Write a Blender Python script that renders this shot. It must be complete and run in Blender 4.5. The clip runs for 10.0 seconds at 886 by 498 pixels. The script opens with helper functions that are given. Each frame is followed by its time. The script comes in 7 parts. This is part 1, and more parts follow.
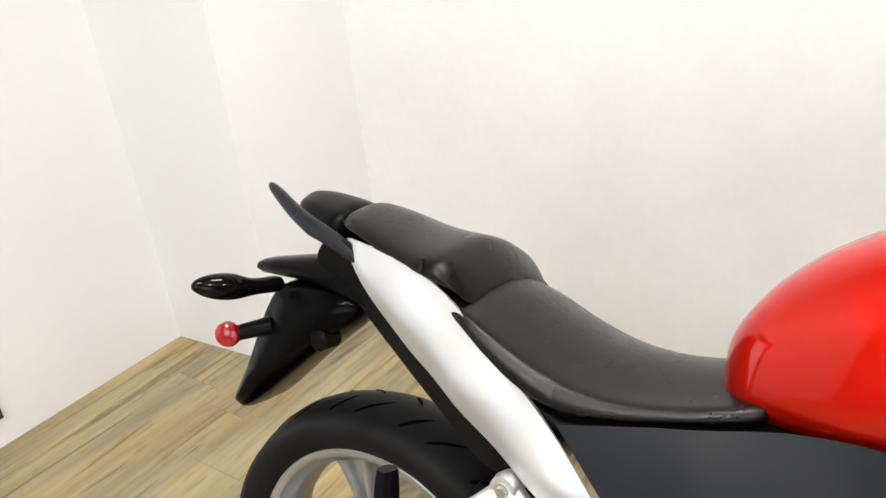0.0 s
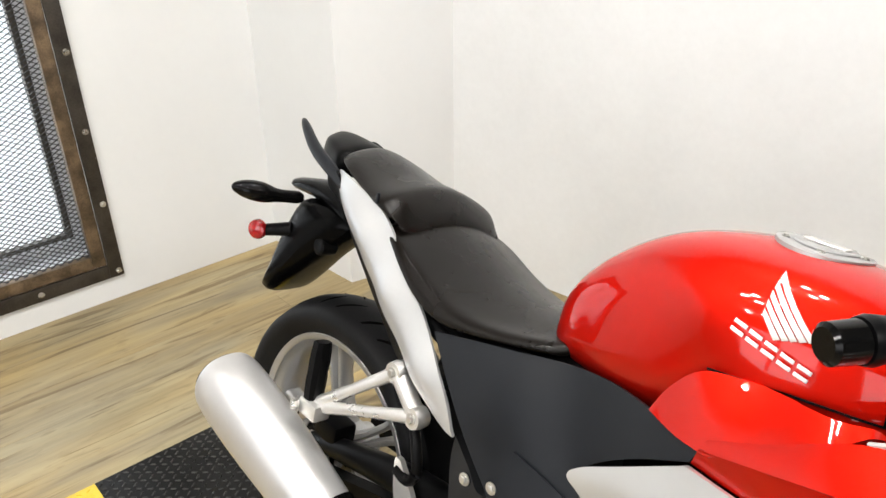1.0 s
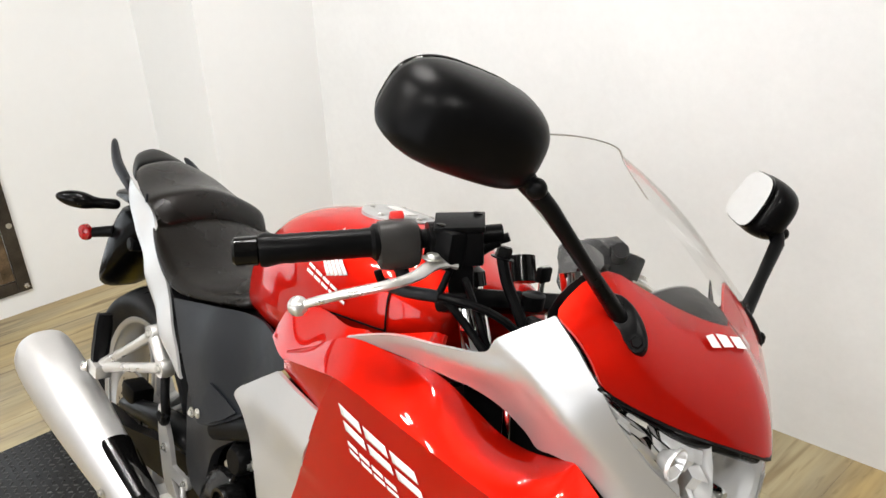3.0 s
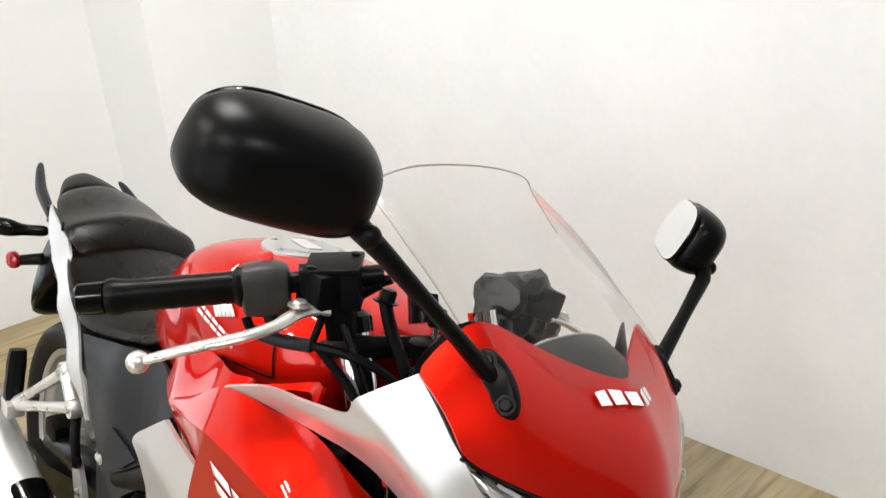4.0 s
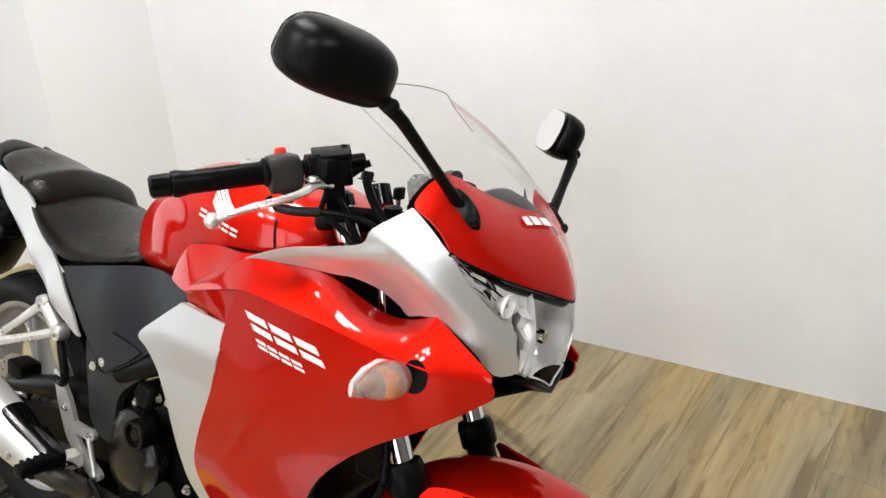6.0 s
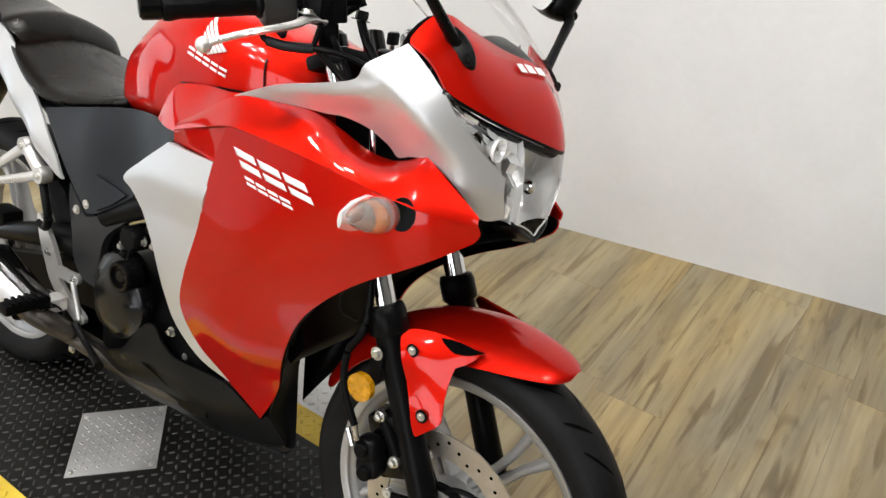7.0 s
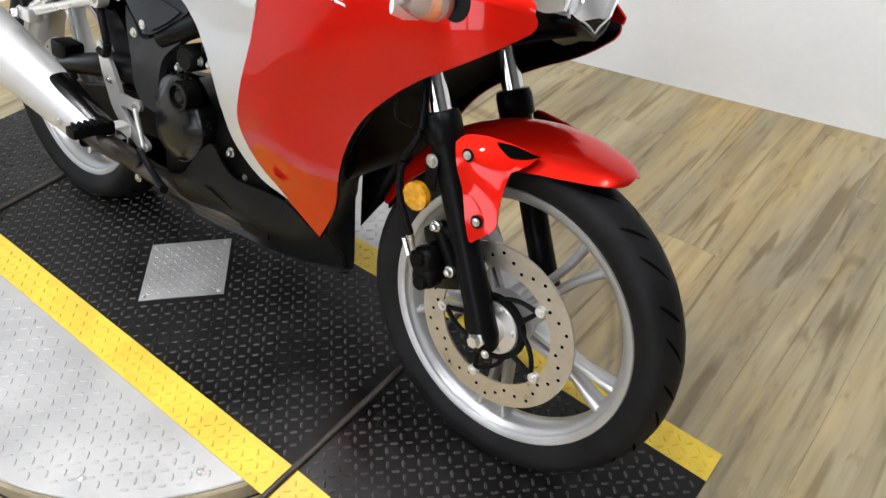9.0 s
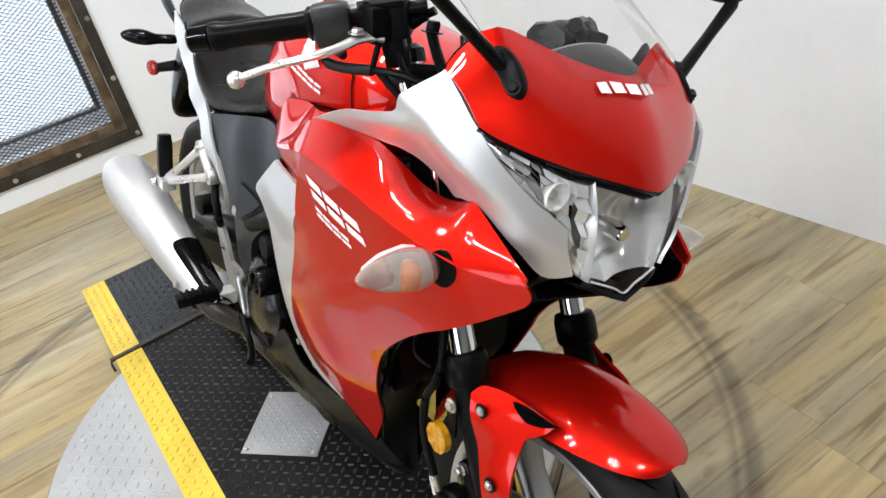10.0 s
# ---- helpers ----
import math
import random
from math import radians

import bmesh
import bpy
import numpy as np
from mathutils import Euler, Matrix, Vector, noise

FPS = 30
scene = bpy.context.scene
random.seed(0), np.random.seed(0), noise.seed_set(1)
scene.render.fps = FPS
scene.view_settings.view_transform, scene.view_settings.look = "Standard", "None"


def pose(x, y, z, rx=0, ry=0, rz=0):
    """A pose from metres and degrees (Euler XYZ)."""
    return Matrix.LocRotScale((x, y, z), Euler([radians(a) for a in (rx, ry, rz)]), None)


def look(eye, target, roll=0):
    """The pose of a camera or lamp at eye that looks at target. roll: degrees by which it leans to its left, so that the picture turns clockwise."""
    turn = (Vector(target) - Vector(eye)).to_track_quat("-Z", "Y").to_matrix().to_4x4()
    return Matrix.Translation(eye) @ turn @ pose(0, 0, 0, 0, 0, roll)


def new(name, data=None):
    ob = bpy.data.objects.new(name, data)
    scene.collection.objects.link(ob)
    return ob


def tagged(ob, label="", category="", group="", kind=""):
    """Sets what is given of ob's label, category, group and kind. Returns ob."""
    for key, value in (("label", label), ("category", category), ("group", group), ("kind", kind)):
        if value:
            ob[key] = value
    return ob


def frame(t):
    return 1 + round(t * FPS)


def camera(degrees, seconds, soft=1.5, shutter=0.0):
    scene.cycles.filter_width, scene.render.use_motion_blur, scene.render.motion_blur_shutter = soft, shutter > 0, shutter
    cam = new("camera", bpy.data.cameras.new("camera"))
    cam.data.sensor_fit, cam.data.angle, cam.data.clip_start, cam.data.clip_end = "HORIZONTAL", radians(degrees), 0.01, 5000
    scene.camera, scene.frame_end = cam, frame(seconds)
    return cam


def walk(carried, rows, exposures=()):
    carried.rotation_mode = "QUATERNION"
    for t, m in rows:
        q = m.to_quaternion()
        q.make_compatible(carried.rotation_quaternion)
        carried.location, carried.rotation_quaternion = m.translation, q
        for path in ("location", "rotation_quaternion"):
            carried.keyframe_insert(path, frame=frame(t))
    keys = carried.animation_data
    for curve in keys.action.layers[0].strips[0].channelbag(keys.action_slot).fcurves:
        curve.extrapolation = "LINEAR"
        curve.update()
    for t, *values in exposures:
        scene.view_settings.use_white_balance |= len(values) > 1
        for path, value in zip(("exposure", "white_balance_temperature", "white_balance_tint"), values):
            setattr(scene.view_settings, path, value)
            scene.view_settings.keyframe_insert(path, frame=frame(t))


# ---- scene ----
cam = camera(59.64, 10.0)
PATH = [
    (0, (0.7174, -0.5344, 1.2673), (-0.3521, 0.9070, 0.3848), -6.33),
    (0.2, (0.7600, -0.5648, 1.3008), (-0.3595, 0.8187, 0.3883), -4.22),
    (0.5, (0.8662, -0.6014, 1.3293), (-0.4094, 0.6722, 0.4630), -4.05),
    (0.7, (0.9622, -0.5795, 1.3231), (-0.3538, 0.5753, 0.3567), -2.40),
    (1, (1.1059, -0.5373, 1.3483), (-0.2264, 0.6133, 0.3994), -0.80),
    (1.2, (1.1884, -0.4959, 1.3692), (-0.1838, 0.5716, 0.3809), -5.18),
    (1.5, (1.3040, -0.5345, 1.3654), (-0.0469, 0.6721, 0.5170), -2.51),
    (2, (1.4974, -0.6003, 1.3932), (0.1513, 0.6171, 0.5549), -2.26),
    (2.5, (1.5956, -0.5395, 1.4115), (0.2475, 0.6473, 0.5319), -1.36),
    (3, (1.6532, -0.3834, 1.3950), (0.2909, 0.7928, 0.5231), -2.31),
    (3.2, (1.6547, -0.3171, 1.3903), (0.3043, 0.8788, 0.5257), -3.27),
    (4.3, (1.684, -0.214, 1.378), (0.300, 0.967, 0.552), -2.0),
    (4.5, (1.6905, -0.1987, 1.3548), (0.3433, 1.0266, 0.5343), 0.26),
    (5, (1.7493, -0.2719, 1.3811), (0.5302, 1.0604, 0.5193), -2.96),
    (5.2, (1.760, -0.380, 1.418), (0.618, 1.018, 0.555), -0.9),
    (6.3, (1.8240, -0.6213, 1.4004), (0.8046, 0.8271, 0.4725), -1.91),
    (6.5, (1.8266, -0.6278, 1.3938), (0.8308, 0.7978, 0.4071), -0.26),
    (7, (1.8278, -0.6521, 1.3385), (0.8831, 0.7220, 0.2348), 1.60),
    (7.5, (1.8310, -0.6642, 1.2828), (0.9686, 0.6441, 0.0397), 4.34),
    (7.7, (1.8366, -0.7149, 1.2715), (1.0205, 0.5893, -0.0066), 5.23),
    (8, (1.8468, -0.6907, 1.2157), (1.0657, 0.5259, -0.1651), 7.36),
    (8.5, (1.8637, -0.6934, 1.1982), (1.1186, 0.4731, -0.2458), 7.78),
    (9, (1.8702, -0.6968, 1.2411), (0.9145, 0.4388, -0.0997), -1.64),
    (9.5, (1.8719, -0.4964, 1.2882), (0.5598, 0.4681, 0.1269), -8.46),
    (9.7, (1.8907, -0.4014, 1.3229), (0.4728, 0.5148, 0.2502), -8.69),
    (10, (1.9074, -0.2898, 1.3396), (0.4687, 0.4689, 0.1757), -11.76),
]
walk(cam, [(t, look(eye, target, roll)) for t, eye, target, roll in PATH],
     [(0, -0.03, 6650, 10), (1, -0.08, 6650, 10), (2.5, -0.11, 6600, 10), (3.5, -0.14, 6600, 10), (4.5, -0.16, 6600, 10), (5.2, -0.2, 6550, 10), (6.5, -0.2, 6500, 10), (7.5, -0.17, 6450, 10), (8.5, 0.0, 6200, 10), (9.2, -0.03, 6150, 10), (10, -0.08, 6100, 10)])

# ---- light ----
world = bpy.data.worlds.new("daylight")
scene.world = world
world.use_nodes = True
wt = world.node_tree
sky = wt.nodes.new("ShaderNodeTexSky")
sky.sky_type, sky.sun_disc, sky.sun_elevation, sky.sun_rotation = "NISHITA", False, radians(38), radians(250)
wt.links.new(sky.outputs["Color"], wt.nodes["Background"].inputs["Color"])
wt.nodes["Background"].inputs["Strength"].default_value = 0.12


def area(name, m, sx, sy, power, col):
    li = bpy.data.lights.new(name, "AREA")
    li.shape, li.size, li.size_y, li.energy, li.color = "RECTANGLE", sx, sy, power, col
    ob = new(name, li)
    ob.matrix_basis = m
    return ob


# daylight in the barred window and in the two openings of the shop front
area("window_daylight", look((-1.60, -0.45, 0.62), (0.0, -0.45, 0.45)), 1.0, 0.95, 7.5, (0.90, 0.95, 1.0))
area("shop_door_daylight", look((2.5, -3.5, 1.05), (2.4, 0, 0.8)), 1.55, 2.1, 16, (0.93, 0.96, 1.0))
area("shop_window_daylight", look((0.4, -3.5, 1.4), (0.5, 0, 0.9)), 1.55, 1.4, 12, (0.93, 0.96, 1.0))
LAMPS = [(0.15, -1.0, 40), (0.45, 0.35, 20), (1.7, -1.3, 10), (2.7, -0.2, 30), (0.0, -2.3, 0)]
li = bpy.data.lights.new("ceiling_bulb", "AREA")
li.shape, li.size, li.energy, li.color = "DISK", 0.09, 6.3, (1.0, 0.985, 0.96)
for lx, ly, la in LAMPS:
    for k in range(5):
        a = radians(la) + 2 * math.pi * k / 5
        ob = new("ceiling_bulb", li)
        ob.location = (lx + 0.2 * math.cos(a), ly + 0.2 * math.sin(a), 2.588)

# ---- small builders ----
def obj_from(name, bm, mat, parent=None, smooth=True, angle=40):
    me = bpy.data.meshes.new(name)
    bmesh.ops.recalc_face_normals(bm, faces=bm.faces)
    bm.to_mesh(me)
    bm.free()
    if smooth:
        for p in me.polygons:
            p.use_smooth = True
        me.set_sharp_from_angle(angle=radians(angle))
    for m in (mat if isinstance(mat, (list, tuple)) else [mat]):
        me.materials.append(m)
    ob = new(name, me)
    if parent is not None:
        ob.parent = parent
    return ob


def part(name, bm, mat, parent, label="", smooth=True, angle=40):
    ob = obj_from(name, bm, mat, parent, smooth, angle)
    return tagged(ob, label) if label else ob


def thing(name, label, category, group="", m=None):
    ob = tagged(new(name), label, category, group)
    ob.empty_display_size = 0.05
    if m is not None:
        ob.matrix_basis = m
    return ob


def box(bm, lo, hi, bevel=0.0, m=None):
    r = bmesh.ops.create_cube(bm, size=1)
    vs = r["verts"]
    c = [(a + b) / 2 for a, b in zip(lo, hi)]
    for v in vs:
        v.co = Vector([c[i] + v.co[i] * (hi[i] - lo[i]) for i in range(3)])
    if bevel:
        es = list({e for v in vs for e in v.link_edges})
        r = bmesh.ops.bevel(bm, geom=es, offset=bevel, segments=2, affect="EDGES", profile=0.6)
        vs = list({v for f in r["faces"] for v in f.verts} | {v for v in vs if v.is_valid})
    if m is not None:
        for v in vs:
            v.co = m @ v.co
    return vs


def frame_of(d, up=(0, 0, 1)):
    d = Vector(d).normalized()
    u = Vector(up)
    if abs(d.dot(u.normalized())) > 0.98:
        u = Vector((1, 0, 0)) if abs(d.x) < 0.9 else Vector((0, 1, 0))
    s = u.cross(d).normalized()
    return s, d.cross(s).normalized(), d


def tube(bm, pts, rad, n=12, cap=True, up=(0, 0, 1)):
    """A round bar through pts; rad is one radius or one for each point."""
    pts = [Vector(p) for p in pts]
    rads = rad if isinstance(rad, (list, tuple)) else [rad] * len(pts)
    rings = []
    for i, p in enumerate(pts):
        d = pts[min(i + 1, len(pts) - 1)] - pts[max(i - 1, 0)]
        s, u, _ = frame_of(d, up)
        rings.append([bm.verts.new(p + (s * math.cos(a) + u * math.sin(a)) * rads[i]) for a in [2 * math.pi * k / n for k in range(n)]])
    skin(bm, rings, cap)
    return rings


def skin(bm, rings, cap=True, close=True):
    n = len(rings[0])
    for a, b in zip(rings, rings[1:]):
        for k in range(n if close else n - 1):
            j = (k + 1) % n
            bm.faces.new((a[k], a[j], b[j], b[k]))
    if cap and close:
        bm.faces.new(rings[0][::-1])
        bm.faces.new(rings[-1])


def spline(pts, n=8, closed=False):
    """Points along a smooth curve through pts."""
    P = [Vector(p) for p in pts]
    out = []
    m = len(P) if closed else len(P) - 1
    for i in range(m):
        if closed:
            a, b, c, d = P[i - 1], P[i], P[(i + 1) % len(P)], P[(i + 2) % len(P)]
        else:
            a, b, c, d = P[max(i - 1, 0)], P[i], P[i + 1], P[min(i + 2, len(P) - 1)]
        for k in range(n):
            t = k / n
            out.append(0.5 * ((2 * b) + (c - a) * t + (2 * a - 5 * b + 4 * c - d) * t * t + (3 * b - a - 3 * c + d) * t ** 3))
    if not closed:
        out.append(P[-1])
    return out


def revolve(bm, profile, n=64, axis="y", centre=(0, 0, 0), closed=False):
    """Turns a profile of (radius, along) round an axis through centre."""
    c = Vector(centre)
    rings = []
    for r, h in profile:
        ring = []
        for k in range(n):
            a = 2 * math.pi * k / n
            ca, sa = math.cos(a) * r, math.sin(a) * r
            v = {"y": (ca, h, sa), "z": (ca, sa, h), "x": (h, ca, sa)}[axis]
            ring.append(bm.verts.new(c + Vector(v)))
        rings.append(ring)
    skin(bm, rings + ([rings[0]] if closed else []), cap=False)
    return rings


def bolt(bm, p, d, r=0.006, h=0.005):
    """A hex bolt head on a washer at p, facing d."""
    p, d = Vector(p), Vector(d).normalized()
    tube(bm, [p, p + d * 0.0015], r * 1.45, 14)
    tube(bm, [p + d * 0.0015, p + d * h * 0.8, p + d * h], [r, r, r * 0.8], 6)


# ---- materials ----
def nodes_of(name):
    m = bpy.data.materials.new(name)
    m.use_nodes = True
    t = m.node_tree
    return m, t, t.nodes["Principled BSDF"]


def noise_node(t, scale, detail=4, rough=0.6, stretch=None, coord="Object"):
    tc = t.nodes.new("ShaderNodeTexCoord")
    mp = t.nodes.new("ShaderNodeMapping")
    if stretch:
        mp.inputs["Scale"].default_value = stretch
    nz = t.nodes.new("ShaderNodeTexNoise")
    nz.inputs["Scale"].default_value, nz.inputs["Detail"].default_value, nz.inputs["Roughness"].default_value = scale, detail, rough
    t.links.new(tc.outputs[coord], mp.inputs["Vector"])
    t.links.new(mp.outputs["Vector"], nz.inputs["Vector"])
    return nz


def ramp_node(t, source, stops):
    r = t.nodes.new("ShaderNodeValToRGB")
    while len(r.color_ramp.elements) < len(stops):
        r.color_ramp.elements.new(0.5)
    for e, (p, c) in zip(r.color_ramp.elements, stops):
        e.position, e.color = p, (*c, 1) if len(c) == 3 else c
    t.links.new(source, r.inputs["Fac"])
    return r


def mix_node(t, fac, a, b, mode="MIX"):
    m = t.nodes.new("ShaderNodeMix")
    m.data_type, m.blend_type = "RGBA", mode
    for key, v in (("Factor", fac), ("A", a), ("B", b)):
        sock = [s for s in m.inputs if s.name == key and s.type in (("VALUE",) if key == "Factor" else ("RGBA",))][0]
        if hasattr(v, "is_linked"):
            t.links.new(v, sock)
        elif key == "Factor":
            sock.default_value = v
        else:
            sock.default_value = (*v, 1)
    return [s for s in m.outputs if s.type == "RGBA"][0]


def bump_node(t, p, height, strength=0.2, dist=0.002):
    b = t.nodes.new("ShaderNodeBump")
    b.inputs["Strength"].default_value, b.inputs["Distance"].default_value = strength, dist
    t.links.new(height, b.inputs["Height"])
    t.links.new(b.outputs["Normal"], p.inputs["Normal"])


def plain(name, col, rough=0.5, metal=0.0, vary=0.12, scale=6, bump=0.0, bscale=300, coat=0.0, rvary=0.08, coat_rough=0.03, spec=0.5):
    """A surface with slight mottling at two scales, uneven gloss and fine relief."""
    m, t, p = nodes_of(name)
    big = noise_node(t, scale, 5, 0.62)
    fine = noise_node(t, scale * 22, 3, 0.6)
    dark = tuple(c * (1 - vary) for c in col)
    lite = tuple(min(1, c * (1 + vary)) for c in col)
    r = ramp_node(t, big.outputs["Fac"], [(0.3, dark), (0.7, lite)])
    r2 = ramp_node(t, fine.outputs["Fac"], [(0.3, (1 - vary * 0.6,) * 3), (0.7, (1, 1, 1))])
    t.links.new(mix_node(t, 1.0, r.outputs["Color"], r2.outputs["Color"], "MULTIPLY"), p.inputs["Base Color"])
    rr = ramp_node(t, big.outputs["Fac"], [(0.3, (max(0.02, rough - rvary),) * 3), (0.7, (min(1, rough + rvary),) * 3)])
    t.links.new(rr.outputs["Color"], p.inputs["Roughness"])
    p.inputs["Metallic"].default_value = metal
    p.inputs["Specular IOR Level"].default_value = spec
    if coat:
        p.inputs["Coat Weight"].default_value, p.inputs["Coat Roughness"].default_value = coat, coat_rough
    if bump:
        bump_node(t, p, noise_node(t, bscale, 3, 0.6).outputs["Fac"], bump, 0.001)
    return m


def glow(name, col, strength):
    m, t, p = nodes_of(name)
    p.inputs["Base Color"].default_value = (*col, 1)
    p.inputs["Emission Color"].default_value = (*col, 1)
    p.inputs["Emission Strength"].default_value = strength
    return m


def clear(name, tint=(1, 1, 1), rough=0.0, ior=1.45):
    m, t, p = nodes_of(name)
    p.inputs["Base Color"].default_value = (*tint, 1)
    p.inputs["Transmission Weight"].default_value = 1
    p.inputs["Roughness"].default_value, p.inputs["IOR"].default_value = rough, ior
    return m


def thin_pane(name, tint, gloss=0.07):
    """A thin clear sheet: it lets light straight through and mirrors a little."""
    m, t, p = nodes_of(name)
    t.nodes.remove(p)
    a, b, mx = t.nodes.new("ShaderNodeBsdfTransparent"), t.nodes.new("ShaderNodeBsdfGlossy"), t.nodes.new("ShaderNodeMixShader")
    a.inputs["Color"].default_value = (*tint, 1)
    b.inputs["Roughness"].default_value = 0.03
    lw = t.nodes.new("ShaderNodeLayerWeight")
    lw.inputs["Blend"].default_value = 0.25
    mr = t.nodes.new("ShaderNodeMapRange")
    mr.inputs["To Min"].default_value, mr.inputs["To Max"].default_value = gloss * 0.5, gloss * 6
    t.links.new(lw.outputs["Fresnel"], mr.inputs["Value"])
    t.links.new(mr.outputs["Result"], mx.inputs["Fac"])
    t.links.new(a.outputs["BSDF"], mx.inputs[1])
    t.links.new(b.outputs["BSDF"], mx.inputs[2])
    t.links.new(mx.outputs["Shader"], t.nodes["Material Output"].inputs["Surface"])
    return m


def wood_floor():
    m, t, p = nodes_of("oak_vinyl_plank")
    info = t.nodes.new("ShaderNodeObjectInfo")
    tc = t.nodes.new("ShaderNodeNewGeometry")
    comb = t.nodes.new("ShaderNodeCombineXYZ")
    for k, v in (("X", 0.10), ("Y", 0.9), ("Z", 0.04)):
        mul = t.nodes.new("ShaderNodeMath")
        mul.operation = "MULTIPLY"
        mul.inputs[1].default_value = v
        t.links.new(info.outputs["Random"], mul.inputs[0])
        t.links.new(mul.outputs[0], comb.inputs[k])
    add = t.nodes.new("ShaderNodeVectorMath")
    add.operation = "ADD"
    t.links.new(tc.outputs["Position"], add.inputs[0])
    t.links.new(comb.outputs[0], add.inputs[1])

    def nz(scale, stretch, detail=5, dist=0.0):
        mp = t.nodes.new("ShaderNodeMapping")
        mp.inputs["Scale"].default_value = stretch
        n = t.nodes.new("ShaderNodeTexNoise")
        n.inputs["Scale"].default_value, n.inputs["Detail"].default_value, n.inputs["Distortion"].default_value = scale, detail, dist
        t.links.new(add.outputs[0], mp.inputs["Vector"])
        t.links.new(mp.outputs["Vector"], n.inputs["Vector"])
        return n
    streak = nz(5.5, (1, 0.20, 1), 5, 0.9)
    grain = nz(70, (1, 0.05, 1), 4)
    knots = nz(7, (1, 0.7, 1), 2)
    base = ramp_node(t, streak.outputs["Fac"], [(0.30, WOOD[0]), (0.43, WOOD[1]), (0.56, WOOD[2]), (0.72, WOOD[3])])
    band = ramp_node(t, nz(13, (1, 0.10, 1), 4, 0.6).outputs["Fac"], [(0.34, (0.220, 0.180, 0.115)), (0.47, (0.310, 0.253, 0.148)), (0.60, (0.420, 0.340, 0.182))])
    both_c = mix_node(t, 0.55, base.outputs["Color"], band.outputs["Color"])
    g = ramp_node(t, grain.outputs["Fac"], [(0.3, (0.78, 0.75, 0.70)), (0.60, (1, 1, 1))])
    k = ramp_node(t, knots.outputs["Fac"], [(0.2, (0.45, 0.38, 0.3)), (0.29, (1, 1, 1))])
    tone = ramp_node(t, info.outputs["Random"], [(0.0, (0.97, 0.962, 0.945)), (0.5, (1, 0.99, 0.97)), (1.0, (1.03, 1.02, 1.0))])
    c = mix_node(t, 0.8, both_c, g.outputs["Color"], "MULTIPLY")
    c = mix_node(t, 0.8, c, k.outputs["Color"], "MULTIPLY")
    fleck = ramp_node(t, nz(46, (1, 0.22, 1), 3, 0.4).outputs["Fac"], [(0.30, (0.5, 0.45, 0.38)), (0.42, (1, 1, 1))])
    c = mix_node(t, 0.45, c, fleck.outputs["Color"], "MULTIPLY")
    c = mix_node(t, 1.0, c, tone.outputs["Color"], "MULTIPLY")
    gold = ramp_node(t, nz(3.2, (1, 0.35, 1), 3, 0.5).outputs["Fac"], [(0.36, (1.10, 1.0, 0.80)), (0.62, (0.96, 1.0, 1.10))])
    c = mix_node(t, 1.0, c, gold.outputs["Color"], "MULTIPLY")
    thin = ramp_node(t, nz(28, (1, 0.06, 1), 2, 0.8).outputs["Fac"], [(0.34, (0.50, 0.43, 0.34)), (0.43, (1, 1, 1))])
    c = mix_node(t, 0.8, c, thin.outputs["Color"], "MULTIPLY")
    spot = t.nodes.new("ShaderNodeTexVoronoi")
    spot.inputs["Scale"].default_value = 4.2
    sm = t.nodes.new("ShaderNodeMapping")
    sm.inputs["Scale"].default_value = (1.15, 0.75, 0.02)
    t.links.new(add.outputs[0], sm.inputs["Vector"])
    t.links.new(sm.outputs["Vector"], spot.inputs["Vector"])
    knot = ramp_node(t, spot.outputs["Distance"], [(0.0, (0.30, 0.24, 0.17)), (0.028, (0.50, 0.42, 0.32)), (0.042, (0.82, 0.78, 0.70)), (0.075, (1, 1, 1))])
    c = mix_node(t, 0.85, c, knot.outputs["Color"], "MULTIPLY")
    # rings scuffed into the floor by turning wheels
    geo = t.nodes.new("ShaderNodeNewGeometry")
    dist = t.nodes.new("ShaderNodeVectorMath")
    dist.operation = "DISTANCE"
    dist.inputs[1].default_value = (SCUFF[0], SCUFF[1], -0.045)
    t.links.new(geo.outputs["Position"], dist.inputs[0])
    mr = t.nodes.new("ShaderNodeMapRange")
    mr.inputs["From Min"].default_value, mr.inputs["From Max"].default_value = SCUFF[2] - 0.25, SCUFF[2] + 0.25
    t.links.new(dist.outputs["Value"], mr.inputs["Value"])
    ring = ramp_node(t, mr.outputs["Result"], [(0.40, (1, 1, 1)), (0.44, (0.55, 0.53, 0.51)), (0.46, (0.85, 0.85, 0.85)), (0.49, (0.40, 0.38, 0.36)), (0.53, (0.58, 0.56, 0.54)), (0.56, (1, 1, 1))])
    patch = ramp_node(t, noise_node(t, 1.3, 3, 0.6, coord="Object").outputs["Fac"], [(0.35, (0.70,) * 3), (0.6, (1.0,) * 3)])
    c = mix_node(t, patch.outputs["Color"], c, mix_node(t, 1.0, c, ring.outputs["Color"], "MULTIPLY"))
    t.links.new(c, p.inputs["Base Color"])
    rr = ramp_node(t, streak.outputs["Fac"], [(0.3, (0.36,) * 3), (0.7, (0.5,) * 3)])
    t.links.new(rr.outputs["Color"], p.inputs["Roughness"])
    bump_node(t, p, grain.outputs["Fac"], 0.12, 0.001)
    return m


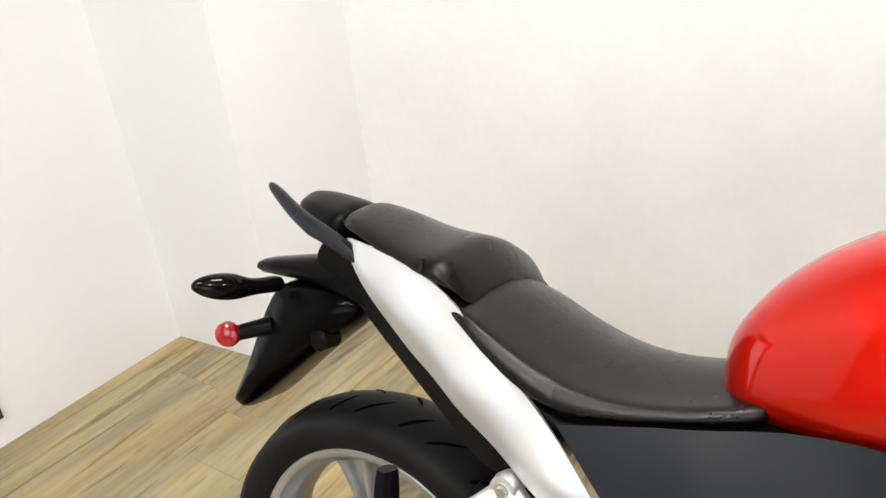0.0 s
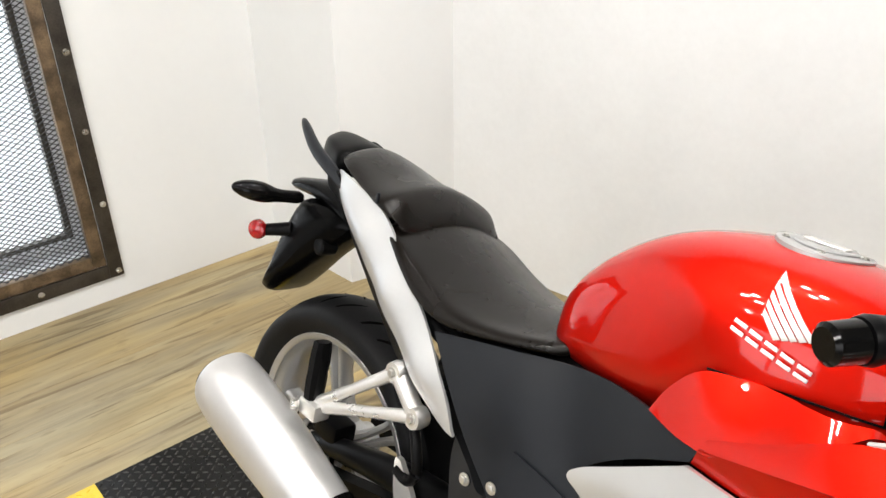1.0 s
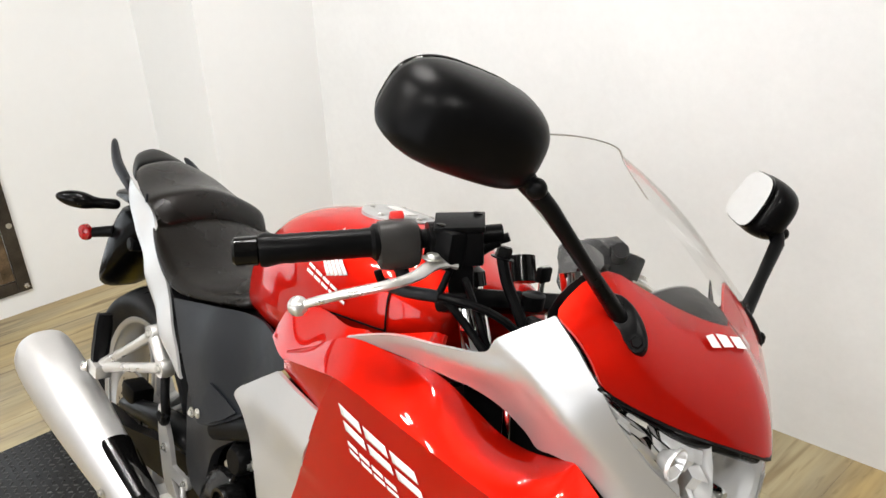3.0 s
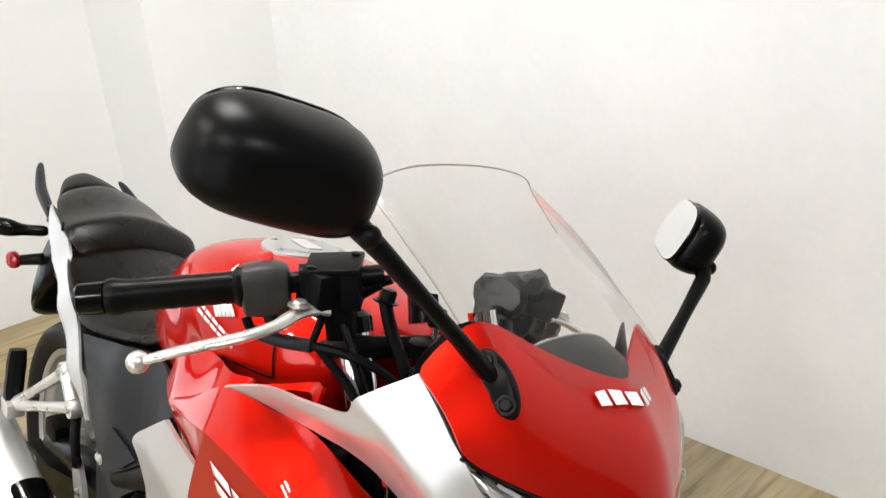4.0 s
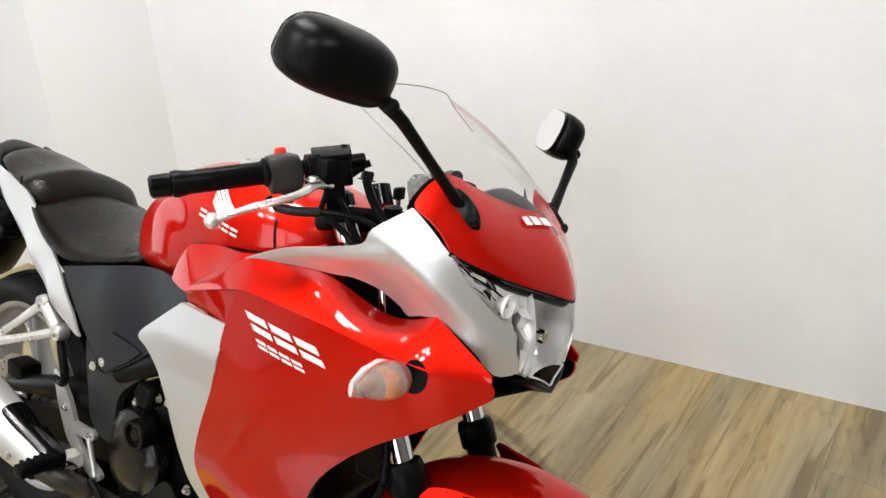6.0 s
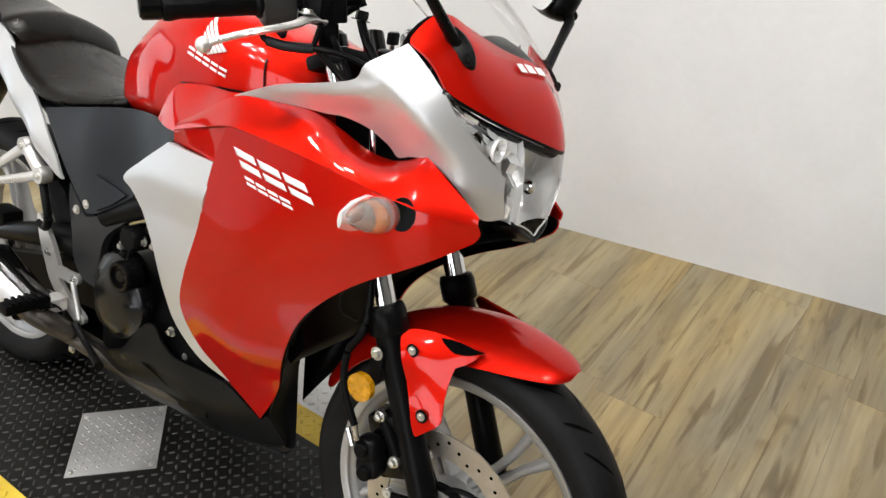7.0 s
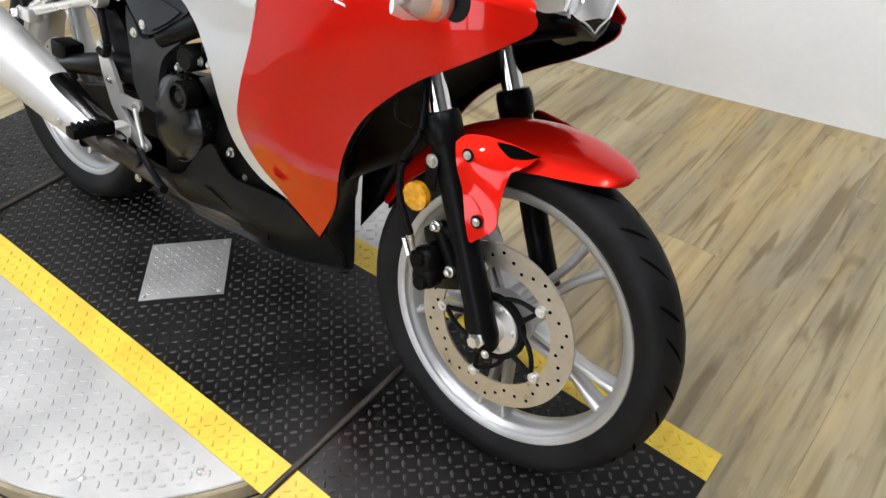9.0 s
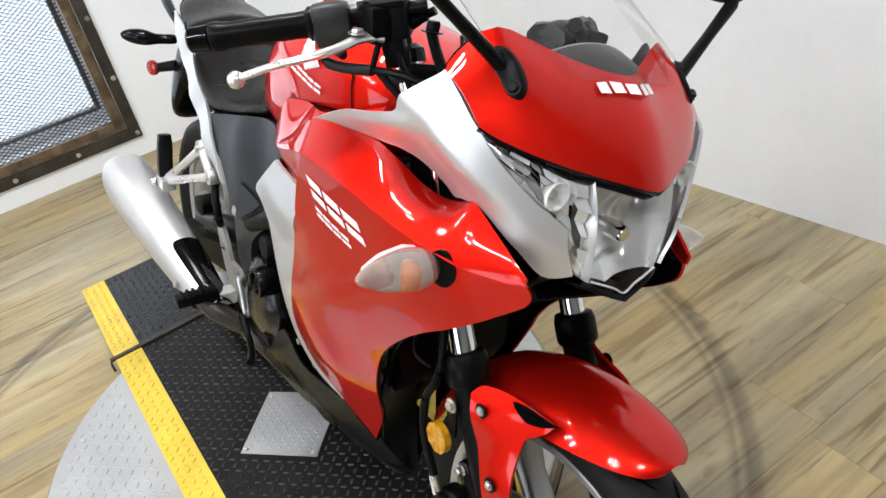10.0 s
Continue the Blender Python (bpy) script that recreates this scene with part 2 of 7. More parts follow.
SCUFF = (0.565, -0.046, 1.0)
WOOD = [(0.150, 0.118, 0.064), (0.240, 0.194, 0.108), (0.345, 0.286, 0.168), (0.470, 0.402, 0.250)]
M_WALL = plain("painted_drywall", (0.785, 0.797, 0.80), 0.62, vary=0.02, scale=1.5, bump=0.08, bscale=220)
M_WALL_SCUFF = plain("scuffed_drywall", (0.785, 0.797, 0.803), 0.6, vary=0.045, scale=2.2, bump=0.08, bscale=220)
# ceiling out of view: dark grey, which dims reflections in surfaces that face up
M_CEIL = plain("ceiling_paint", (0.24, 0.235, 0.23), 0.8, vary=0.02)
M_PLANK = wood_floor()
M_SUB = plain("floor_joint", (0.10, 0.075, 0.045), 0.9)
M_RUBBER = plain("black_tread_rubber", (0.0070, 0.0066, 0.0062), 0.36, vary=0.6, scale=4, bump=0.15, bscale=500, rvary=0.14, spec=0.2)
M_LUG = plain("worn_rubber_lugs", (0.046, 0.044, 0.041), 0.32, vary=0.7, scale=5, bump=0.1, bscale=500, rvary=0.14, spec=0.4)
M_YELLOW = plain("yellow_safety_vinyl", (0.65, 0.46, 0.038), 0.45, vary=0.16, scale=9, bump=0.1)
M_ALU = plain("aluminium_tread_plate", (0.46, 0.457, 0.45), 0.48, 0.70, vary=0.10, scale=7, bump=0.05)
M_SKIRT = plain("scuffed_tan_skirt", (0.27, 0.225, 0.145), 0.5, vary=0.3, scale=9, bump=0.1)
M_STEEL = plain("worn_dark_steel", (0.07, 0.06, 0.05), 0.45, 0.6, vary=0.5, scale=9)
M_RUST = plain("scraped_brown_steel", (0.16, 0.11, 0.065), 0.5, 0.3, vary=0.75, scale=16)
M_MESH = plain("galvanised_mesh", (0.05, 0.05, 0.052), 0.5, 0.4, vary=0.25)
M_ZINC = plain("zinc_bolt", (0.62, 0.61, 0.58), 0.3, 0.9, vary=0.15)
M_FRAMEW = plain("grey_window_paint", (0.74, 0.76, 0.79), 0.5, vary=0.08)

# for the unseen south and east walls: dark, to hold back fill and reflections
M_SHOP = plain("fill_cutting_grey", (0.10, 0.098, 0.095), 0.6, vary=0.04, scale=2, bump=0.08, bscale=220)

# ---- room ----
FLOOR_Z, CEIL_Z = -0.045, 2.75
X0, X1, Y0 = -1.34, 4.2, -3.4
PB, PC = Vector((-0.88, 0.752)), Vector((-0.80, 1.165))
PA = Vector((X0, 0.72))


def wall4_y(x):
    return 1.165 + 0.152 * (x + 0.80)


def slab(name, a, b, thick, z0=FLOOR_Z, z1=CEIL_Z, mat=M_WALL, label="", cuts=()):
    """An upright wall from a to b in plan, thickened to the right of its run; cuts: openings (s0, s1, z0, z1)."""
    a, b = Vector(a), Vector(b)
    d = (b - a)
    L = d.length
    d.normalize()
    n = Vector((d.y, -d.x))
    bm = bmesh.new()
    ss = sorted({0, L, *[c[0] for c in cuts], *[c[1] for c in cuts]})
    zs = sorted({z0, z1, *[c[2] for c in cuts], *[c[3] for c in cuts]})
    for s0, s1 in zip(ss, ss[1:]):
        for q0, q1 in zip(zs, zs[1:]):
            sm, qm = (s0 + s1) / 2, (q0 + q1) / 2
            if any(c[0] < sm < c[1] and c[2] < qm < c[3] for c in cuts):
                continue
            vs = []
            for s, k, q in corners_of((s0, s1), (0, thick), (q0, q1)):
                p = a + d * s + n * k
                vs.append(bm.verts.new((p.x, p.y, q)))
            for f in ((0, 1, 3, 2), (4, 6, 7, 5), (0, 4, 5, 1), (2, 3, 7, 6), (0, 2, 6, 4), (1, 5, 7, 3)):
                bm.faces.new([vs[i] for i in f])
    bmesh.ops.remove_doubles(bm, verts=bm.verts, dist=1e-5)
    seen = {}
    bm.verts.index_update()
    for f in list(bm.faces):
        key = tuple(sorted(v.index for v in f.verts))
        if key in seen:
            bmesh.ops.delete(bm, geom=[f, seen[key]], context="FACES_ONLY")
            del seen[key]
        else:
            seen[key] = f
    ob = obj_from(name, bm, mat, None, smooth=False)
    return tagged(ob, label or "painted off-white drywall", "wall", "", "structure")


def corners_of(a, b, c):
    return [(x, y, z) for x in a for y in b for z in c]


WIN = (-1.02, 0.100, 0.096, 1.13)     # opening in the west wall: y from, y to, z from, z to
slab("wall_west", (X0, Y0), (X0, PA.y + 0.8), -0.2, label="smooth off-white drywall with a barred window",
     cuts=[(WIN[0] - Y0, WIN[1] - Y0, WIN[2], WIN[3])], mat=M_WALL)
slab("wall_chase_south", PA, PB, -0.1, label="off-white boxed-in pillar beside the corner")
slab("wall_chase_east", PB + Vector((0, 0.0)), PC, -0.1, label="off-white boxed-in pillar beside the corner")
slab("wall_north", PC, (X1, wall4_y(X1)), -0.15, label="off-white drywall with faint scuffs", mat=M_WALL_SCUFF)
slab("wall_east", (X1, wall4_y(X1)), (X1, Y0), -0.15, mat=M_SHOP, label="unseen closing wall, dark grey to cut fill light")
DOORS = [(0.9, 2.5, FLOOR_Z + 0.0, 2.15), (3.0, 4.6, FLOOR_Z + 0.7, 2.15)]
slab("wall_south", (X1, Y0), (X0, Y0), -0.15, cuts=DOORS, mat=M_SHOP, label="unseen closing wall, dark grey to cut fill light")

bm = bmesh.new()
box(bm, (X0 - 0.2, Y0 - 0.15, CEIL_Z), (X1 + 0.15, 2.3, CEIL_Z + 0.1))
tagged(obj_from("ceiling", bm, M_CEIL, smooth=False), "plain dark grey ceiling, out of view", "ceiling", "", "structure")
bm = bmesh.new()
box(bm, (X0 - 0.2, Y0 - 0.15, FLOOR_Z - 0.12), (X1 + 0.15, 2.3, FLOOR_Z - 0.0035))
floor = tagged(obj_from("floor", bm, M_SUB, smooth=False), "worn oak-look vinyl plank floor", "floor", "", "structure")

# ---- window in the west wall ----
def window_unit():
    w = tagged(new("window_1"), "daylit window behind a dark steel frame with expanded metal mesh", "window", "", "structure")
    y0, y1, z0, z1 = WIN
    x = X0
    # flat steel surround, bolted to the wall
    for nm, lo, hi in (("frame_bar", (x, y1 - 0.012, z0 - 0.055), (x + 0.012, y1 + 0.034, z1 + 0.055)),
                       ("frame_bar", (x, y0 - 0.034, z0 - 0.055), (x + 0.012, y0 + 0.012, z1 + 0.055)),
                       ("frame_bar", (x, y0 + 0.0122, z1 + 0.008), (x + 0.012, y1 - 0.0122, z1 + 0.055)),
                       ("frame_bar", (x, y0 + 0.0122, z0 - 0.055), (x + 0.012, y1 - 0.0122, z0 - 0.008))):
        bm = bmesh.new()
        box(bm, lo, hi, 0.002)
        part(nm, bm, M_STEEL, w, "black steel frame bar")
    for lo, hi in (((x - 0.03, y1 - 0.055, z0 - 0.006), (x + 0.006, y1 - 0.0135, z1 + 0.006)),
                   ((x - 0.03, y0 + 0.0135, z0 - 0.006), (x + 0.006, y0 + 0.055, z1 + 0.006)),
                   ((x - 0.03, y0 + 0.0552, z1 - 0.035), (x + 0.006, y1 - 0.0552, z1 + 0.006)),
                   ((x - 0.03, y0 + 0.0552, z0 - 0.006), (x + 0.006, y1 - 0.0552, z0 + 0.035))):
        bm = bmesh.new()
        box(bm, lo, hi, 0.002)
        part("inner_bar", bm, M_RUST, w, "scraped brown steel angle")
    k = 0
    for z in np.arange(z0 - 0.035, z1 + 0.06, 0.245):
        for y in (y1 + 0.018, y0 - 0.018):
            bm = bmesh.new()
            bolt(bm, (x + 0.012, y, z), (1, 0, 0), 0.007, 0.006)
            part("bolt", bm, M_ZINC, w)
    for y in np.arange(y1 - 0.23, y0 + 0.1, -0.25):
        for z in (z0 - 0.032, z1 + 0.032):
            bm = bmesh.new()
            bolt(bm, (x + 0.012, y, z), (1, 0, 0), 0.007, 0.006)
            part("bolt", bm, M_ZINC, w)
    # expanded metal: rows of zigzag strands
    vs, fs = [], []
    px, pz, t, dx = 0.027, 0.0078, 0.0015, x - 0.010
    ys = np.arange(y0 + 0.03, y1 - 0.03, px / 2)
    zs = np.arange(z0 + 0.006, z1 - 0.006, pz)
    for i, zz in enumerate(zs):
        for j, yy in enumerate(ys[:-1]):
            up = (i + j) % 2
            za, zb = zz + (pz if up else 0), zz + (0 if up else pz)
            b = len(vs)
            for yq, zq in ((yy, za), (yy + px / 2, zb)):
                vs += [(dx - t, yq, zq - t), (dx + t, yq, zq - t), (dx + t, yq, zq + t), (dx - t, yq, zq + t)]
            fs += [(b + q, b + (q + 1) % 4, b + 4 + (q + 1) % 4, b + 4 + q) for q in range(4)]
    me = bpy.data.meshes.new("mesh_screen")
    me.from_pydata(vs, [], fs)
    me.materials.append(M_MESH)
    ob = new("mesh_screen", me)
    ob.parent = w
    tagged(ob, "grey expanded metal mesh", kind="stuff")
    # casement behind: jambs, sill and pane
    xb = x - 0.16
    for lo, hi in (((xb - 0.03, y1 - 0.075, z0 + 0.055), (xb + 0.012, y1 - 0.055, z1 - 0.05)),
                   ((xb - 0.03, y0 + 0.045, z0 + 0.055), (xb + 0.012, y0 + 0.06, z1 - 0.05)),
                   ((xb - 0.03, y0 + 0.0602, z0 + 0.055), (xb + 0.012, y1 - 0.0752, z0 + 0.07)),
                   ((xb - 0.03, y0 + 0.0602, z1 - 0.06), (xb + 0.012, y1 - 0.0752, z1 - 0.05))):
        bm = bmesh.new()
        box(bm, lo, hi, 0.003)
        part("casement", bm, M_STEEL, w, "slim dark casement profile")
    for lo, hi in (((xb - 0.04, y1 - 0.0548, z0 + 0.001), (xb + 0.006, y1 - 0.001, z1 - 0.001)),
                   ((xb - 0.04, y0 + 0.001, z0 + 0.001), (xb + 0.006, y0 + 0.0448, z1 - 0.001)),
                   ((xb - 0.04, y0 + 0.0452, z0 + 0.001), (xb + 0.006, y1 - 0.0552, z0 + 0.0548)),
                   ((xb - 0.04, y0 + 0.0452, z1 - 0.0498), (xb + 0.006, y1 - 0.0552, z1 - 0.001))):
        bm = bmesh.new()
        box(bm, lo, hi, 0.003)
        part("window_frame", bm, M_FRAMEW, w, "pale painted window frame")
    bm = bmesh.new()
    box(bm, (xb + 0.013, y0 + 0.001, z0 + 0.001), (x - 0.032, y1 - 0.001, z0 + 0.016), 0.003)
    part("window_sill", bm, M_FRAMEW, w, "grey painted sill")
    bm = bmesh.new()
    box(bm, (xb - 0.02, y0 + 0.0605, z0 + 0.0705), (xb - 0.014, y1 - 0.0755, z1 - 0.0605))
    pane = part("pane", bm, thin_pane("window_glass", (0.97, 0.98, 0.98)), w)
    pane.visible_shadow = False
    return w


window_unit()
bm = bmesh.new()
box(bm, (X0 - 0.62, -2.2, -0.6), (X0 - 0.60, 1.4, 2.4))
tagged(obj_from("backdrop_west", bm, glow("overcast_glare", (0.93, 0.96, 1.0), 0.92), smooth=False), "white overcast glare outside", "backdrop", "", "structure")


# ---- shop front behind the camera ----
def shop_opening(name, x0, x1, z0, z1):
    w = tagged(new(name), "daylit shop-front opening with pale frame", "window", "", "structure")
    y = Y0 - 0.06
    for lo, hi in (((x0, y - 0.04, z0), (x0 + 0.07, y + 0.04, z1)), ((x1 - 0.07, y - 0.04, z0), (x1, y + 0.04, z1)),
                   ((x0 + 0.0702, y - 0.04, z1 - 0.07), (x1 - 0.0702, y + 0.04, z1)), ((x0 + 0.0702, y - 0.04, z0), (x1 - 0.0702, y + 0.04, z0 + 0.07)),
                   (((x0 + x1) / 2 - 0.035, y - 0.03, z0 + 0.0702), ((x0 + x1) / 2 + 0.035, y + 0.03, z1 - 0.0702))):
        bm = bmesh.new()
        box(bm, lo, hi, 0.004)
        part("window_frame", bm, M_FRAMEW, w)
    return w


for i, (a, b, z0, z1) in enumerate(DOORS):
    shop_opening("window_%d" % (i + 2), X1 - b, X1 - a, z0, z1)
bm = bmesh.new()
box(bm, (-0.8, Y0 - 1.22, -0.6), (3.8, Y0 - 1.2, 2.9))
tagged(obj_from("backdrop_south", bm, glow("street_glare", (0.95, 0.96, 1.0), 2.2), smooth=False), "white daylight outside the shop front", "backdrop", "", "structure")


# ---- turntable and mat ----
MC_Y, IN0, IN1, OUT0, OUT1 = -0.045, -0.276, 0.187, -0.350, 0.258
SEAM_F, SEAM_R, END_F, END_R = 1.148, -0.020, 1.742, -0.508
DISC_C, DISC_R = (0.565, -0.046), 0.605


def lugs(x0, x1, y0, y1, z, pitch, ln, wd, h, inside=None, zfun=None, turn=0.0):
    """Raised tread bars, alternately turned, as bare lists of corners and faces."""
    vs, fs = [], []
    nx, ny = int((x1 - x0) / pitch), int((y1 - y0) / pitch)
    for i in range(nx):
        for j in range(ny):
            cx, cy = x0 + (i + 0.5) * pitch, y0 + (j + 0.5) * pitch
            if inside and not inside(cx, cy):
                continue
            a = radians(45 if (i + j) % 2 else -45) + turn
            ux, uy = math.cos(a), math.sin(a)
            b = len(vs)
            zz = z if zfun is None else zfun(cx)
            for s, w_, q in ((-1, 0, 0), (-0.55, -1, 0), (0.55, -1, 0), (1, 0, 0), (0.55, 1, 0), (-0.55, 1, 0),
                             (-0.7, 0, 1), (-0.4, -0.5, 1), (0.4, -0.5, 1), (0.7, 0, 1), (0.4, 0.5, 1), (-0.4, 0.5, 1)):
                px_, py_ = cx + s * ln / 2 * ux - w_ * wd / 2 * uy, cy + s * ln / 2 * uy + w_ * wd / 2 * ux
                vs.append((px_, py_, (zz if zfun is None else zfun(px_)) + q * h))
            fs += [(b + k, b + (k + 1) % 6, b + 6 + (k + 1) % 6, b + 6 + k) for k in range(6)]
            fs.append(tuple(b + 6 + k for k in range(6)))
    return vs, fs


def stuff_mesh(name, vs, fs, mat, parent, label, attr=None):
    me = bpy.data.meshes.new(name)
    me.from_pydata(vs, [], fs)
    me.materials.append(mat)
    for p in me.polygons:
        p.use_smooth = False
    ob = new(name, me)
    ob.parent = parent
    return tagged(ob, label, kind="stuff")


def mat_z(x):
    if x > SEAM_F:
        return 0.0 - (x - SEAM_F) / (END_F - SEAM_F) * 0.038
    if x < SEAM_R:
        return 0.0 - (SEAM_R - x) / (SEAM_R - END_R) * 0.038
    return 0.0


def turntable():
    tt = thing("turntable", "round aluminium tread-plate turntable on the floor under the motorcycle", "turntable")
    bm = bmesh.new()
    cx, cy = DISC_C
    revolve(bm, [(0.001, -0.010), (DISC_R, -0.010), (DISC_R, -0.0065), (DISC_R - 0.003, -0.004), (0.001, -0.004)], 128, "z", (cx, cy, 0))
    bmesh.ops.remove_doubles(bm, verts=bm.verts, dist=0.002)
    part("plate", bm, M_ALU, tt, angle=30)
    bm = bmesh.new()
    revolve(bm, [(DISC_R - 0.03, FLOOR_Z), (DISC_R + 0.012, FLOOR_Z), (DISC_R + 0.008, -0.014), (DISC_R + 0.004, -0.0102), (DISC_R - 0.03, -0.0102)], 128, "z", (cx, cy, 0))
    part("skirt", bm, M_SKIRT, tt, "scuffed tan skirt", angle=30)
    # thin dark ring that imitates the shadow of the gap under the skirt
    bm = bmesh.new()
    revolve(bm, [(DISC_R + 0.010, FLOOR_Z + 0.0005), (DISC_R + 0.0155, FLOOR_Z + 0.0005), (DISC_R + 0.015, FLOOR_Z + 0.0016), (DISC_R + 0.012, FLOOR_Z + 0.0022)], 128, "z", (cx, cy, 0))
    part("base_seal", bm, M_RUBBER, tt, "thin dark ring standing in for the gap shadow at the floor", angle=30)
    inside = lambda x, y: math.hypot(x - cx, y - cy) < DISC_R - 0.02 and (y < OUT0 - 0.012 or y > OUT1 + 0.012)
    vs, fs = lugs(cx - DISC_R, cx + DISC_R, cy - DISC_R, cy + DISC_R, -0.004, 0.0235, 0.0185, 0.0060, 0.0016, inside)
    stuff_mesh("tread_pattern", vs, fs, M_ALU, tt, "raised aluminium tread bars")
    for k in range(16):
        a = 2 * math.pi * (k + 0.35) / 16
        x, y = cx + (DISC_R - 0.04) * math.cos(a), cy + (DISC_R - 0.04) * math.sin(a)
        if OUT0 - 0.02 < y < OUT1 + 0.02:
            continue
        bm = bmesh.new()
        bolt(bm, (x, y, -0.004), (0, 0, 1), 0.006, 0.004)
        part("bolt", bm, M_ZINC, tt)
    return tt


def mat_section(name, x0, x1, label):
    root = thing(name, label, "mat", "mats under the motorcycle")
    n = 6
    xs = [x0 + (x1 - x0) * k / n for k in range(n + 1)]
    for nm, y0, y1, top, m, lab in (("rubber_sheet", IN0, IN1, -0.0005, M_RUBBER, "black tread-patterned rubber"),
                                    ("edge_strip", OUT0, IN0 - 0.0004, 0.0, M_YELLOW, "yellow edge strip"),
                                    ("edge_strip", IN1 + 0.0004, OUT1, 0.0, M_YELLOW, "yellow edge strip")):
        bm = bmesh.new()
        rings = []
        for x in xs:
            z = mat_z(x) + top
            zb = max(FLOOR_Z + 0.0004, z - 0.0038) if abs(mat_z(x)) < 0.001 else max(FLOOR_Z + 0.0004, z - 0.006)
            rings.append([bm.verts.new(v) for v in ((x, y0, zb), (x, y1, zb), (x, y1, z), (x, y0, z))])
        skin(bm, rings)
        part(nm, bm, m, root, lab, smooth=False)
    for y0, y1, m, lab in ((IN0, IN1, M_LUG, "raised rubber tread bars"), (OUT0 + 0.002, IN0 - 0.002, M_YELLOW, "raised yellow tread bars"), (IN1 + 0.002, OUT1 - 0.002, M_YELLOW, "raised yellow tread bars")):
        hole = (lambda x, y: abs(x - PLATE[0]) + abs(y - PLATE[1]) > PLATE[2] + 0.012) if m is M_LUG else None
        vs, fs = lugs(x0 + 0.006, x1 - 0.006, y0, y1, 0, 0.0205, 0.0160, 0.0056, 0.0024, hole, mat_z)
        stuff_mesh("tread_pattern", vs, fs, m, root, lab)
    return root


PLATE = (0.553, -0.068, 0.134)
turntable()
mat_section("turntable_mat", SEAM_R + 0.005, SEAM_F - 0.005, "black rubber tread mat with yellow edges on the turntable")
mat_section("front_ramp_mat", SEAM_F + 0.006, END_F, "sloping black rubber ramp mat with yellow edges, scuffed")
mat_section("rear_ramp_mat", END_R, SEAM_R - 0.006, "sloping black rubber ramp mat with yellow edges, rear end")
for nm, x in (("front", SEAM_F), ("rear", SEAM_R)):
    bm = bmesh.new()
    tube(bm, [(x, OUT0 - 0.012, 0.0022), (x, OUT1 + 0.012, 0.0022)], 0.0066, 12)
    tube(bm, [(x, OUT0 - 0.010, 0.0), (x, OUT0 - 0.014, -0.012), (x + 0.004, OUT0 - 0.014, -0.035)], 0.0035, 8)
    tagged(obj_from("hinge_rod", bm, M_STEEL), "black steel hinge rod across the mat seam", "rod", "hinge rods")

plate = thing("access_plate", "diamond-set square aluminium tread plate screwed onto the mat", "plate")
bm = bmesh.new()
px, py, ph = PLATE
vs = [bm.verts.new((px + a * ph, py + b * ph, 0.0005)) for a, b in ((1, 0), (0, 1), (-1, 0), (0, -1))]
f = bm.faces.new(vs)
r = bmesh.ops.extrude_face_region(bm, geom=[f])
for v in [g for g in r["geom"] if isinstance(g, bmesh.types.BMVert)]:
    v.co.z = 0.0028
part("sheet", bm, M_ALU, plate, smooth=False)
vs, fs = lugs(px - ph, px + ph, py - ph, py + ph, 0.0028, 0.0175, 0.0135, 0.0048, 0.0013, lambda x, y: abs(x - px) + abs(y - py) < ph - 0.012, turn=radians(45))
stuff_mesh("tread_pattern", vs, fs, M_ALU, plate, "raised aluminium tread bars")
for a, b in ((1, 0), (0, 1), (-1, 0), (0, -1)):
    bm = bmesh.new()
    bolt(bm, (px + a * (ph - 0.016), py + b * (ph - 0.016), 0.0028), (0, 0, 1), 0.0045, 0.003)
    part("screw", bm, M_ZINC, plate)

# ---- ceiling lamps ----
M_BULB = glow("warm_bulb", (1.0, 0.95, 0.88), 25)
M_LAMPM = plain("brushed_lamp_metal", (0.5, 0.48, 0.45), 0.35, 0.8)


def ceiling_lamp(x, y, turn):
    lamp = thing("ceiling_light", "ceiling light with a cluster of five small warm bulbs", "ceiling light", "ceiling lights", pose(x, y, CEIL_Z, 0, 0, turn))
    bm = bmesh.new()
    revolve(bm, [(0.001, 0), (0.07, 0), (0.07, -0.02), (0.06, -0.03), (0.001, -0.03)], 32, "z")
    part("ceiling_rose", bm, M_LAMPM, lamp)
    for k in range(5):
        a = 2 * math.pi * k / 5
        ex, ey = 0.2 * math.cos(a), 0.2 * math.sin(a)
        bm = bmesh.new()
        tube(bm, spline([(0.03 * math.cos(a), 0.03 * math.sin(a), -0.03), (ex * 0.6, ey * 0.6, -0.06), (ex, ey, -0.05), (ex, ey, -0.09)], 5), 0.006, 8)
        part("arm", bm, M_LAMPM, lamp)
        bm = bmesh.new()
        bmesh.ops.create_uvsphere(bm, u_segments=16, v_segments=10, radius=0.042)
        for v in bm.verts:
            v.co += Vector((ex, ey, -0.118))
        part("bulb", bm, M_BULB, lamp)
    return lamp


for x, y, a in LAMPS:
    ceiling_lamp(x, y, a)

# ---- motorcycle materials ----
M_RED = plain("candy_red_paint", (0.58, 0.0088, 0.0030), 0.46, 0.80, vary=0.05, scale=3, coat=1.0, rvary=0.03, spec=0.05, coat_rough=0.008)
M_RED.node_tree.nodes["Principled BSDF"].inputs["Coat IOR"].default_value = 1.40
M_RED.node_tree.nodes["Principled BSDF"].inputs["Specular Tint"].default_value = (0.9, 0.05, 0.03, 1)
M_SILVER = plain("silver_paint", (0.60, 0.605, 0.61), 0.42, 0.70, vary=0.02, scale=3, coat=0.3, rvary=0.03, coat_rough=0.02)
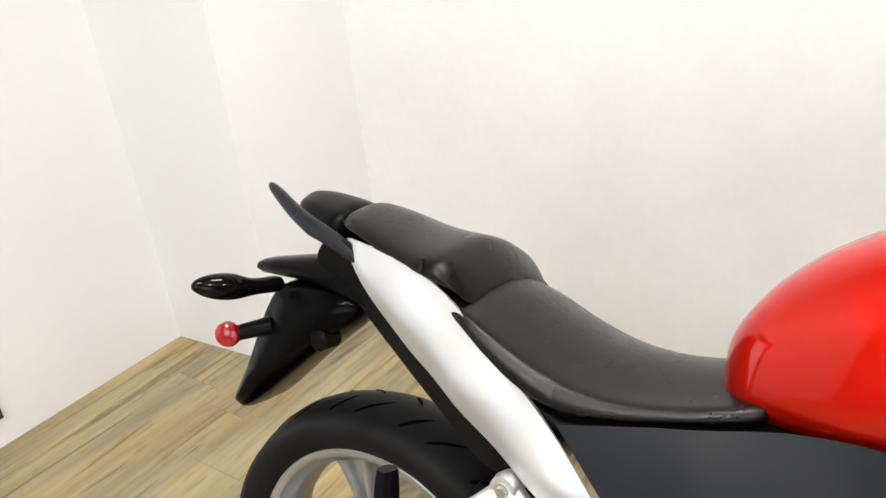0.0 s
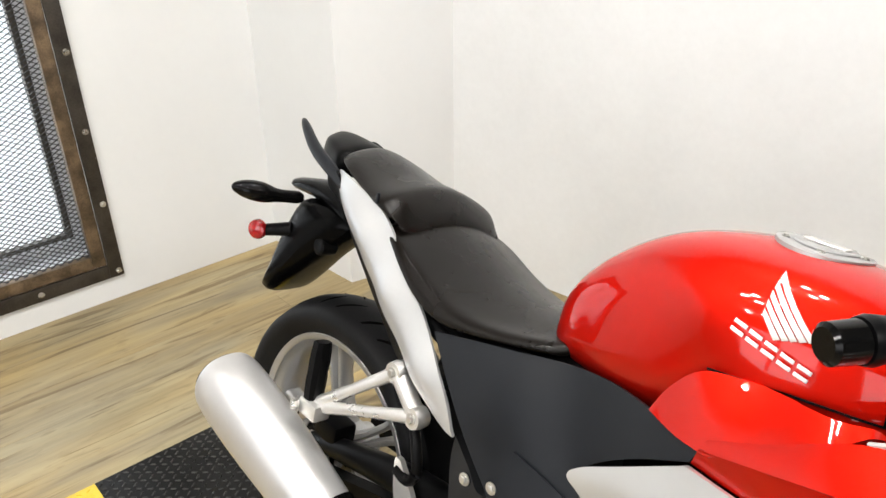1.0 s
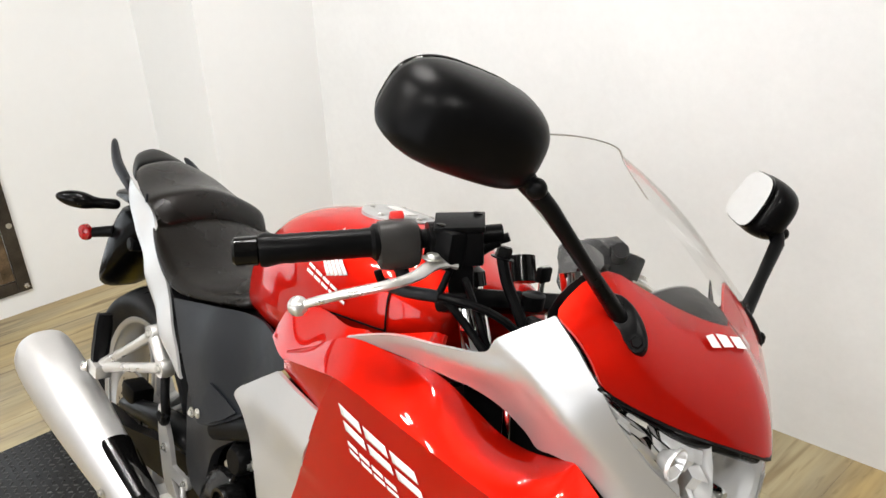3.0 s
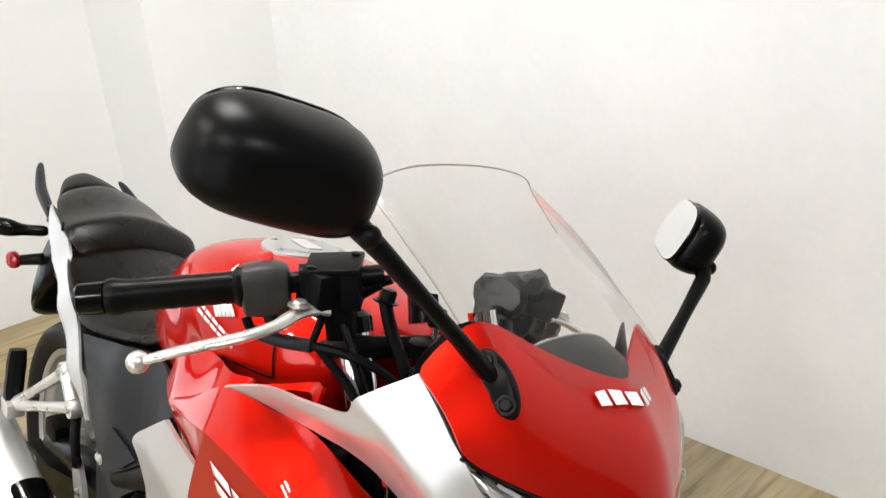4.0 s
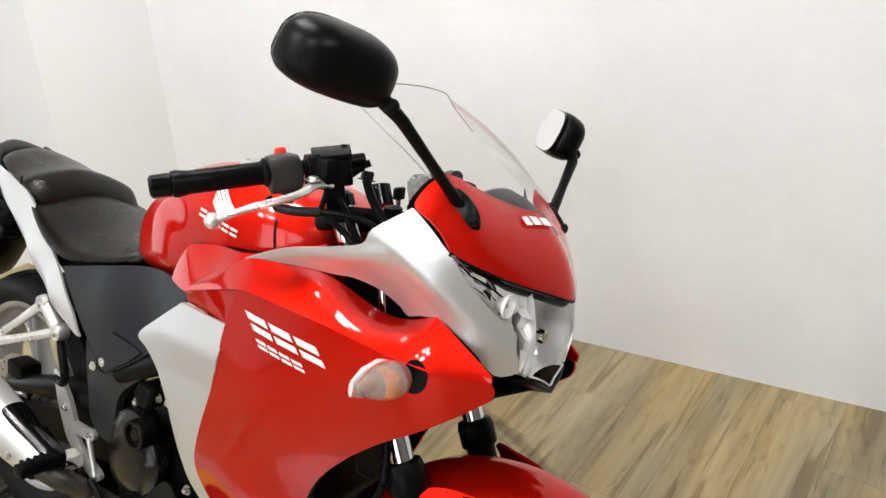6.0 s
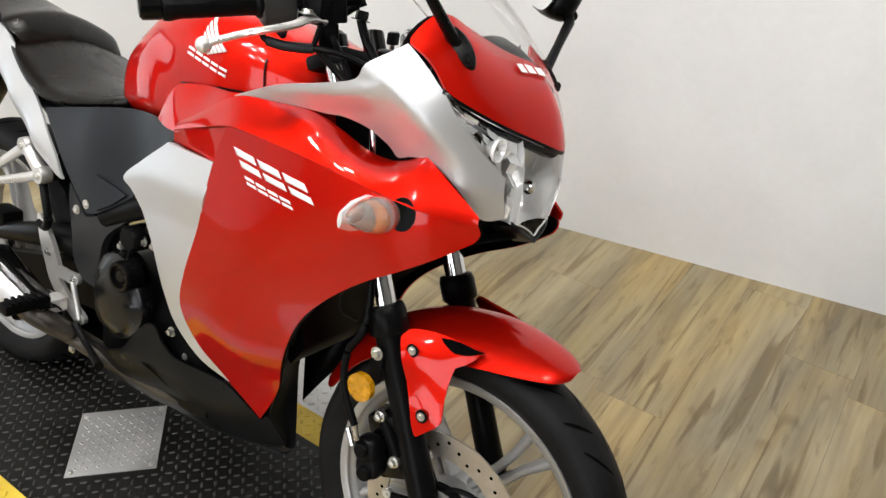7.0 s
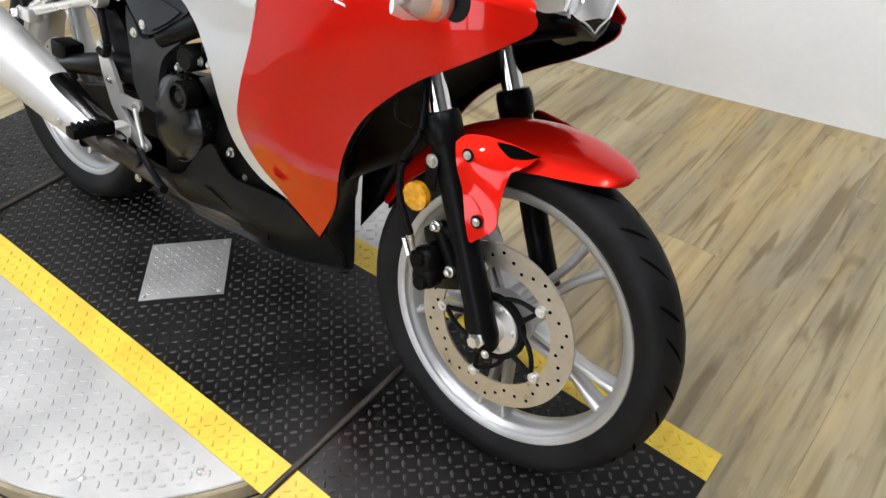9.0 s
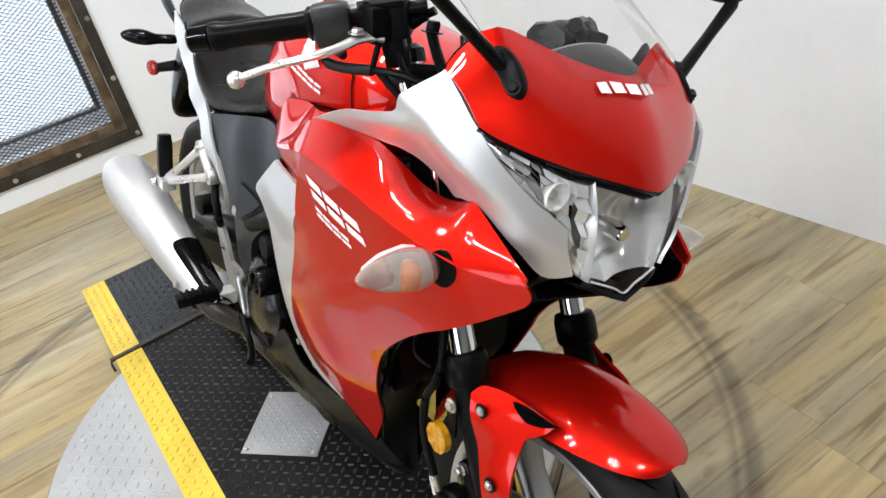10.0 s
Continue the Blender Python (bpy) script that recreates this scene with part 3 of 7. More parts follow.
M_TYRE = plain("tyre_rubber", (0.0085, 0.0085, 0.009), 0.55, vary=0.45, scale=9, bump=0.15, bscale=300, spec=0.12)
M_SEAT = plain("seat_vinyl", (0.0042, 0.0032, 0.0025), 0.27, vary=0.12, scale=7, bump=0.22, bscale=900, rvary=0.06, spec=0.22)
M_GREY = plain("moulded_grey_plastic", (0.009, 0.0105, 0.0135), 0.40, vary=0.12, scale=7, bump=0.2, bscale=1100, spec=0.24)
M_BLACK = plain("satin_black_plastic", (0.0035, 0.0035, 0.0038), 0.33, vary=0.15, scale=8, bump=0.1, bscale=900, spec=0.08)
M_GLOSSBLK = plain("gloss_black_plastic", (0.0025, 0.0025, 0.0025), 0.14, vary=0.1, scale=8, spec=0.18)
M_ENGINE = plain("black_engine_paint", (0.003, 0.003, 0.0033), 0.38, 0.0, vary=0.25, scale=12, bump=0.15, bscale=500, spec=0.07)
M_CAST = plain("cast_silver_wheel", (0.42, 0.42, 0.42), 0.38, 0.65, vary=0.08, scale=9, bump=0.06)
M_BARE = plain("bare_cast_aluminium", (0.72, 0.71, 0.69), 0.33, 0.75, vary=0.08, scale=14, bump=0.08)
M_CHROME = plain("hard_chrome", (0.82, 0.82, 0.82), 0.07, 1.0, vary=0.04, scale=10, rvary=0.02)
M_ROTOR = plain("brake_rotor_steel", (0.50, 0.46, 0.40), 0.34, 0.85, vary=0.12, scale=30)
M_PIPE = plain("satin_silencer_steel", (0.60, 0.595, 0.59), 0.38, 0.65, vary=0.04, scale=5, rvary=0.05)
M_AMBER = plain("amber_reflector", (0.48, 0.22, 0.004), 0.25, vary=0.3, scale=90, coat=0.4)
M_REDLENS = plain("red_reflector", (0.36, 0.008, 0.010), 0.18, vary=0.35, scale=120, coat=0.6)
M_WHITE = plain("white_decal", (0.82, 0.82, 0.81), 0.35, vary=0.02, coat=0.6)
M_MIRROR = plain("mirror_glass", (0.92, 0.92, 0.92), 0.02, 1.0, vary=0.0, rvary=0.0)
M_REFLECTOR = plain("headlight_reflector", (0.95, 0.95, 0.95), 0.17, 0.50, vary=0.03, scale=20, rvary=0.03)
M_LENS = thin_pane("clear_lens", (0.96, 0.965, 0.965), 0.06)
M_PRISM = plain("prismatic_clear_plastic", (0.80, 0.78, 0.73), 0.12, vary=0.15, scale=60, coat=0.6)
M_PRISM.node_tree.nodes["Principled BSDF"].inputs["Transmission Weight"].default_value = 0.82
M_SCREEN = thin_pane("clear_windscreen", (0.955, 0.955, 0.95), 0.05)
M_FRAME = plain("satin_frame_paint", (0.016, 0.0165, 0.018), 0.36, vary=0.15, scale=9, bump=0.08, bscale=600, spec=0.22)
M_COVER = plain("polished_black_case", (0.004, 0.004, 0.0043), 0.22, vary=0.2, scale=12, bump=0.06, bscale=500, spec=0.4)
M_PAN = plain("satin_pan_plastic", (0.0055, 0.006, 0.0068), 0.34, vary=0.2, scale=8, bump=0.12, bscale=800, spec=0.10)
M_DEEP = plain("smooth_black_plastic", (0.0022, 0.0022, 0.0024), 0.20, vary=0.15, scale=9, bump=0.05, bscale=700, spec=0.05)
M_SWITCH = plain("switch_plastic", (0.034, 0.033, 0.032), 0.4, vary=0.12, scale=9, bump=0.15, bscale=900, spec=0.22)
M_SLEEVE = plain("crumpled_rubber_film", (0.010, 0.010, 0.0105), 0.27, vary=0.3, scale=30, spec=0.28)
M_KILL = plain("red_switch", (0.6, 0.02, 0.015), 0.35, vary=0.05)
M_BULBAMB = plain("amber_bulb", (0.85, 0.24, 0.03), 0.25, vary=0.1, scale=40)

LEAN = 15.5
bike = thing("motorcycle", "red and silver sport motorcycle leaning on its side stand", "motorcycle", "", pose(0, 0, 0, -LEAN, 0, 0))
AX_F, AX_R, R_F, R_R = Vector((1.380, 0, 0.285)), Vector((0.095, 0, 0.290)), 0.295, 0.303


# ---- shaping helpers ----
# the plane about which the far half of the body mirrors the near one
TURN = radians(8.45)
N_MID, P_MID = Vector((0, math.cos(TURN), -math.sin(TURN))), Vector((0, 0.0295, 1.0215))


def settle(v):
    """The upper body sits a little further over than the wheels: its far half drops."""
    k = min(1.0, max(0.0, (v.y + 0.11) / 0.22))
    k = k * k * (3 - 2 * k) * min(1.0, max(0.0, (v.z - 0.50) / 0.28))
    if not k:
        return v
    m = Vector((v.x, -v.y, v.z))
    m = m - N_MID * (2 * (m - P_MID).dot(N_MID))
    return v.lerp(m, k)


def smooth_loop(pts, n=5):
    """A closed outline in (x, z); a third value marks a sharp corner, between which the line is curved."""
    m = len(pts)
    corners = [i for i, p in enumerate(pts) if len(p) > 2]
    P = [Vector((p[0], p[1], 0)) for p in pts]
    if not corners:
        return [(v.x, v.y) for v in spline(P, n, True)]
    out = []
    for a, b in zip(corners, corners[1:] + [corners[0] + m]):
        run = [P[i % m] for i in range(a, b + 1)]
        out += [(v.x, v.y) for v in (spline(run, n)[:-1] if len(run) > 2 else run[:-1])]
    return out


def sheet(ctrl, soft=2e-4):
    """The smooth side surface y(x, z) through the control points (x, y, z)."""
    P = np.array([(c[0], c[2]) for c in ctrl], float)
    y = np.array([c[1] for c in ctrl], float)
    n = len(P)

    def ker(r2):
        return np.where(r2 > 1e-12, r2 * np.log(np.maximum(r2, 1e-12)), 0.0)
    K = ker(((P[:, None] - P[None]) ** 2).sum(-1)) + np.eye(n) * soft
    Q = np.c_[np.ones(n), P]
    A = np.block([[K, Q], [Q.T, np.zeros((3, 3))]])
    w = np.linalg.solve(A, np.r_[y, 0, 0, 0])

    def f(x, z):
        r2 = ((P - (x, z)) ** 2).sum(-1)
        return float(ker(r2) @ w[:n] + w[n] + w[n + 1] * x + w[n + 2] * z)
    return f


def creased(surf, line, amp, width):
    """The surface with a soft ridge standing out along a line of (x, z)."""
    def f(x, z):
        d = min(math.hypot(x - a[0] - (b[0] - a[0]) * q, z - a[1] - (b[1] - a[1]) * q) for a, b in zip(line, line[1:]) for q in [min(1, max(0, ((x - a[0]) * (b[0] - a[0]) + (z - a[1]) * (b[1] - a[1])) / ((b[0] - a[0]) ** 2 + (b[1] - a[1]) ** 2)))])
        return surf(x, z) - amp * max(0.0, 1 - d / width)
    return f


def panel(name, outline, surf, mat, parent, label="", thick=0.0035, step=0.016, push=0.0, side=-1, n=5):
    """A curved body panel: the outline in side view, laid on the surface, with thickness and a rolled edge. side 1 is the mirrored one."""
    loop = smooth_loop(outline, n)
    bm = bmesh.new()
    bm.faces.new([bm.verts.new((x, 0, z)) for x, z in loop])
    xs, zs = [p[0] for p in loop], [p[1] for p in loop]
    for lo, hi, ax in ((min(xs), max(xs), (1, 0, 0)), (min(zs), max(zs), (0, 0, 1))):
        k = max(1, int((hi - lo) / step))
        for i in range(1, k):
            q = lo + (hi - lo) * i / k
            bmesh.ops.bisect_plane(bm, geom=bm.verts[:] + bm.edges[:] + bm.faces[:], plane_co=Vector(ax) * q, plane_no=ax)
    bmesh.ops.remove_doubles(bm, verts=bm.verts, dist=min(0.0016, step * 0.10))
    bmesh.ops.dissolve_degenerate(bm, edges=bm.edges, dist=0.0004)
    for v in bm.verts:
        v.co.y = surf(v.co.x, v.co.z) - push
        if side > 0:
            v.co.y = -v.co.y
    bmesh.ops.triangulate(bm, faces=[f for f in bm.faces if len(f.verts) > 4])
    bmesh.ops.recalc_face_normals(bm, faces=bm.faces)
    bm.normal_update()
    if sum(f.normal.y * f.calc_area() for f in bm.faces) * side < 0:
        bmesh.ops.reverse_faces(bm, faces=bm.faces)
    me = bpy.data.meshes.new(name)
    bm.to_mesh(me)
    bm.free()
    for p in me.polygons:
        p.use_smooth = True
    me.materials.append(mat)
    ob = new(name, me)
    ob.parent = parent
    so = ob.modifiers.new("thickness", "SOLIDIFY")
    so.thickness, so.offset, so.use_even_offset = thick, -1, False
    es = ob.modifiers.new("crisp_edges", "EDGE_SPLIT")
    es.split_angle = radians(35)
    if label:
        tagged(ob, label)
    return ob


def both(name, outline, surf, mat, parent, label="", **k):
    a = panel(name, outline, surf, mat, parent, label, side=-1, **k)
    panel(name, outline, surf, mat, parent, label, side=1, **k)
    return a


def loft(name, sections, mat, parent, label="", cap=True, sub=1, close=True, angle=50):
    """A skin through rings of points."""
    bm = bmesh.new()
    skin(bm, [[bm.verts.new(p) for p in s] for s in sections], cap, close)
    ob = part(name, bm, mat, parent, label, angle=angle)
    if sub:
        s = ob.modifiers.new("round", "SUBSURF")
        s.levels = s.render_levels = sub
    return ob


def mirrored(pts):
    return [(p[0], -p[1], p[2]) for p in pts]


def strip_surface(name, rows, mat, parent, label="", thick=0.003, sub=1):
    """An open skin through rows of points, with thickness."""
    bm = bmesh.new()
    skin(bm, [[bm.verts.new(p) for p in r] for r in rows], False, False)
    ob = part(name, bm, mat, parent, label, angle=60)
    if sub:
        s = ob.modifiers.new("round", "SUBSURF")
        s.levels = s.render_levels = sub
    if thick:
        so = ob.modifiers.new("thickness", "SOLIDIFY")
        so.thickness, so.offset = thick, 0
        es = ob.modifiers.new("crisp_edges", "EDGE_SPLIT")
        es.split_angle = radians(50)
    return ob


def bar(name, pts, rad, mat, parent, label="", n=12, smooth_n=0):
    bm = bmesh.new()
    pp = spline(pts, smooth_n) if smooth_n else pts
    rr = rad
    if smooth_n and isinstance(rad, (list, tuple)):
        rr = [rad[min(i // smooth_n, len(rad) - 2)] * (1 - (i % smooth_n) / smooth_n) + rad[min(i // smooth_n + 1, len(rad) - 1)] * ((i % smooth_n) / smooth_n) for i in range(len(pp))]
        rr[-1] = rad[-1]
    tube(bm, pp, rr, n)
    return part(name, bm, mat, parent, label)


def bolt_part(p, d, parent, r=0.006, h=0.005, mat=None, name="bolt"):
    bm = bmesh.new()
    bolt(bm, p, d, r, h)
    return part(name, bm, mat or M_ZINC, parent)


# ---- wheels ----
def tyre_profile(r, w, rim):
    return [(rim - 0.004, -w * 0.62), (rim + 0.006, -w * 0.74), (rim + (r - rim) * 0.35, -w * 0.96), (rim + (r - rim) * 0.58, -w), (rim + (r - rim) * 0.76, -w * 0.90),
            (r - 0.010, -w * 0.62), (r - 0.003, -w * 0.33), (r, 0), (r - 0.003, w * 0.33), (r - 0.010, w * 0.62), (rim + (r - rim) * 0.76, w * 0.90),
            (rim + (r - rim) * 0.58, w), (rim + (r - rim) * 0.35, w * 0.96), (rim + 0.006, w * 0.74), (rim - 0.004, w * 0.62)]


def tread_cuts(c, r, w, count, name, parent):
    """The moulded sipes of a tyre: slim dark wedges just proud of the crown, in slanting pairs."""
    vs, fs = [], []
    for k in range(count):
        for side in (-1, 1):
            a0 = 2 * math.pi * (k + (0.5 if side > 0 else 0)) / count
            b = len(vs)
            seg = 7
            for i in range(seg + 1):
                t = i / seg
                yy = side * w * (0.12 + 0.66 * t)
                a = a0 + 0.20 * t * (1 if k % 2 else 0.7)
                rr = r - 0.010 * (abs(yy) / (w * 0.62)) ** 2 if abs(yy) < w * 0.62 else r - 0.010 - (abs(yy) - w * 0.62) * 0.62
                wd = 0.0046 * math.sin(math.pi * (0.08 + 0.84 * t)) / r
                for da in (-wd, wd):
                    vs.append((c.x + (rr + 0.0006) * math.cos(a + da), c.y + yy, c.z + (rr + 0.0006) * math.sin(a + da)))
            fs += [(b + 2 * i, b + 2 * i + 1, b + 2 * i + 3, b + 2 * i + 2) for i in range(seg)]
    return stuff_mesh(name, vs, fs, M_TREAD, parent, "dark moulded tread grooves")


# near black, in place of the shade inside grooves, slots and drillings
M_TREAD = plain("tread_groove", (0.002, 0.002, 0.002), 0.95, vary=0.1, spec=0.02)


def wheel(name, c, r, w, label, spokes=5, turn=0.0, rotor_side=-1):
    wheel_ob = tagged(new(name), label)
    wheel_ob.parent = bike
    wheel_ob.location = c
    rim = 0.228
    o = Vector((0, 0, 0))
    bm = bmesh.new()
    revolve(bm, tyre_profile(r, w, rim), 96, "y", o)
    part("tyre", bm, M_TYRE, wheel_ob, "black road tyre", angle=80)
    tread_cuts(o, r, w, 28, "tread_groove", wheel_ob)
    q = w * 0.72
    bm = bmesh.new()
    revolve(bm, [(rim + 0.006, -q), (rim + 0.004, -q - 0.003), (rim - 0.006, -q - 0.001), (rim - 0.009, -q * 0.95), (rim - 0.0075, -q * 0.90), (rim - 0.0085, -q * 0.84), (rim - 0.013, -q * 0.72), (rim - 0.016, -q * 0.66), (rim - 0.021, -q * 0.5), (rim - 0.024, 0), (rim - 0.021, q * 0.5),
                 (rim - 0.012, q * 0.72), (rim - 0.005, q), (rim + 0.004, q + 0.003), (rim + 0.006, q), (rim - 0.002, q * 0.8), (rim - 0.01, 0), (rim - 0.002, -q * 0.8)], 96, "y", o, closed=True)
    part("rim", bm, M_CAST, wheel_ob, "cast silver rim", angle=50)
    # split spokes
    for k in range(spokes):
        a = turn + 2 * math.pi * k / spokes
        ca, sa = math.cos(a), math.sin(a)
        rad, tan = Vector((ca, 0, sa)), Vector((-sa, 0, ca))
        for sgn in (-1, 1):
            bm = bmesh.new()
            rings = []
            for s, ww, off, th in ((0.042, 0.010, 0.012, 0.024), (0.09, 0.0075, 0.010, 0.018), (0.15, 0.007, 0.014, 0.015), (rim - 0.030, 0.0085, 0.024, 0.018), (rim - 0.010, 0.012, 0.030, 0.022)):
                p = rad * s + tan * off * sgn
                rings.append([bm.verts.new(p + tan * dx * ww + Vector((0, dy * th, 0))) for dx, dy in
                              ((-1, -0.6), (-0.5, -1), (0.5, -1), (1, -0.6), (1, 0.6), (0.5, 1), (-0.5, 1), (-1, 0.6))])
            skin(bm, rings)
            part("spoke", bm, M_CAST, wheel_ob, angle=60)
    bm = bmesh.new()
    revolve(bm, [(0.012, -0.055), (0.030, -0.055), (0.036, -0.05), (0.038, -0.03), (0.052, -0.024), (0.052, 0.024), (0.038, 0.03), (0.036, 0.055), (0.012, 0.055)], 48, "y", o)
    part("hub", bm, M_CAST, wheel_ob, angle=40)
    bm = bmesh.new()
    revolve(bm, [(0.013, -0.084), (0.022, -0.084), (0.025, -0.081), (0.026, -0.073), (0.034, -0.071), (0.046, -0.070), (0.0485, -0.067), (0.0485, -0.05), (0.013, -0.05)], 48, "y", o)
    for k in range(5):
        a = turn + 0.5 + 2 * math.pi * k / 5
        bolt(bm, (0.0395 * math.cos(a), -0.070, 0.0395 * math.sin(a)), (0, -1, 0), 0.0052, 0.006)
    part("hub_flange", bm, M_BARE, wheel_ob, "machined hub flange")
    return wheel_ob


def rotor(parent, y, r_out, r_in, bolts, r_bolt, turn, name="brake_disc", holes=40):
    """A drilled steel disc on a black carrier with round buttons."""
    ro = part(name, rotor_ring(y, r_out, r_in, holes), M_ROTOR, parent, "drilled steel brake disc", angle=35)
    bm = bmesh.new()
    n = 100
    rings = []
    for rr, yy in ((0.049, y - 0.002), (0.050, y - 0.008), (0.058, y - 0.007), (0.060, y + 0.002)):
        rings.append([bm.verts.new((rr * math.cos(2 * math.pi * k / n), yy, rr * math.sin(2 * math.pi * k / n))) for k in range(n)])
    skin(bm, rings, False)
    part("disc_carrier", bm, M_BLACK, ro, "black disc carrier", angle=50)
    for k in range(bolts):
        bm = bmesh.new()
        a = turn + 2 * math.pi * k / bolts
        run = [(0.053, 0.85), (0.068, 0.52), (0.083, 0.24), (0.097, 0.0)]
        q = r_bolt / 0.104
        tube(bm, spline([Vector((max(0.053, r * q) * math.cos(a + d), y - 0.004, max(0.053, r * q) * math.sin(a + d))) for r, d in run], 3), 0.0042, 8)
        tube(bm, [(0.055 * math.cos(a - 0.12), y - 0.004, 0.055 * math.sin(a - 0.12)), (r_bolt * 0.96 * math.cos(a), y - 0.004, r_bolt * 0.96 * math.sin(a))], [0.0048, 0.004], 8)
        part("carrier_arm", bm, M_BLACK, ro)
    for k in range(bolts):
        a = turn + 2 * math.pi * k / bolts
        p = Vector((r_bolt * math.cos(a), y - 0.004, r_bolt * math.sin(a)))
        bm = bmesh.new()
        revolve(bm, [(0.0, -0.0075), (0.0035, -0.0075), (0.0045, -0.004), (0.0085, -0.0045), (0.0095, -0.003), (0.0095, 0.004), (0.0, 0.004)], 18, "y", p)
        part("button", bm, M_BARE, ro)
    return ro


def rotor_ring(y, r_out, r_in, holes):
    bm = bmesh.new()
    n = 160
    rows = []
    for rr, yy in ((r_in, y - 0.002), (r_out, y - 0.002), (r_out, y + 0.002), (r_in, y + 0.002)):
        rows.append([bm.verts.new((rr * math.cos(2 * math.pi * k / n), yy, rr * math.sin(2 * math.pi * k / n))) for k in range(n)])
    skin(bm, rows + [rows[0]], False)
    # the drillings: flat dark faces just proud of the disc imitate shaded holes
    for k in range(holes):
        a = 2 * math.pi * (k + 0.5) / holes
        rr = r_in + (r_out - r_in) * (0.28, 0.5, 0.72, 0.5)[k % 4]
        p = Vector((rr * math.cos(a), y, rr * math.sin(a)))
        ring = [bm.verts.new(p + Vector((math.cos(b) * 0.0032, -0.0023, math.sin(b) * 0.0032))) for b in [2 * math.pi * i / 10 for i in range(10)]]
        f = bm.faces.new(ring)
        f.material_index = 1
    return bm


front_wheel = wheel("front_wheel", AX_F + Vector((0, -0.004, 0)), R_F, 0.048, "front wheel with cast silver spokes and a black tyre", 5, radians(-17))
rear_wheel = wheel("rear_wheel", AX_R, R_R, 0.070, "rear wheel with cast silver spokes and a black tyre", 5, radians(40))
rotor_f = rotor(front_wheel, -0.062, 0.148, 0.106, 5, 0.104, radians(43))
rotor_f.data.materials.append(M_TREAD)
rotor_r = rotor(rear_wheel, -0.07, 0.11, 0.075, 4, 0.074, radians(20), "rear_brake_disc", 28)
rotor_r.data.materials.append(M_TREAD)

# ---- fork ----
RAKE = Vector((-0.4226, 0, 0.9063))


def fork_point(s, y):
    return Vector((AX_F.x + 0.002, y, AX_F.z)) + RAKE * s


for y, lab in ((-0.100, "right fork leg"), (0.100, "left fork leg")):
    leg = bar("fork_slider", [fork_point(s, y) for s in (-0.028, -0.02, 0.0, 0.05, 0.20, 0.315, 0.32)], [0.014, 0.021, 0.025, 0.0235, 0.023, 0.0245, 0.026], M_BLACK, bike, "satin black fork slider", 24)
    bar("dust_boot", [fork_point(s, y) for s in (0.318, 0.322, 0.352, 0.362, 0.364)], [0.0285, 0.031, 0.031, 0.028, 0.019], M_BLACK, leg, "black dust boot", 24)
    bar("fork_tube", [fork_point(s, y) for s in (0.355, 0.56, 0.75)], 0.0185, M_CHROME, leg, "chromed fork tube", 24)
    bm = bmesh.new()
    sg = 1 if y > 0 else -1
    revolve(bm, [(0.0, sg * 0.034), (0.010, sg * 0.034), (0.011, sg * 0.024), (0.015, sg * 0.023), (0.015, 0.0)], 6, "y", fork_point(0, y))
    part("axle_nut", bm, M_ZINC, leg)
    bolt_part(fork_point(-0.02, y) + Vector((0.012, sg * 0.02, 0.0)), (0, sg, 0), leg, 0.005)
bm = bmesh.new()
box(bm, (-0.035, -0.125, -0.016), (0.035, 0.125, 0.016), 0.01, Matrix.Translation(fork_point(0.50, 0)) @ Matrix.Rotation(radians(-25), 4, "Y"))
part("lower_yoke", bm, M_BLACK, bike)
bm = bmesh.new()
box(bm, (-0.045, -0.12, -0.012), (0.03, 0.12, 0.012), 0.009, Matrix.Translation(fork_point(0.735, 0)) @ Matrix.Rotation(radians(-25), 4, "Y"))
part("upper_yoke", bm, M_BLACK, bike)
for y in (-0.1, 0.1):
    bm = bmesh.new()
    tube(bm, [fork_point(0.748, y), fork_point(0.765, y), fork_point(0.772, y)], [0.021, 0.021, 0.015], 20)
    tube(bm, [fork_point(0.772, y), fork_point(0.785, y)], 0.0095, 6)
    part("fork_cap", bm, M_GLOSSBLK, bike)
bm = bmesh.new()
tube(bm, [fork_point(0.74, 0) + Vector((-0.02, 0, 0)), fork_point(0.775, 0) + Vector((-0.02, 0, 0))], [0.017, 0.016], 20)
part("ignition_lock", bm, M_GLOSSBLK, bike)

# caliper, hose, amber reflector
cal = tagged(new("brake_caliper"), "black two-piston brake caliper")
cal.parent = bike
C1, C2 = Vector((1.253, -0.116, 0.385)), Vector((1.269, -0.116, 0.335))
rings = []
for t, r in ((-0.20, 0.012), (-0.12, 0.019), (0.10, 0.024), (0.40, 0.0235), (0.52, 0.020), (0.62, 0.0235), (0.90, 0.024), (1.10, 0.019), (1.18, 0.010)):
    c = C1.lerp(C2, t)
    rings.append([c + Vector((0.95 * r * math.copysign(abs(math.cos(q)) ** 0.6, math.cos(q)), r * 0.85 * math.copysign(abs(math.sin(q)) ** 0.6, math.sin(q)), 0.40 * r * math.cos(q))) for q in [2 * math.pi * k / 20 for k in range(20)]])
loft("caliper_body", rings, M_BLACK, cal, "black two-bore piston housing", sub=1, angle=50)
for t in (0.12, 0.88):
    bm = bmesh.new()
    c = C1.lerp(C2, t)
    revolve(bm, [(0.0, -0.026), (0.011, -0.026), (0.013, -0.0235), (0.0135, -0.016), (0.0, -0.016)], 20, "y", c)
    part("piston_cap", bm, M_ENGINE, cal)
bm = bmesh.new()
box(bm, (-0.030, -0.050, -0.056), (0.034, 0.012, 0.056), 0.012, Matrix.Translation((1.272, -0.045, 0.372)) @ Matrix.Rotation(radians(-24), 4, "Y"))
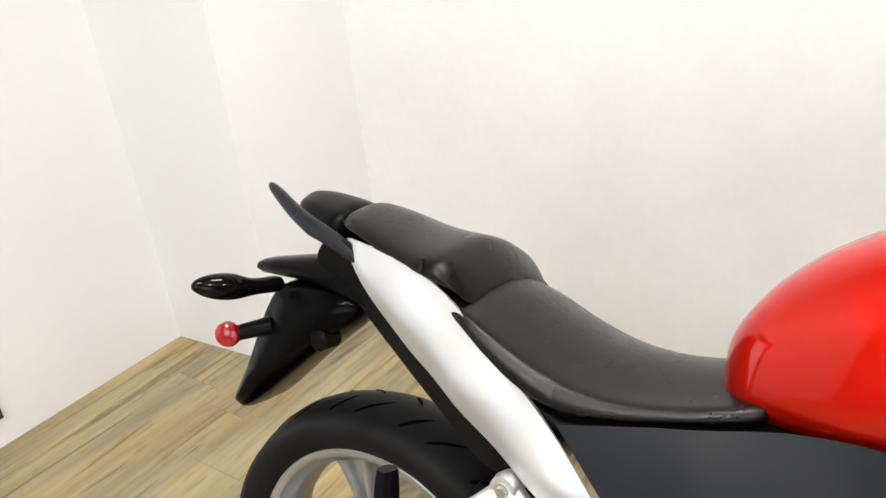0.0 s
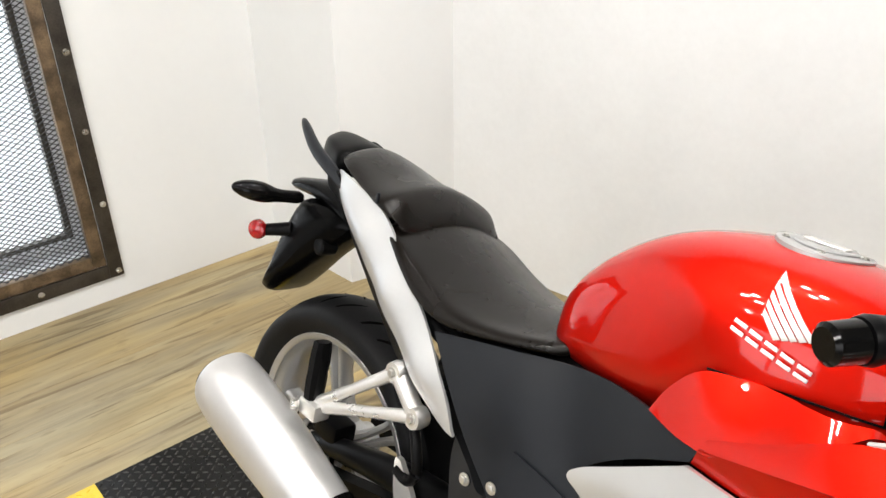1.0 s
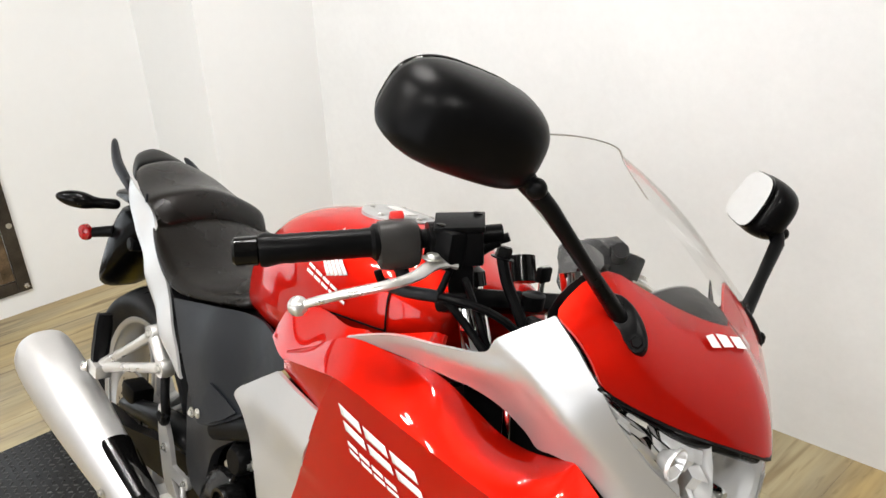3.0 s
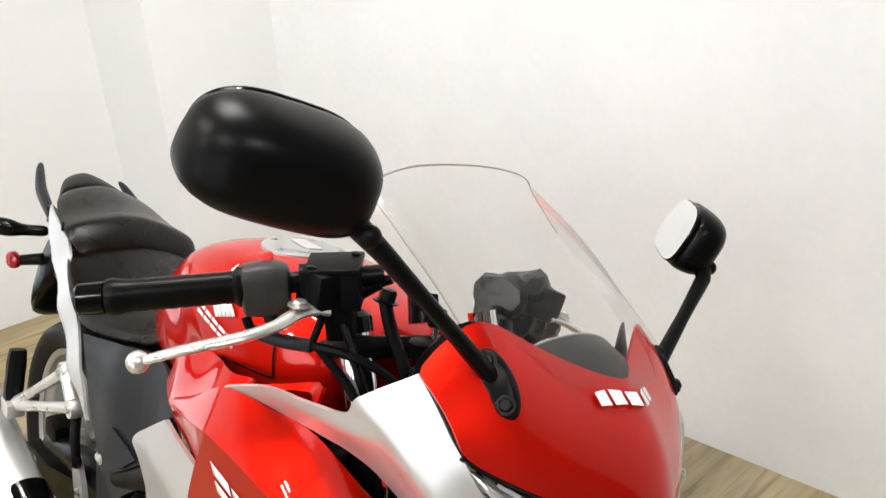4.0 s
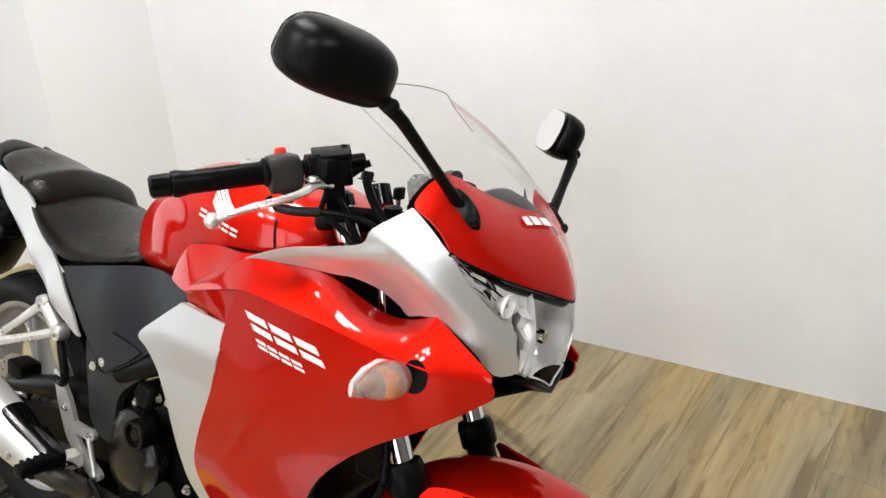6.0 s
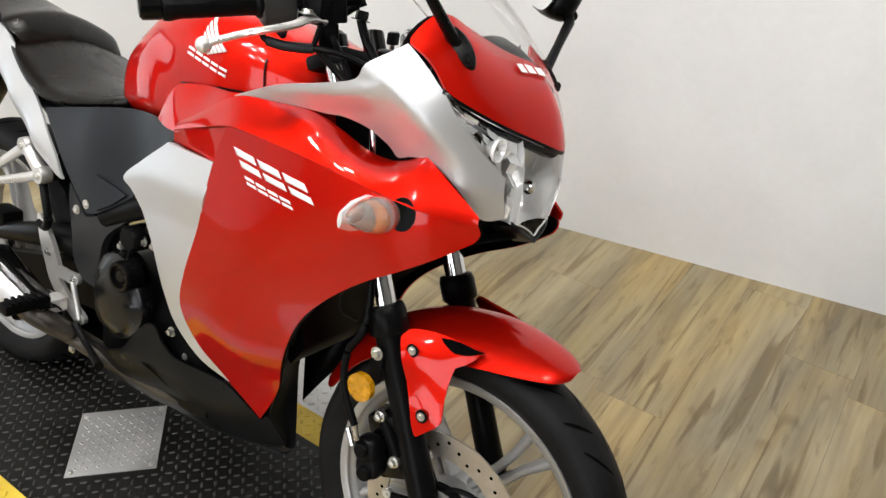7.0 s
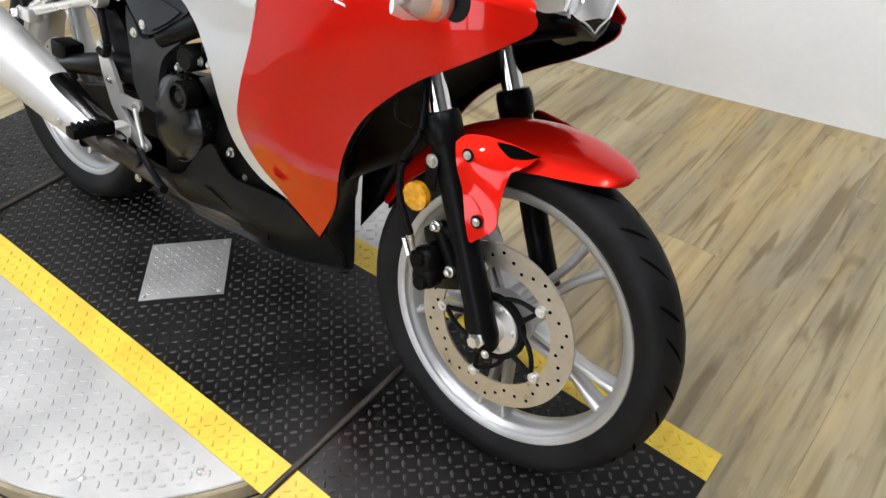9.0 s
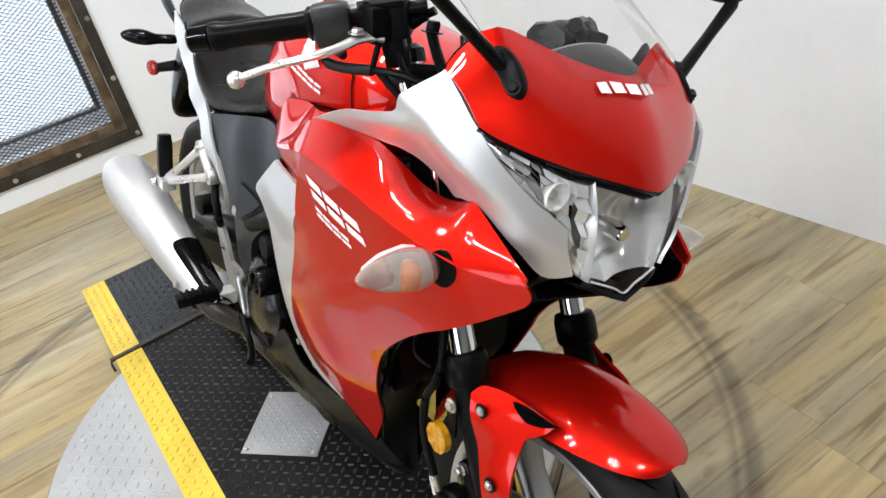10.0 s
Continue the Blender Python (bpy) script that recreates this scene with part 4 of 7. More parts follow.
part("caliper_bridge", bm, M_GLOSSBLK, cal)
bm = bmesh.new()
tube(bm, [(1.262, -0.100, 0.432), (1.304, -0.100, 0.372)], [0.012, 0.012], 14)
tube(bm, [(1.262, -0.098, 0.432), (1.330, -0.098, 0.420)], [0.010, 0.013], 14)
tube(bm, [(1.304, -0.098, 0.372), (1.350, -0.098, 0.340)], [0.010, 0.013], 14)
part("caliper_bracket", bm, M_ENGINE, cal, "black mounting bracket")
for x, z in ((1.264, 0.436), (1.304, 0.371)):
    bm = bmesh.new()
    revolve(bm, [(0.0, -0.020), (0.0035, -0.020), (0.006, -0.018), (0.006, -0.012), (0.0095, -0.011), (0.0095, -0.004), (0.0, -0.004)], 12, "y", (x, -0.104, z))
    part("slide_pin", bm, M_ZINC, cal)
bm = bmesh.new()
tube(bm, [(1.238, -0.142, 0.420), (1.244, -0.138, 0.394)], [0.0048, 0.005], 10)
tube(bm, [(1.222, -0.136, 0.404), (1.236, -0.136, 0.378)], [0.0045, 0.0045], 6)
part("hose_union", bm, M_ZINC, cal, "zinc hose union and bleed screw")
bar("brake_hose", [(1.238, -0.142, 0.420), (1.228, -0.143, 0.438), (1.212, -0.143, 0.466), (1.203, -0.142, 0.500), (1.204, -0.140, 0.537), (1.222, -0.138, 0.574), (1.222, -0.130, 0.62), (1.20, -0.115, 0.72), (1.17, -0.1, 0.85)], 0.0062, M_BLACK, bike, "black rubber brake hose", 10, 6)
bar("sensor_wire", [(1.205, -0.15, 0.655), (1.185, -0.15, 0.63), (1.187, -0.15, 0.60), (1.21, -0.14, 0.59)], 0.0022, M_BLACK, bike, "", 8, 6)
refl = tagged(new("side_reflector"), "round amber side reflector on the fork")
refl.parent = bike
RC = Vector((1.236, -0.136, 0.486))
bm = bmesh.new()
hub = bm.verts.new(RC + Vector((0, -0.0075, 0)))
rim = [bm.verts.new(RC + Vector((0.0232 * math.cos(q), -0.0060 if k % 2 else -0.0075, 0.0232 * math.sin(q)))) for k, q in enumerate([2 * math.pi * k / 16 for k in range(16)])]
back = [bm.verts.new(Vector((v.co.x, RC.y + 0.004, v.co.z))) for v in rim]
for k in range(16):
    bm.faces.new((hub, rim[k], rim[k - 1]))
    bm.faces.new((rim[k - 1], rim[k], back[k], back[k - 1]))
bm.faces.new(back)
part("lens", bm, M_AMBER, refl, "amber lens in eight wedges", smooth=False)
bm = bmesh.new()
box(bm, (1.240, -0.130, 0.500), (1.262, -0.126, 0.552), 0.001)
part("bracket", bm, M_ENGINE, refl)
bolt_part((1.250, -0.130, 0.548), (0, -1, 0), refl, 0.0075, 0.007)

# ---- front mudguard ----
fen = tagged(new("front_mudguard"), "glossy red front mudguard over the tyre")
fen.parent = bike
rows = []
for ang, rr, hw, drop in ((158, 0.312, 0.062, 0.026), (140, 0.322, 0.070, 0.032), (122, 0.329, 0.077, 0.042), (106, 0.332, 0.082, 0.050), (92, 0.335, 0.082, 0.048), (82, 0.336, 0.076, 0.038), (75, 0.336, 0.067, 0.026), (70, 0.336, 0.054, 0.015), (67, 0.335, 0.038, 0.008), (66, 0.334, 0.018, 0.002)):
    a = radians(ang)
    row = []
    for u in (-1, -0.82, -0.55, -0.25, 0, 0.25, 0.55, 0.82, 1):
        q = rr - drop * abs(u) ** 3.4 - 0.006 * u * u
        row.append((AX_F.x + q * math.cos(a), hw * u, AX_F.z + q * math.sin(a)))
    rows.append(row)
strip_surface("mudguard_shell", rows, M_RED, fen, "glossy red shell", 0.004, 2)
s_mount = sheet([(1.280, -0.126, 0.590), (1.309, -0.126, 0.579), (1.349, -0.133, 0.489), (1.347, -0.137, 0.452), (1.378, -0.130, 0.486), (1.303, -0.130, 0.525), (1.366, -0.100, 0.588), (1.372, -0.104, 0.565), (1.325, -0.100, 0.606), (1.410, -0.078, 0.598), (1.385, -0.088, 0.603), (1.295, -0.110, 0.604), (1.366, -0.118, 0.53)])
MUD_SIDE = [(1.290, 0.575), (1.283, 0.590, 1), (1.290, 0.601), (1.303, 0.605), (1.325, 0.607), (1.352, 0.607), (1.380, 0.605), (1.399, 0.600, 1), (1.392, 0.587), (1.382, 0.577), (1.371, 0.569, 1), (1.370, 0.550), (1.372, 0.525), (1.379, 0.492, 1), (1.374, 0.481), (1.347, 0.453, 1), (1.337, 0.465), (1.302, 0.545)]
panel("mudguard_side", MUD_SIDE, s_mount, M_RED, fen, "red mudguard stay", thick=0.005, step=0.012, side=-1)
panel("mudguard_side", MUD_SIDE, lambda x, z: s_mount(x, z) + 0.03, M_RED, fen, "red mudguard stay", thick=0.005, step=0.012, side=1)
# no opening is cut: a near-black sheet imitates the shaded vent hole
panel("mudguard_slot", [(1.336, 0.604, 1), (1.366, 0.606), (1.402, 0.600, 1), (1.384, 0.592), (1.364, 0.589, 1), (1.346, 0.597)], s_mount, M_TREAD, fen, "near-black patch standing in for the dark of the vent hole", push=0.0016, step=0.02)
for x, z in ((1.309, 0.579), (1.349, 0.489)):
    for sgn in (-1, 1):
        p = Vector((x, sgn * (abs(s_mount(x, z)) + (0.002 if sgn < 0 else -0.028)), z))
        bm = bmesh.new()
        revolve(bm, [(0.0, sgn * 0.001), (0.0105, sgn * 0.001), (0.0105, 0.0), (0.0, 0.0)], 22, "y", p)
        part("bolt_recess", bm, M_BLACK, fen)
        bolt_part(p + Vector((0, sgn * 0.001, 0)), (0, sgn, 0), fen, 0.0045, 0.004)

# ---- side fairings ----
SIDE = sheet([(0.990, -0.222, 0.836), (1.075, -0.2225, 0.838), (1.160, -0.220, 0.833), (1.260, -0.207, 0.819), (1.376, -0.143, 0.800), (1.383, -0.134, 0.779), (1.295, -0.180, 0.710), (1.191, -0.182, 0.634), (1.102, -0.160, 0.523),
              (1.059, -0.130, 0.412), (1.003, -0.101, 0.291), (0.925, -0.160, 0.400), (0.881, -0.190, 0.498), (0.927, -0.208, 0.651), (0.960, -0.217, 0.772), (1.150, -0.217, 0.775), (1.05, -0.218, 0.65), (1.0, -0.192, 0.48), (1.2, -0.207, 0.72), (1.32, -0.180, 0.775)], 2.5e-3)
fairing = tagged(new("side_fairing"), "glossy red side fairing panel with a pale decal")
fairing.parent = bike
MAIN = [(0.990, 0.836, 1), (1.040, 0.838), (1.100, 0.836), (1.160, 0.832), (1.210, 0.826), (1.260, 0.818), (1.310, 0.807), (1.380, 0.800, 1), (1.384, 0.788), (1.378, 0.775, 1), (1.340, 0.744), (1.295, 0.712), (1.248, 0.681),
        (1.191, 0.634), (1.139, 0.579), (1.102, 0.520), (1.072, 0.440), (1.050, 0.372), (1.003, 0.289, 1), (0.963, 0.350), (0.922, 0.404), (0.890, 0.452), (0.876, 0.498), (0.893, 0.557), (0.927, 0.651), (0.960, 0.769)]
both("red_panel", MAIN, SIDE, M_RED, fairing, "glossy red painted panel", thick=0.005)
both("fairing_liner", MAIN, SIDE, M_DEEP, fairing, "black inside of the fairing", thick=0.0015, step=0.03, push=-0.0065)
# set-back facet behind the panel, and the shoulder that rolls inwards above the crease
both("recess_panel", [(0.832, 0.786, 1), (0.992, 0.834, 1), (0.962, 0.769, 1), (0.826, 0.764, 1)], sheet([(0.832, -0.187, 0.786), (0.992, -0.212, 0.834), (0.962, -0.207, 0.769), (0.826, -0.180, 0.764), (0.9, -0.196, 0.79)]), M_RED, fairing, "red recessed facet", thick=0.003, step=0.03)
CREASE = [(0.842, -0.190, 0.789), (0.910, -0.205, 0.811), (0.990, -0.2225, 0.836), (1.040, -0.223, 0.838), (1.100, -0.2225, 0.836), (1.160, -0.2205, 0.832), (1.210, -0.216, 0.826), (1.260, -0.207, 0.818), (1.298, -0.194, 0.810), (1.310, -0.189, 0.807), (1.324, -0.182, 0.805), (1.380, -0.144, 0.800)]
EDGE = [(0.836, -0.183, 0.797), (0.895, -0.188, 0.828), (0.968, -0.189, 0.873), (1.040, -0.180, 0.880), (1.105, -0.168, 0.882), (1.152, -0.162, 0.868), (1.195, -0.152, 0.849), (1.236, -0.142, 0.845), (1.284, -0.150, 0.8655), (1.294, -0.151, 0.867), (1.305, -0.150, 0.860), (1.380, -0.142, 0.812)]
CREASE = [(x, SIDE(x, z) - 0.0005 if x > 0.98 else y, z) for x, y, z in CREASE]
for sgn in (1, -1):
    rows = []
    low, high = spline(CREASE, 3), spline(EDGE, 3)
    even = [c.lerp(e, 0.5) + Vector((0, -0.82, 0.57)) * (0.20 * (e - c).length) for c, e in zip(low, high)]
    for k in range(24):  # the swell of the shoulder runs evenly along it
        even = even[:1] + [(a + b * 2 + c) / 4 for a, b, c in zip(even, even[1:], even[2:])] + even[-1:]
    for v in (0, 0.08, 0.2, 0.35, 0.5, 0.65, 0.8, 0.92, 1):
        rows.append([c * (1 - v) ** 2 + mid * (2 * v * (1 - v)) + e * v * v for c, mid, e in zip(low, even, high)])
    rows = [[Vector((p.x, p.y * sgn, p.z)) for p in r] for r in rows]
    strip_surface("shoulder", rows, M_RED, fairing, "red rolled upper shoulder", 0.004, 1)
SIL = sheet([(0.824, -0.188, 0.763), (0.720, -0.165, 0.693), (0.688, -0.160, 0.659), (0.787, -0.180, 0.574), (0.830, -0.178, 0.481), (0.905, -0.156, 0.388), (0.952, -0.140, 0.364), (0.955, -0.207, 0.760), (0.920, -0.200, 0.640), (0.87, -0.186, 0.5)])
both("silver_panel", [(0.826, 0.764, 1), (0.962, 0.770, 1), (0.928, 0.650), (0.894, 0.556), (0.880, 0.497), (0.908, 0.432), (0.958, 0.362, 1), (0.905, 0.386), (0.850, 0.440), (0.826, 0.490), (0.785, 0.574), (0.722, 0.640), (0.690, 0.657), (0.700, 0.676), (0.745, 0.708)],
     creased(SIL, [(0.680, 0.655), (0.768, 0.690), (0.870, 0.705), (0.980, 0.712)], 0.010, 0.060), M_SILVER, fairing, "silver painted panel", thick=0.006, push=0.003, step=0.012)
for sgn in (-1, 1):
    bolt_part((0.748, sgn * (abs(SIL(0.748, 0.668)) + 0.004), 0.668), (0, sgn, 0), fairing, 0.006, 0.004)
BELLY = sheet([(0.303, -0.125, 0.217), (0.589, -0.150, 0.274), (0.735, -0.165, 0.372), (0.777, -0.165, 0.402), (0.845, -0.152, 0.353), (0.951, -0.130, 0.345), (1.008, -0.100, 0.289), (0.284, -0.085, 0.189), (0.482, -0.095, 0.178), (0.611, -0.095, 0.175), (0.769, -0.085, 0.178), (0.958, -0.075, 0.205), (1.05, -0.05, 0.227), (0.65, -0.148, 0.25), (0.85, -0.14, 0.28)])
PAN = [(0.290, 0.205, 1), (0.420, 0.240), (0.589, 0.276), (0.680, 0.309), (0.735, 0.375), (0.775, 0.404), (0.797, 0.372), (0.830, 0.352), (0.900, 0.352), (0.951, 0.340), (1.006, 0.287, 1), (1.022, 0.300), (1.034, 0.238, 1), (1.016, 0.218), (0.958, 0.205), (0.769, 0.182), (0.611, 0.178), (0.482, 0.178), (0.300, 0.186)]
panel("belly_pan", PAN, BELLY, M_PAN, bike, "satin black belly pan", thick=0.004)
panel("belly_pan", [p for p in PAN if p[0] < 0.84], BELLY, M_PAN, bike, "satin black belly pan", thick=0.004, side=1)
# the slot's dark inside is a near-black strip laid on the pan
panel("pan_slot", [(0.735, 0.305, 1), (0.765, 0.300), (0.815, 0.272, 1), (0.770, 0.292)], BELLY, M_TREAD, bike, "near-black strip imitating a narrow shaded slot in the belly pan", thick=0.001, push=0.003, step=0.03)
rows = []
for x, z, w in ((0.30, 0.186, 0.085), (0.482, 0.178, 0.095), (0.611, 0.176, 0.095), (0.769, 0.180, 0.086), (0.958, 0.203, 0.075), (1.006, 0.205, 0.066), (1.030, 0.208, 0.060)):
    rows.append([(x - 0.9 * max(0, x - 0.93) / 0.1 * max(0, w * u + 0.035), w * u, z - 0.012 * (1 - u * u)) for u in (-1, -0.6, -0.3, 0, 0.3, 0.6, 1)])
strip_surface("belly_keel", rows, M_PAN, bike, "satin black belly pan floor", 0.004, 1)
rows = []
for a, b in (((1.082, 0.470), (1.006, 0.475)), ((1.070, 0.438), (1.010, 0.425)), ((1.047, 0.372), (1.014, 0.372)), ((1.024, 0.322), (1.020, 0.318)), ((1.016, 0.285), (1.025, 0.280)), ((1.030, 0.245), (1.029, 0.240)), ((1.030, 0.212), (1.033, 0.203))):
    y = max(SIDE(*a), -0.14) + 0.006 if a[1] > 0.30 else BELLY(*a) + 0.002
    rows.append([(a[0] + (b[0] - a[0]) * v - 0.010 * math.sin(math.pi * v), y + (-0.028 - y) * v, a[1] + (b[1] - a[1]) * v) for v in (0, 0.35, 0.7, 1)])
strip_surface("pan_front", rows, M_PAN, bike, "satin black front wall of the belly pan", 0.003, 1)
rows = []
for x, y, z in ((1.375, 0.125, 0.772), (1.29, 0.165, 0.706), (1.19, 0.165, 0.63), (1.10, 0.145, 0.52), (1.058, 0.115, 0.41), (1.02, 0.085, 0.30)):
    s = 0.12 if z < 0.45 else 1.0  # open below on the stand side
    rows.append([(x - 0.012, -y + 0.012, z + 0.012), (x - 0.05, -y * 0.62, z + 0.008), (x - 0.065, -0.02, z + 0.01), (x - 0.065, 0.02 * s, z + 0.01), (x - 0.065 + 0.015 * s, y * 0.62 * s, z + 0.008), (x - 0.065 + 0.053 * s, (y - 0.012) * s, z + 0.012)])
strip_surface("inner_fairing", rows, M_ENGINE, bike, "black inner fairing behind the front wheel", 0.003, 1)
rows = [[(1.05, y, 0.435), (1.075, y, 0.475), (1.06, y * 1.2, 0.56), (1.09, y * 1.25, 0.64)] for y in (-0.10, -0.05, 0, 0.05, 0.10)]
strip_surface("radiator", rows, M_ENGINE, bike, "black radiator", 0.02, 0)
bm = bmesh.new()
bm.faces.new([bm.verts.new((x, 0.05 + y, z)) for x, y, z in ((0.970, 0.0, 0.249), (1.002, 0.004, 0.300), (1.036, 0.010, 0.353), (1.075, 0.02, 0.47), (0.955, 0.0, 0.47), (0.962, 0.0, 0.34))])
flap = part("splash_flap", bm, M_BLACK, bike, "pointed black splash flap")
flap.modifiers.new("thickness", "SOLIDIFY").thickness = 0.004
for sgn in (-1, 1):
    for x, z, dy in ((0.780, 0.379, 0.125), (0.834, 0.353, 0.128), (0.792, 0.372, 0.122)):
        bolt_part((x, sgn * dy, z), (0, sgn, 0), bike, 0.007, 0.01)
bolt_part((0.49, -0.139, 0.215), (0, -1, 0), bike, 0.007, 0.006)

# decals: plain slanted bars in place of lettering
def decal(name, quads, surf, mat, parent, label, push=0.0015):
    bm = bmesh.new()
    for q in quads:
        bm.faces.new([bm.verts.new((x, surf(x, z) - push, z)) for x, z in q])
    r = bmesh.ops.subdivide_edges(bm, edges=bm.edges[:], cuts=3, use_grid_fill=True)
    for v in bm.verts:
        v.co.y = surf(v.co.x, v.co.z) - push
    ob = part(name, bm, mat, parent, label)
    so = ob.modifiers.new("thickness", "SOLIDIFY")
    so.thickness = 0.0006
    return ob


def decal_bars(quads, surf, parent, label, push=0.0022):
    for q in quads:
        decal("decal_bar", [q], surf, M_WHITE, parent, label, push)


def stroke(x, z, w, h, lean, a, b, drop=0.10):
    """A thin slanted bar between the shares a and b of a row's height."""
    return [(x + lean * (1 - a), z + a * h), (x + w + lean * (1 - a), z + a * h - drop * w), (x + w + lean * (1 - b), z + b * h - drop * w), (x + lean * (1 - b), z + b * h)]


for k in range(3):
    x, z = 1.008 + 0.0490 * k, 0.7855 - 0.0048 * k
    decal_bars([stroke(x, z, 0.041, 0.0255, 0.020, a, b) for a, b in ((0.0, 0.36), (0.58, 1.0))], SIDE, fairing, "white slanted decal stroke")
for k in range(4):
    decal_bars([stroke(1.034 + 0.0235 * k, 0.7635 - 0.0028 * k, 0.019, 0.0115, 0.008, a, b) for a, b in ((0.0, 0.34), (0.62, 1.0))], SIDE, fairing, "small white slanted decal stroke")

# ---- upper cowl ----
COWL = sheet([(0.968, -0.191, 0.874), (1.041, -0.186, 0.905), (1.129, -0.190, 0.929), (1.195, -0.196, 0.951), (1.245, -0.170, 1.006), (1.309, -0.169, 0.962), (1.331, -0.150, 0.926), (1.355, -0.120, 0.889), (1.379, -0.089, 0.860),
              (1.384, -0.080, 0.799), (1.363, -0.105, 0.797), (1.337, -0.135, 0.837), (1.292, -0.150, 0.864), (1.232, -0.137, 0.848), (1.19, -0.155, 0.880), (1.122, -0.167, 0.884), (1.24, -0.186, 0.94), (1.29, -0.172, 0.91)])
RIDGE_TOP = [(0.990, 0.880), (1.090, 0.910), (1.150, 0.921), (1.199, 0.934), (1.222, 0.948), (1.215, 0.971)]
RIDGE_FRONT = [(1.205, 0.976), (1.215, 0.971), (1.251, 0.954), (1.290, 0.927), (1.317, 0.899), (1.342, 0.873), (1.371, 0.839), (1.384, 0.812)]


def off_line(line, x, z):
    """The distance to a line of (x, z), and the share of its length there."""
    d, k = min((math.hypot(x - a[0] - (b[0] - a[0]) * q, z - a[1] - (b[1] - a[1]) * q), i + q) for i, (a, b) in enumerate(zip(line, line[1:])) for q in [min(1, max(0, ((x - a[0]) * (b[0] - a[0]) + (z - a[1]) * (b[1] - a[1])) / ((b[0] - a[0]) ** 2 + (b[1] - a[1]) ** 2)))])
    return d, k / (len(line) - 1)


def cowl_side(x, z):
    """The cowl's side: one crease under its upper edge, one along the lamp's facet."""
    d, k = off_line(RIDGE_TOP, x, z)
    e, m = off_line(RIDGE_FRONT, x, z)
    return COWL(x, z) - max(0.0075 * max(0.0, 1 - d / 0.026) * min(1, 4 * k), 0.010 * max(0.0, 1 - e / 0.034) * min(1, 5 * (1 - m)))


both("silver_cowl", [(0.966, 0.873, 1), (1.041, 0.906), (1.129, 0.930), (1.190, 0.950), (1.208, 0.974), (1.245, 1.007, 1), (1.281, 0.985), (1.310, 0.961, 1), (1.331, 0.926), (1.356, 0.889), (1.380, 0.859, 1), (1.385, 0.800, 1), (1.362, 0.798), (1.336, 0.838),
                     (1.294, 0.868, 1), (1.262, 0.861), (1.236, 0.852), (1.222, 0.866), (1.190, 0.883), (1.155, 0.889), (1.122, 0.886), (1.040, 0.882)], cowl_side, M_SILVER, bike, "silver painted upper side cowl", thick=0.005, step=0.0055)
both("duct_lining", [(1.10, 0.895, 1), (1.20, 0.895), (1.30, 0.870, 1), (1.30, 0.80, 1), (1.12, 0.80, 1)], sheet([(1.1, -0.125, 0.9), (1.3, -0.105, 0.87), (1.3, -0.1, 0.8), (1.1, -0.12, 0.8), (1.2, -0.115, 0.84)]), M_BLACK, bike, "black duct lining", step=0.05)
bar("duct_stay", [(1.18, -0.135, 0.90), (1.195, -0.13, 0.80)], 0.006, M_CHROME, bike)

top_e = [(1.326, 0.0, 1.002), (1.316, -0.016, 1.003), (1.300, -0.034, 1.008), (1.283, -0.058, 1.020), (1.264, -0.085, 1.037), (1.249, -0.108, 1.052), (1.243, -0.136, 1.036), (1.243, -0.171, 1.008)]
bot_e = [(1.408, 0.0, 0.893), (1.401, -0.022, 0.8985), (1.386, -0.053, 0.909), (1.370, -0.085, 0.921), (1.352, -0.115, 0.934), (1.339, -0.135, 0.943), (1.325, -0.153, 0.952), (1.311, -0.170, 0.962)]
nose = tagged(new("nose_cowl"), "glossy red nose cowl above the headlight")
nose.parent = bike


def between(a, b, v, bulge):
    a, b = Vector(a), Vector(b)
    p = a.lerp(b, v)
    q = Vector((0.75, 0.35 * (1 if p.y > 0 else -1) * min(1, abs(p.y) / 0.1), 0.55)).normalized()
    return p + q * bulge * 4 * v * (1 - v)


def far_half(pts):
    return [(p[0] - 0.003 * min(1, -p[1] / 0.03), -p[1] * 0.88, p[2]) for p in pts]


full_t = top_e[::-1] + far_half(top_e[1:])
full_b = bot_e[::-1] + far_half(bot_e[1:])
strip_surface("red_shell", [[between(a, b, v, 0.014) for a, b in zip(full_t, full_b)] for v in (0, 0.12, 0.35, 0.6, 0.85, 1)], M_RED, nose, "glossy red shell", 0.004, 1)
lip = [(p[0] - 0.012, p[1] * 0.975 , p[2] - 0.007) for p in full_t]
strip_surface("cowl_liner", [[Vector(p) + Vector((0.030 * v - 0.003, -0.002 * v * p[1] / 0.1, -0.05 * v + 0.003)) for p in lip] for v in (0, 0.4, 1)], M_BLACK, nose, "black inner lip of the cowl", 0.002, 1)
strip_surface("trim_edge", [[Vector(b) + Vector((dx, 0, dz)) for b in full_b] for dx, dz in ((0.001, 0.001), (-0.003, -0.002))], M_BLACK, nose, "black trim line", 0.003, 0)
